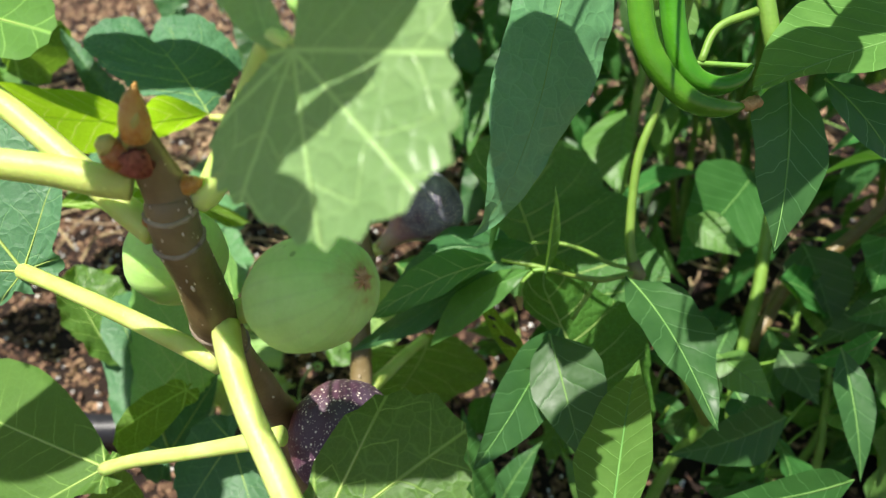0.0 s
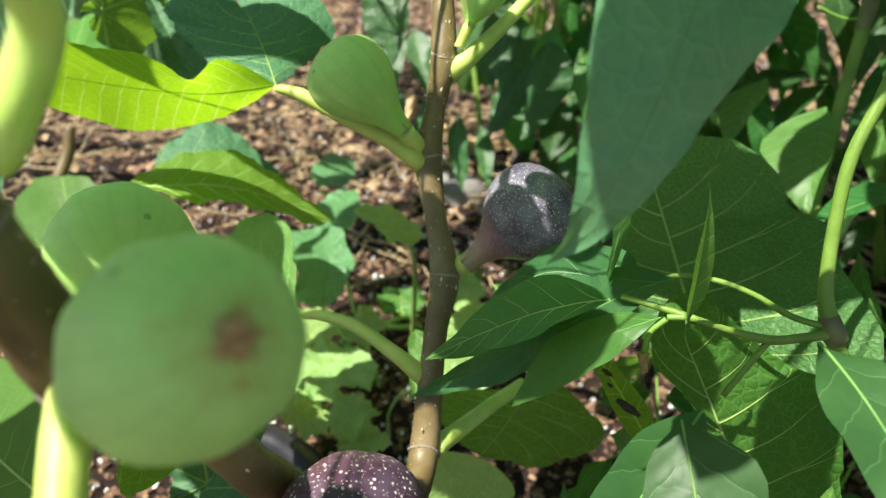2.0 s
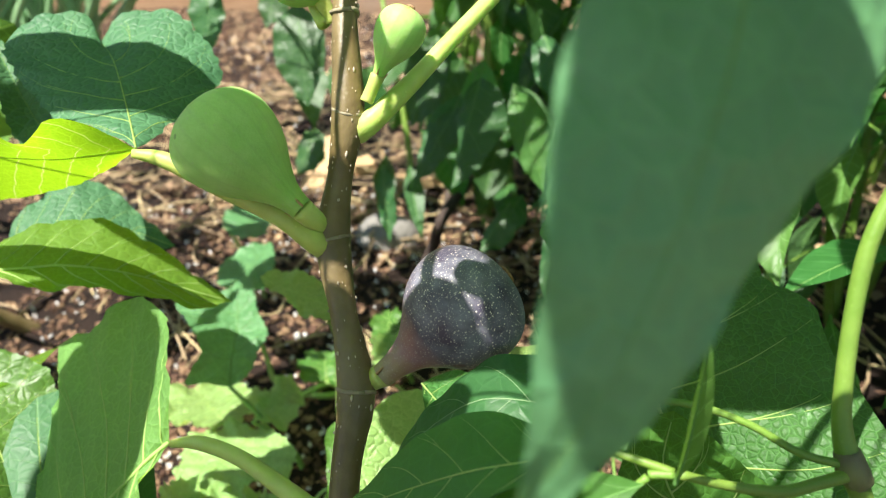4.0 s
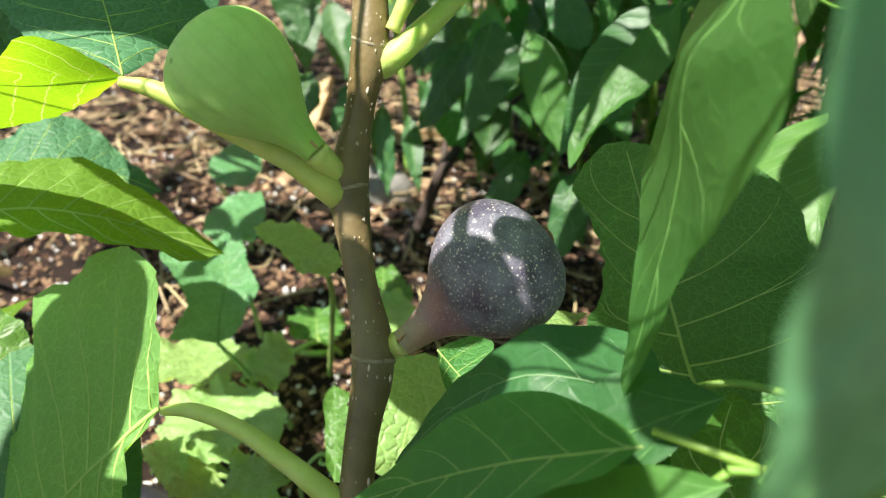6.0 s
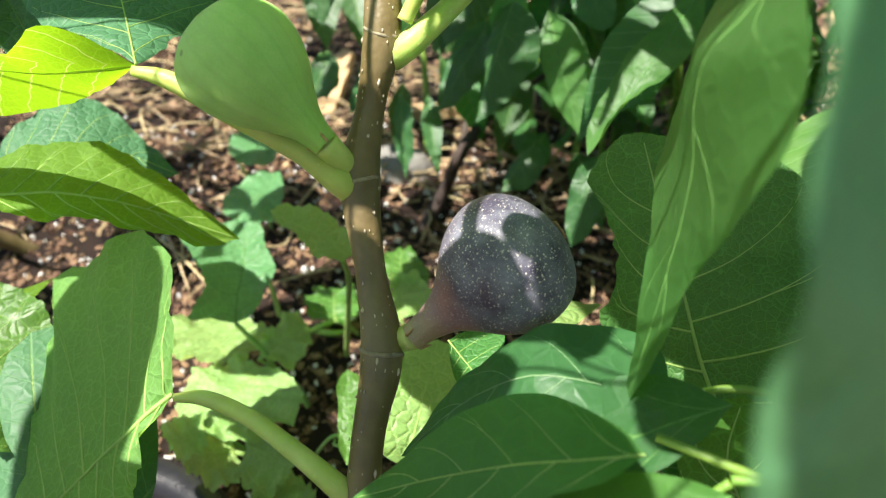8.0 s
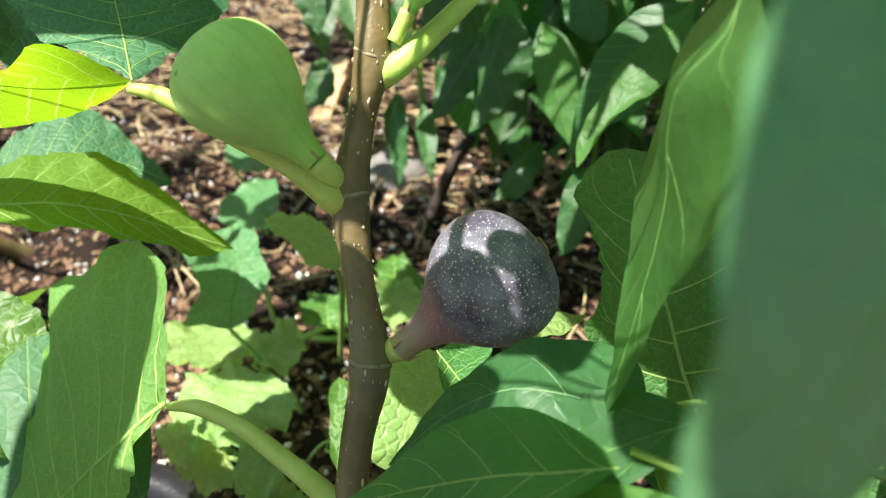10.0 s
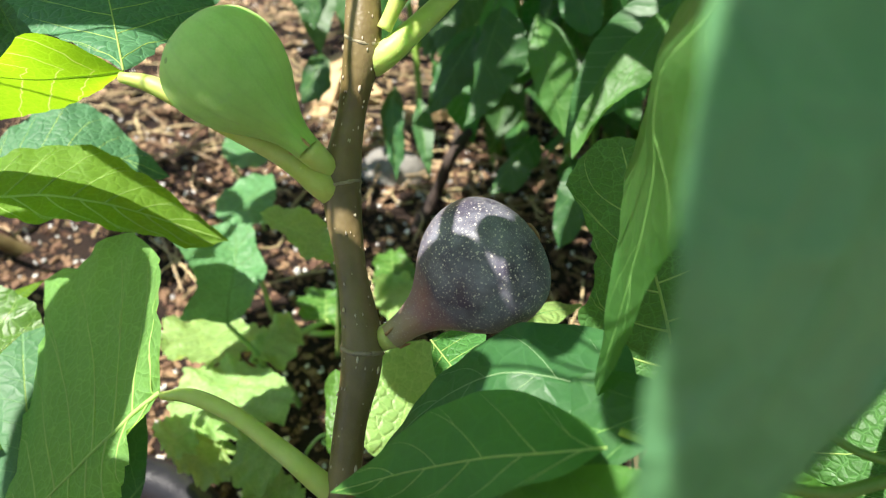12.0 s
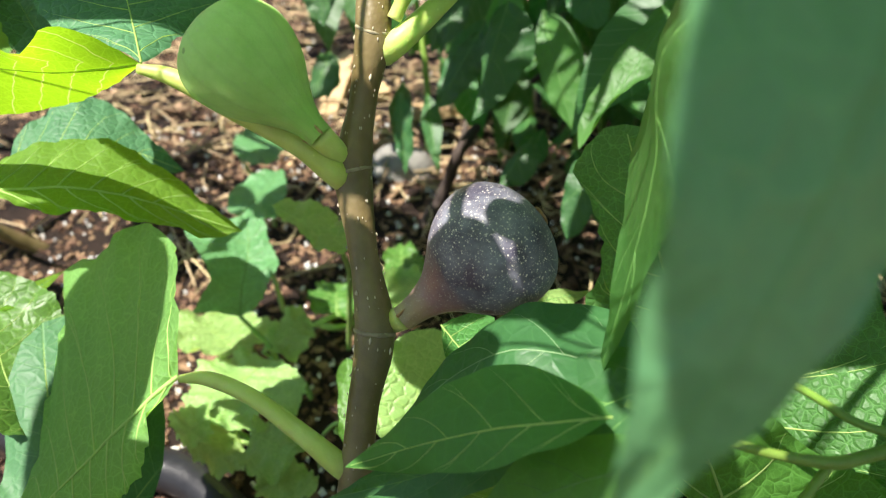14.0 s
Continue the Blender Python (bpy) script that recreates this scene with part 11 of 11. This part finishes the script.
# ---- the pepper bushes behind ----
def pepper_patterns():
    made = []
    rng = random.Random(77)
    for k in range(10):
        pat = Pattern()
        w = rng.uniform(0.13, 0.19)
        lance_leaf(pat, (0, 0, 0), (0, 1, 0), (-w, 0.34, 0), (PEPPER_DARK, PEPPER_LEAF, PEPPER_DARK, PEPPER_LEAF, PEPPER_DARK)[k % 5], arch=rng.uniform(0.06, 0.20), fold=rng.uniform(5, 24), wave=0.10, seed=200 + k, detail=0.55, vein=0.006)
        made.append(pat)
    for pat in made:
        for _, me in pat.made:
            for loop in me.uv_layers[0].data:
                loop.uv = loop.uv * 0.09
    return made


PATTERNS = pepper_patterns()


def bush(at, height, radius, count, seed, low=0.08, keep=lambda p: True, stems=4, foot=None):
    """A pepper bush: forked stems and many hanging leaves."""
    rng = random.Random(seed)
    z0 = bed_height(at[0], at[1])
    root = foot or at
    plant = Thing("pepper_plant", (root[0], root[1], bed_height(root[0], root[1])), "leafy green chili pepper plant with long pointed leaves", "pepper plant", "pepper plants")
    tips = []
    for k in range(stems):
        a, r = 6.28 * k / stems + rng.uniform(-0.4, 0.4), radius * rng.uniform(0.25, 0.7)
        line = [(at[0] + 0.01 * math.cos(a), at[1] + 0.01 * math.sin(a), z0 - 0.01)]
        if foot:
            fx, fy = foot[0] + 0.02 * math.cos(a), foot[1] + 0.02 * math.sin(a)
            line = [(fx, fy, bed_height(fx, fy) - 0.01), (fx + 0.15 * (at[0] - fx), fy + 0.15 * (at[1] - fy), 0.30), (fx + 0.5 * (at[0] - fx), fy + 0.5 * (at[1] - fy), 0.50)]
        for q in (0.7, 0.85, 1.0) if foot else (0.35, 0.7, 1.0):
            line.append((at[0] + r * q * math.cos(a) + rng.uniform(-0.02, 0.02), at[1] + r * q * math.sin(a) + rng.uniform(-0.02, 0.02), z0 + height * 0.95 * q))
        if foot or all(keep(Vector(p)) for p in line):
            plant.part("stem", tube(line, np.linspace(0.005, 0.002, len(line)), 9, 6), PEPPER_STALK)
        tips.append(spline(line, 8))
    for _ in range(count):
        stem = rng.choice(tips)
        s = stem[min(len(stem) - 1, int(len(stem) * rng.random()))]
        if s[2] < z0 + low:
            continue
        a = rng.uniform(0, 6.28)
        off = rng.uniform(0.02, radius * 0.55)
        p = Vector((s[0] + off * math.cos(a), s[1] + off * math.sin(a), s[2] + rng.uniform(-0.02, 0.04)))
        down = rng.uniform(0.3, 2.6)
        way = Vector((math.cos(a), math.sin(a), -down)).normalized()
        size = rng.uniform(0.075, 0.14)
        if not keep(p) or not keep(p + way * size):
            continue
        q = way.to_track_quat("Y", "Z").to_matrix().to_4x4()
        rng.choice(PATTERNS).hang(plant, Matrix.Translation(p) @ q @ pose(0, 0, 0, 0, rng.uniform(-35, 35), 0) @ Matrix.Scale(size, 4))
        plant.part("petiole", tube([s, (Vector(s) + p) / 2 + Vector((0, 0, 0.006)), p], (0.0011, 0.001, 0.0009), 5, 3), PEPPER_STALK)
    return plant


def open_view(p):
    """Keeps the space between the path and the figs free."""
    return p.z > 0.52 or p.y > 0.66 + max(0.0, 0.18 - p.x) * 1.3 or p.x > 0.06 + 0.31 * (p.y - 0.19) + 0.05


for k, (x, y, h, r, n) in enumerate((
    (-0.22, 1.60, 0.45, 0.14, 60), (-0.10, 1.12, 0.62, 0.17, 150), (0.11, 1.04, 0.66, 0.18, 160), (0.30, 0.92, 0.58, 0.19, 120),
    (0.50, 0.78, 0.52, 0.20, 110), (0.42, 1.30, 0.66, 0.20, 100), (0.72, 1.05, 0.62, 0.20, 90), (0.08, 1.50, 0.60, 0.18, 100), (0.44, 0.52, 0.50, 0.15, 110),
)):
    bush((x, y), h, r, n, 400 + k, keep=open_view)

# unseen upper crowns, added over the path and the soil to cast dappled shade
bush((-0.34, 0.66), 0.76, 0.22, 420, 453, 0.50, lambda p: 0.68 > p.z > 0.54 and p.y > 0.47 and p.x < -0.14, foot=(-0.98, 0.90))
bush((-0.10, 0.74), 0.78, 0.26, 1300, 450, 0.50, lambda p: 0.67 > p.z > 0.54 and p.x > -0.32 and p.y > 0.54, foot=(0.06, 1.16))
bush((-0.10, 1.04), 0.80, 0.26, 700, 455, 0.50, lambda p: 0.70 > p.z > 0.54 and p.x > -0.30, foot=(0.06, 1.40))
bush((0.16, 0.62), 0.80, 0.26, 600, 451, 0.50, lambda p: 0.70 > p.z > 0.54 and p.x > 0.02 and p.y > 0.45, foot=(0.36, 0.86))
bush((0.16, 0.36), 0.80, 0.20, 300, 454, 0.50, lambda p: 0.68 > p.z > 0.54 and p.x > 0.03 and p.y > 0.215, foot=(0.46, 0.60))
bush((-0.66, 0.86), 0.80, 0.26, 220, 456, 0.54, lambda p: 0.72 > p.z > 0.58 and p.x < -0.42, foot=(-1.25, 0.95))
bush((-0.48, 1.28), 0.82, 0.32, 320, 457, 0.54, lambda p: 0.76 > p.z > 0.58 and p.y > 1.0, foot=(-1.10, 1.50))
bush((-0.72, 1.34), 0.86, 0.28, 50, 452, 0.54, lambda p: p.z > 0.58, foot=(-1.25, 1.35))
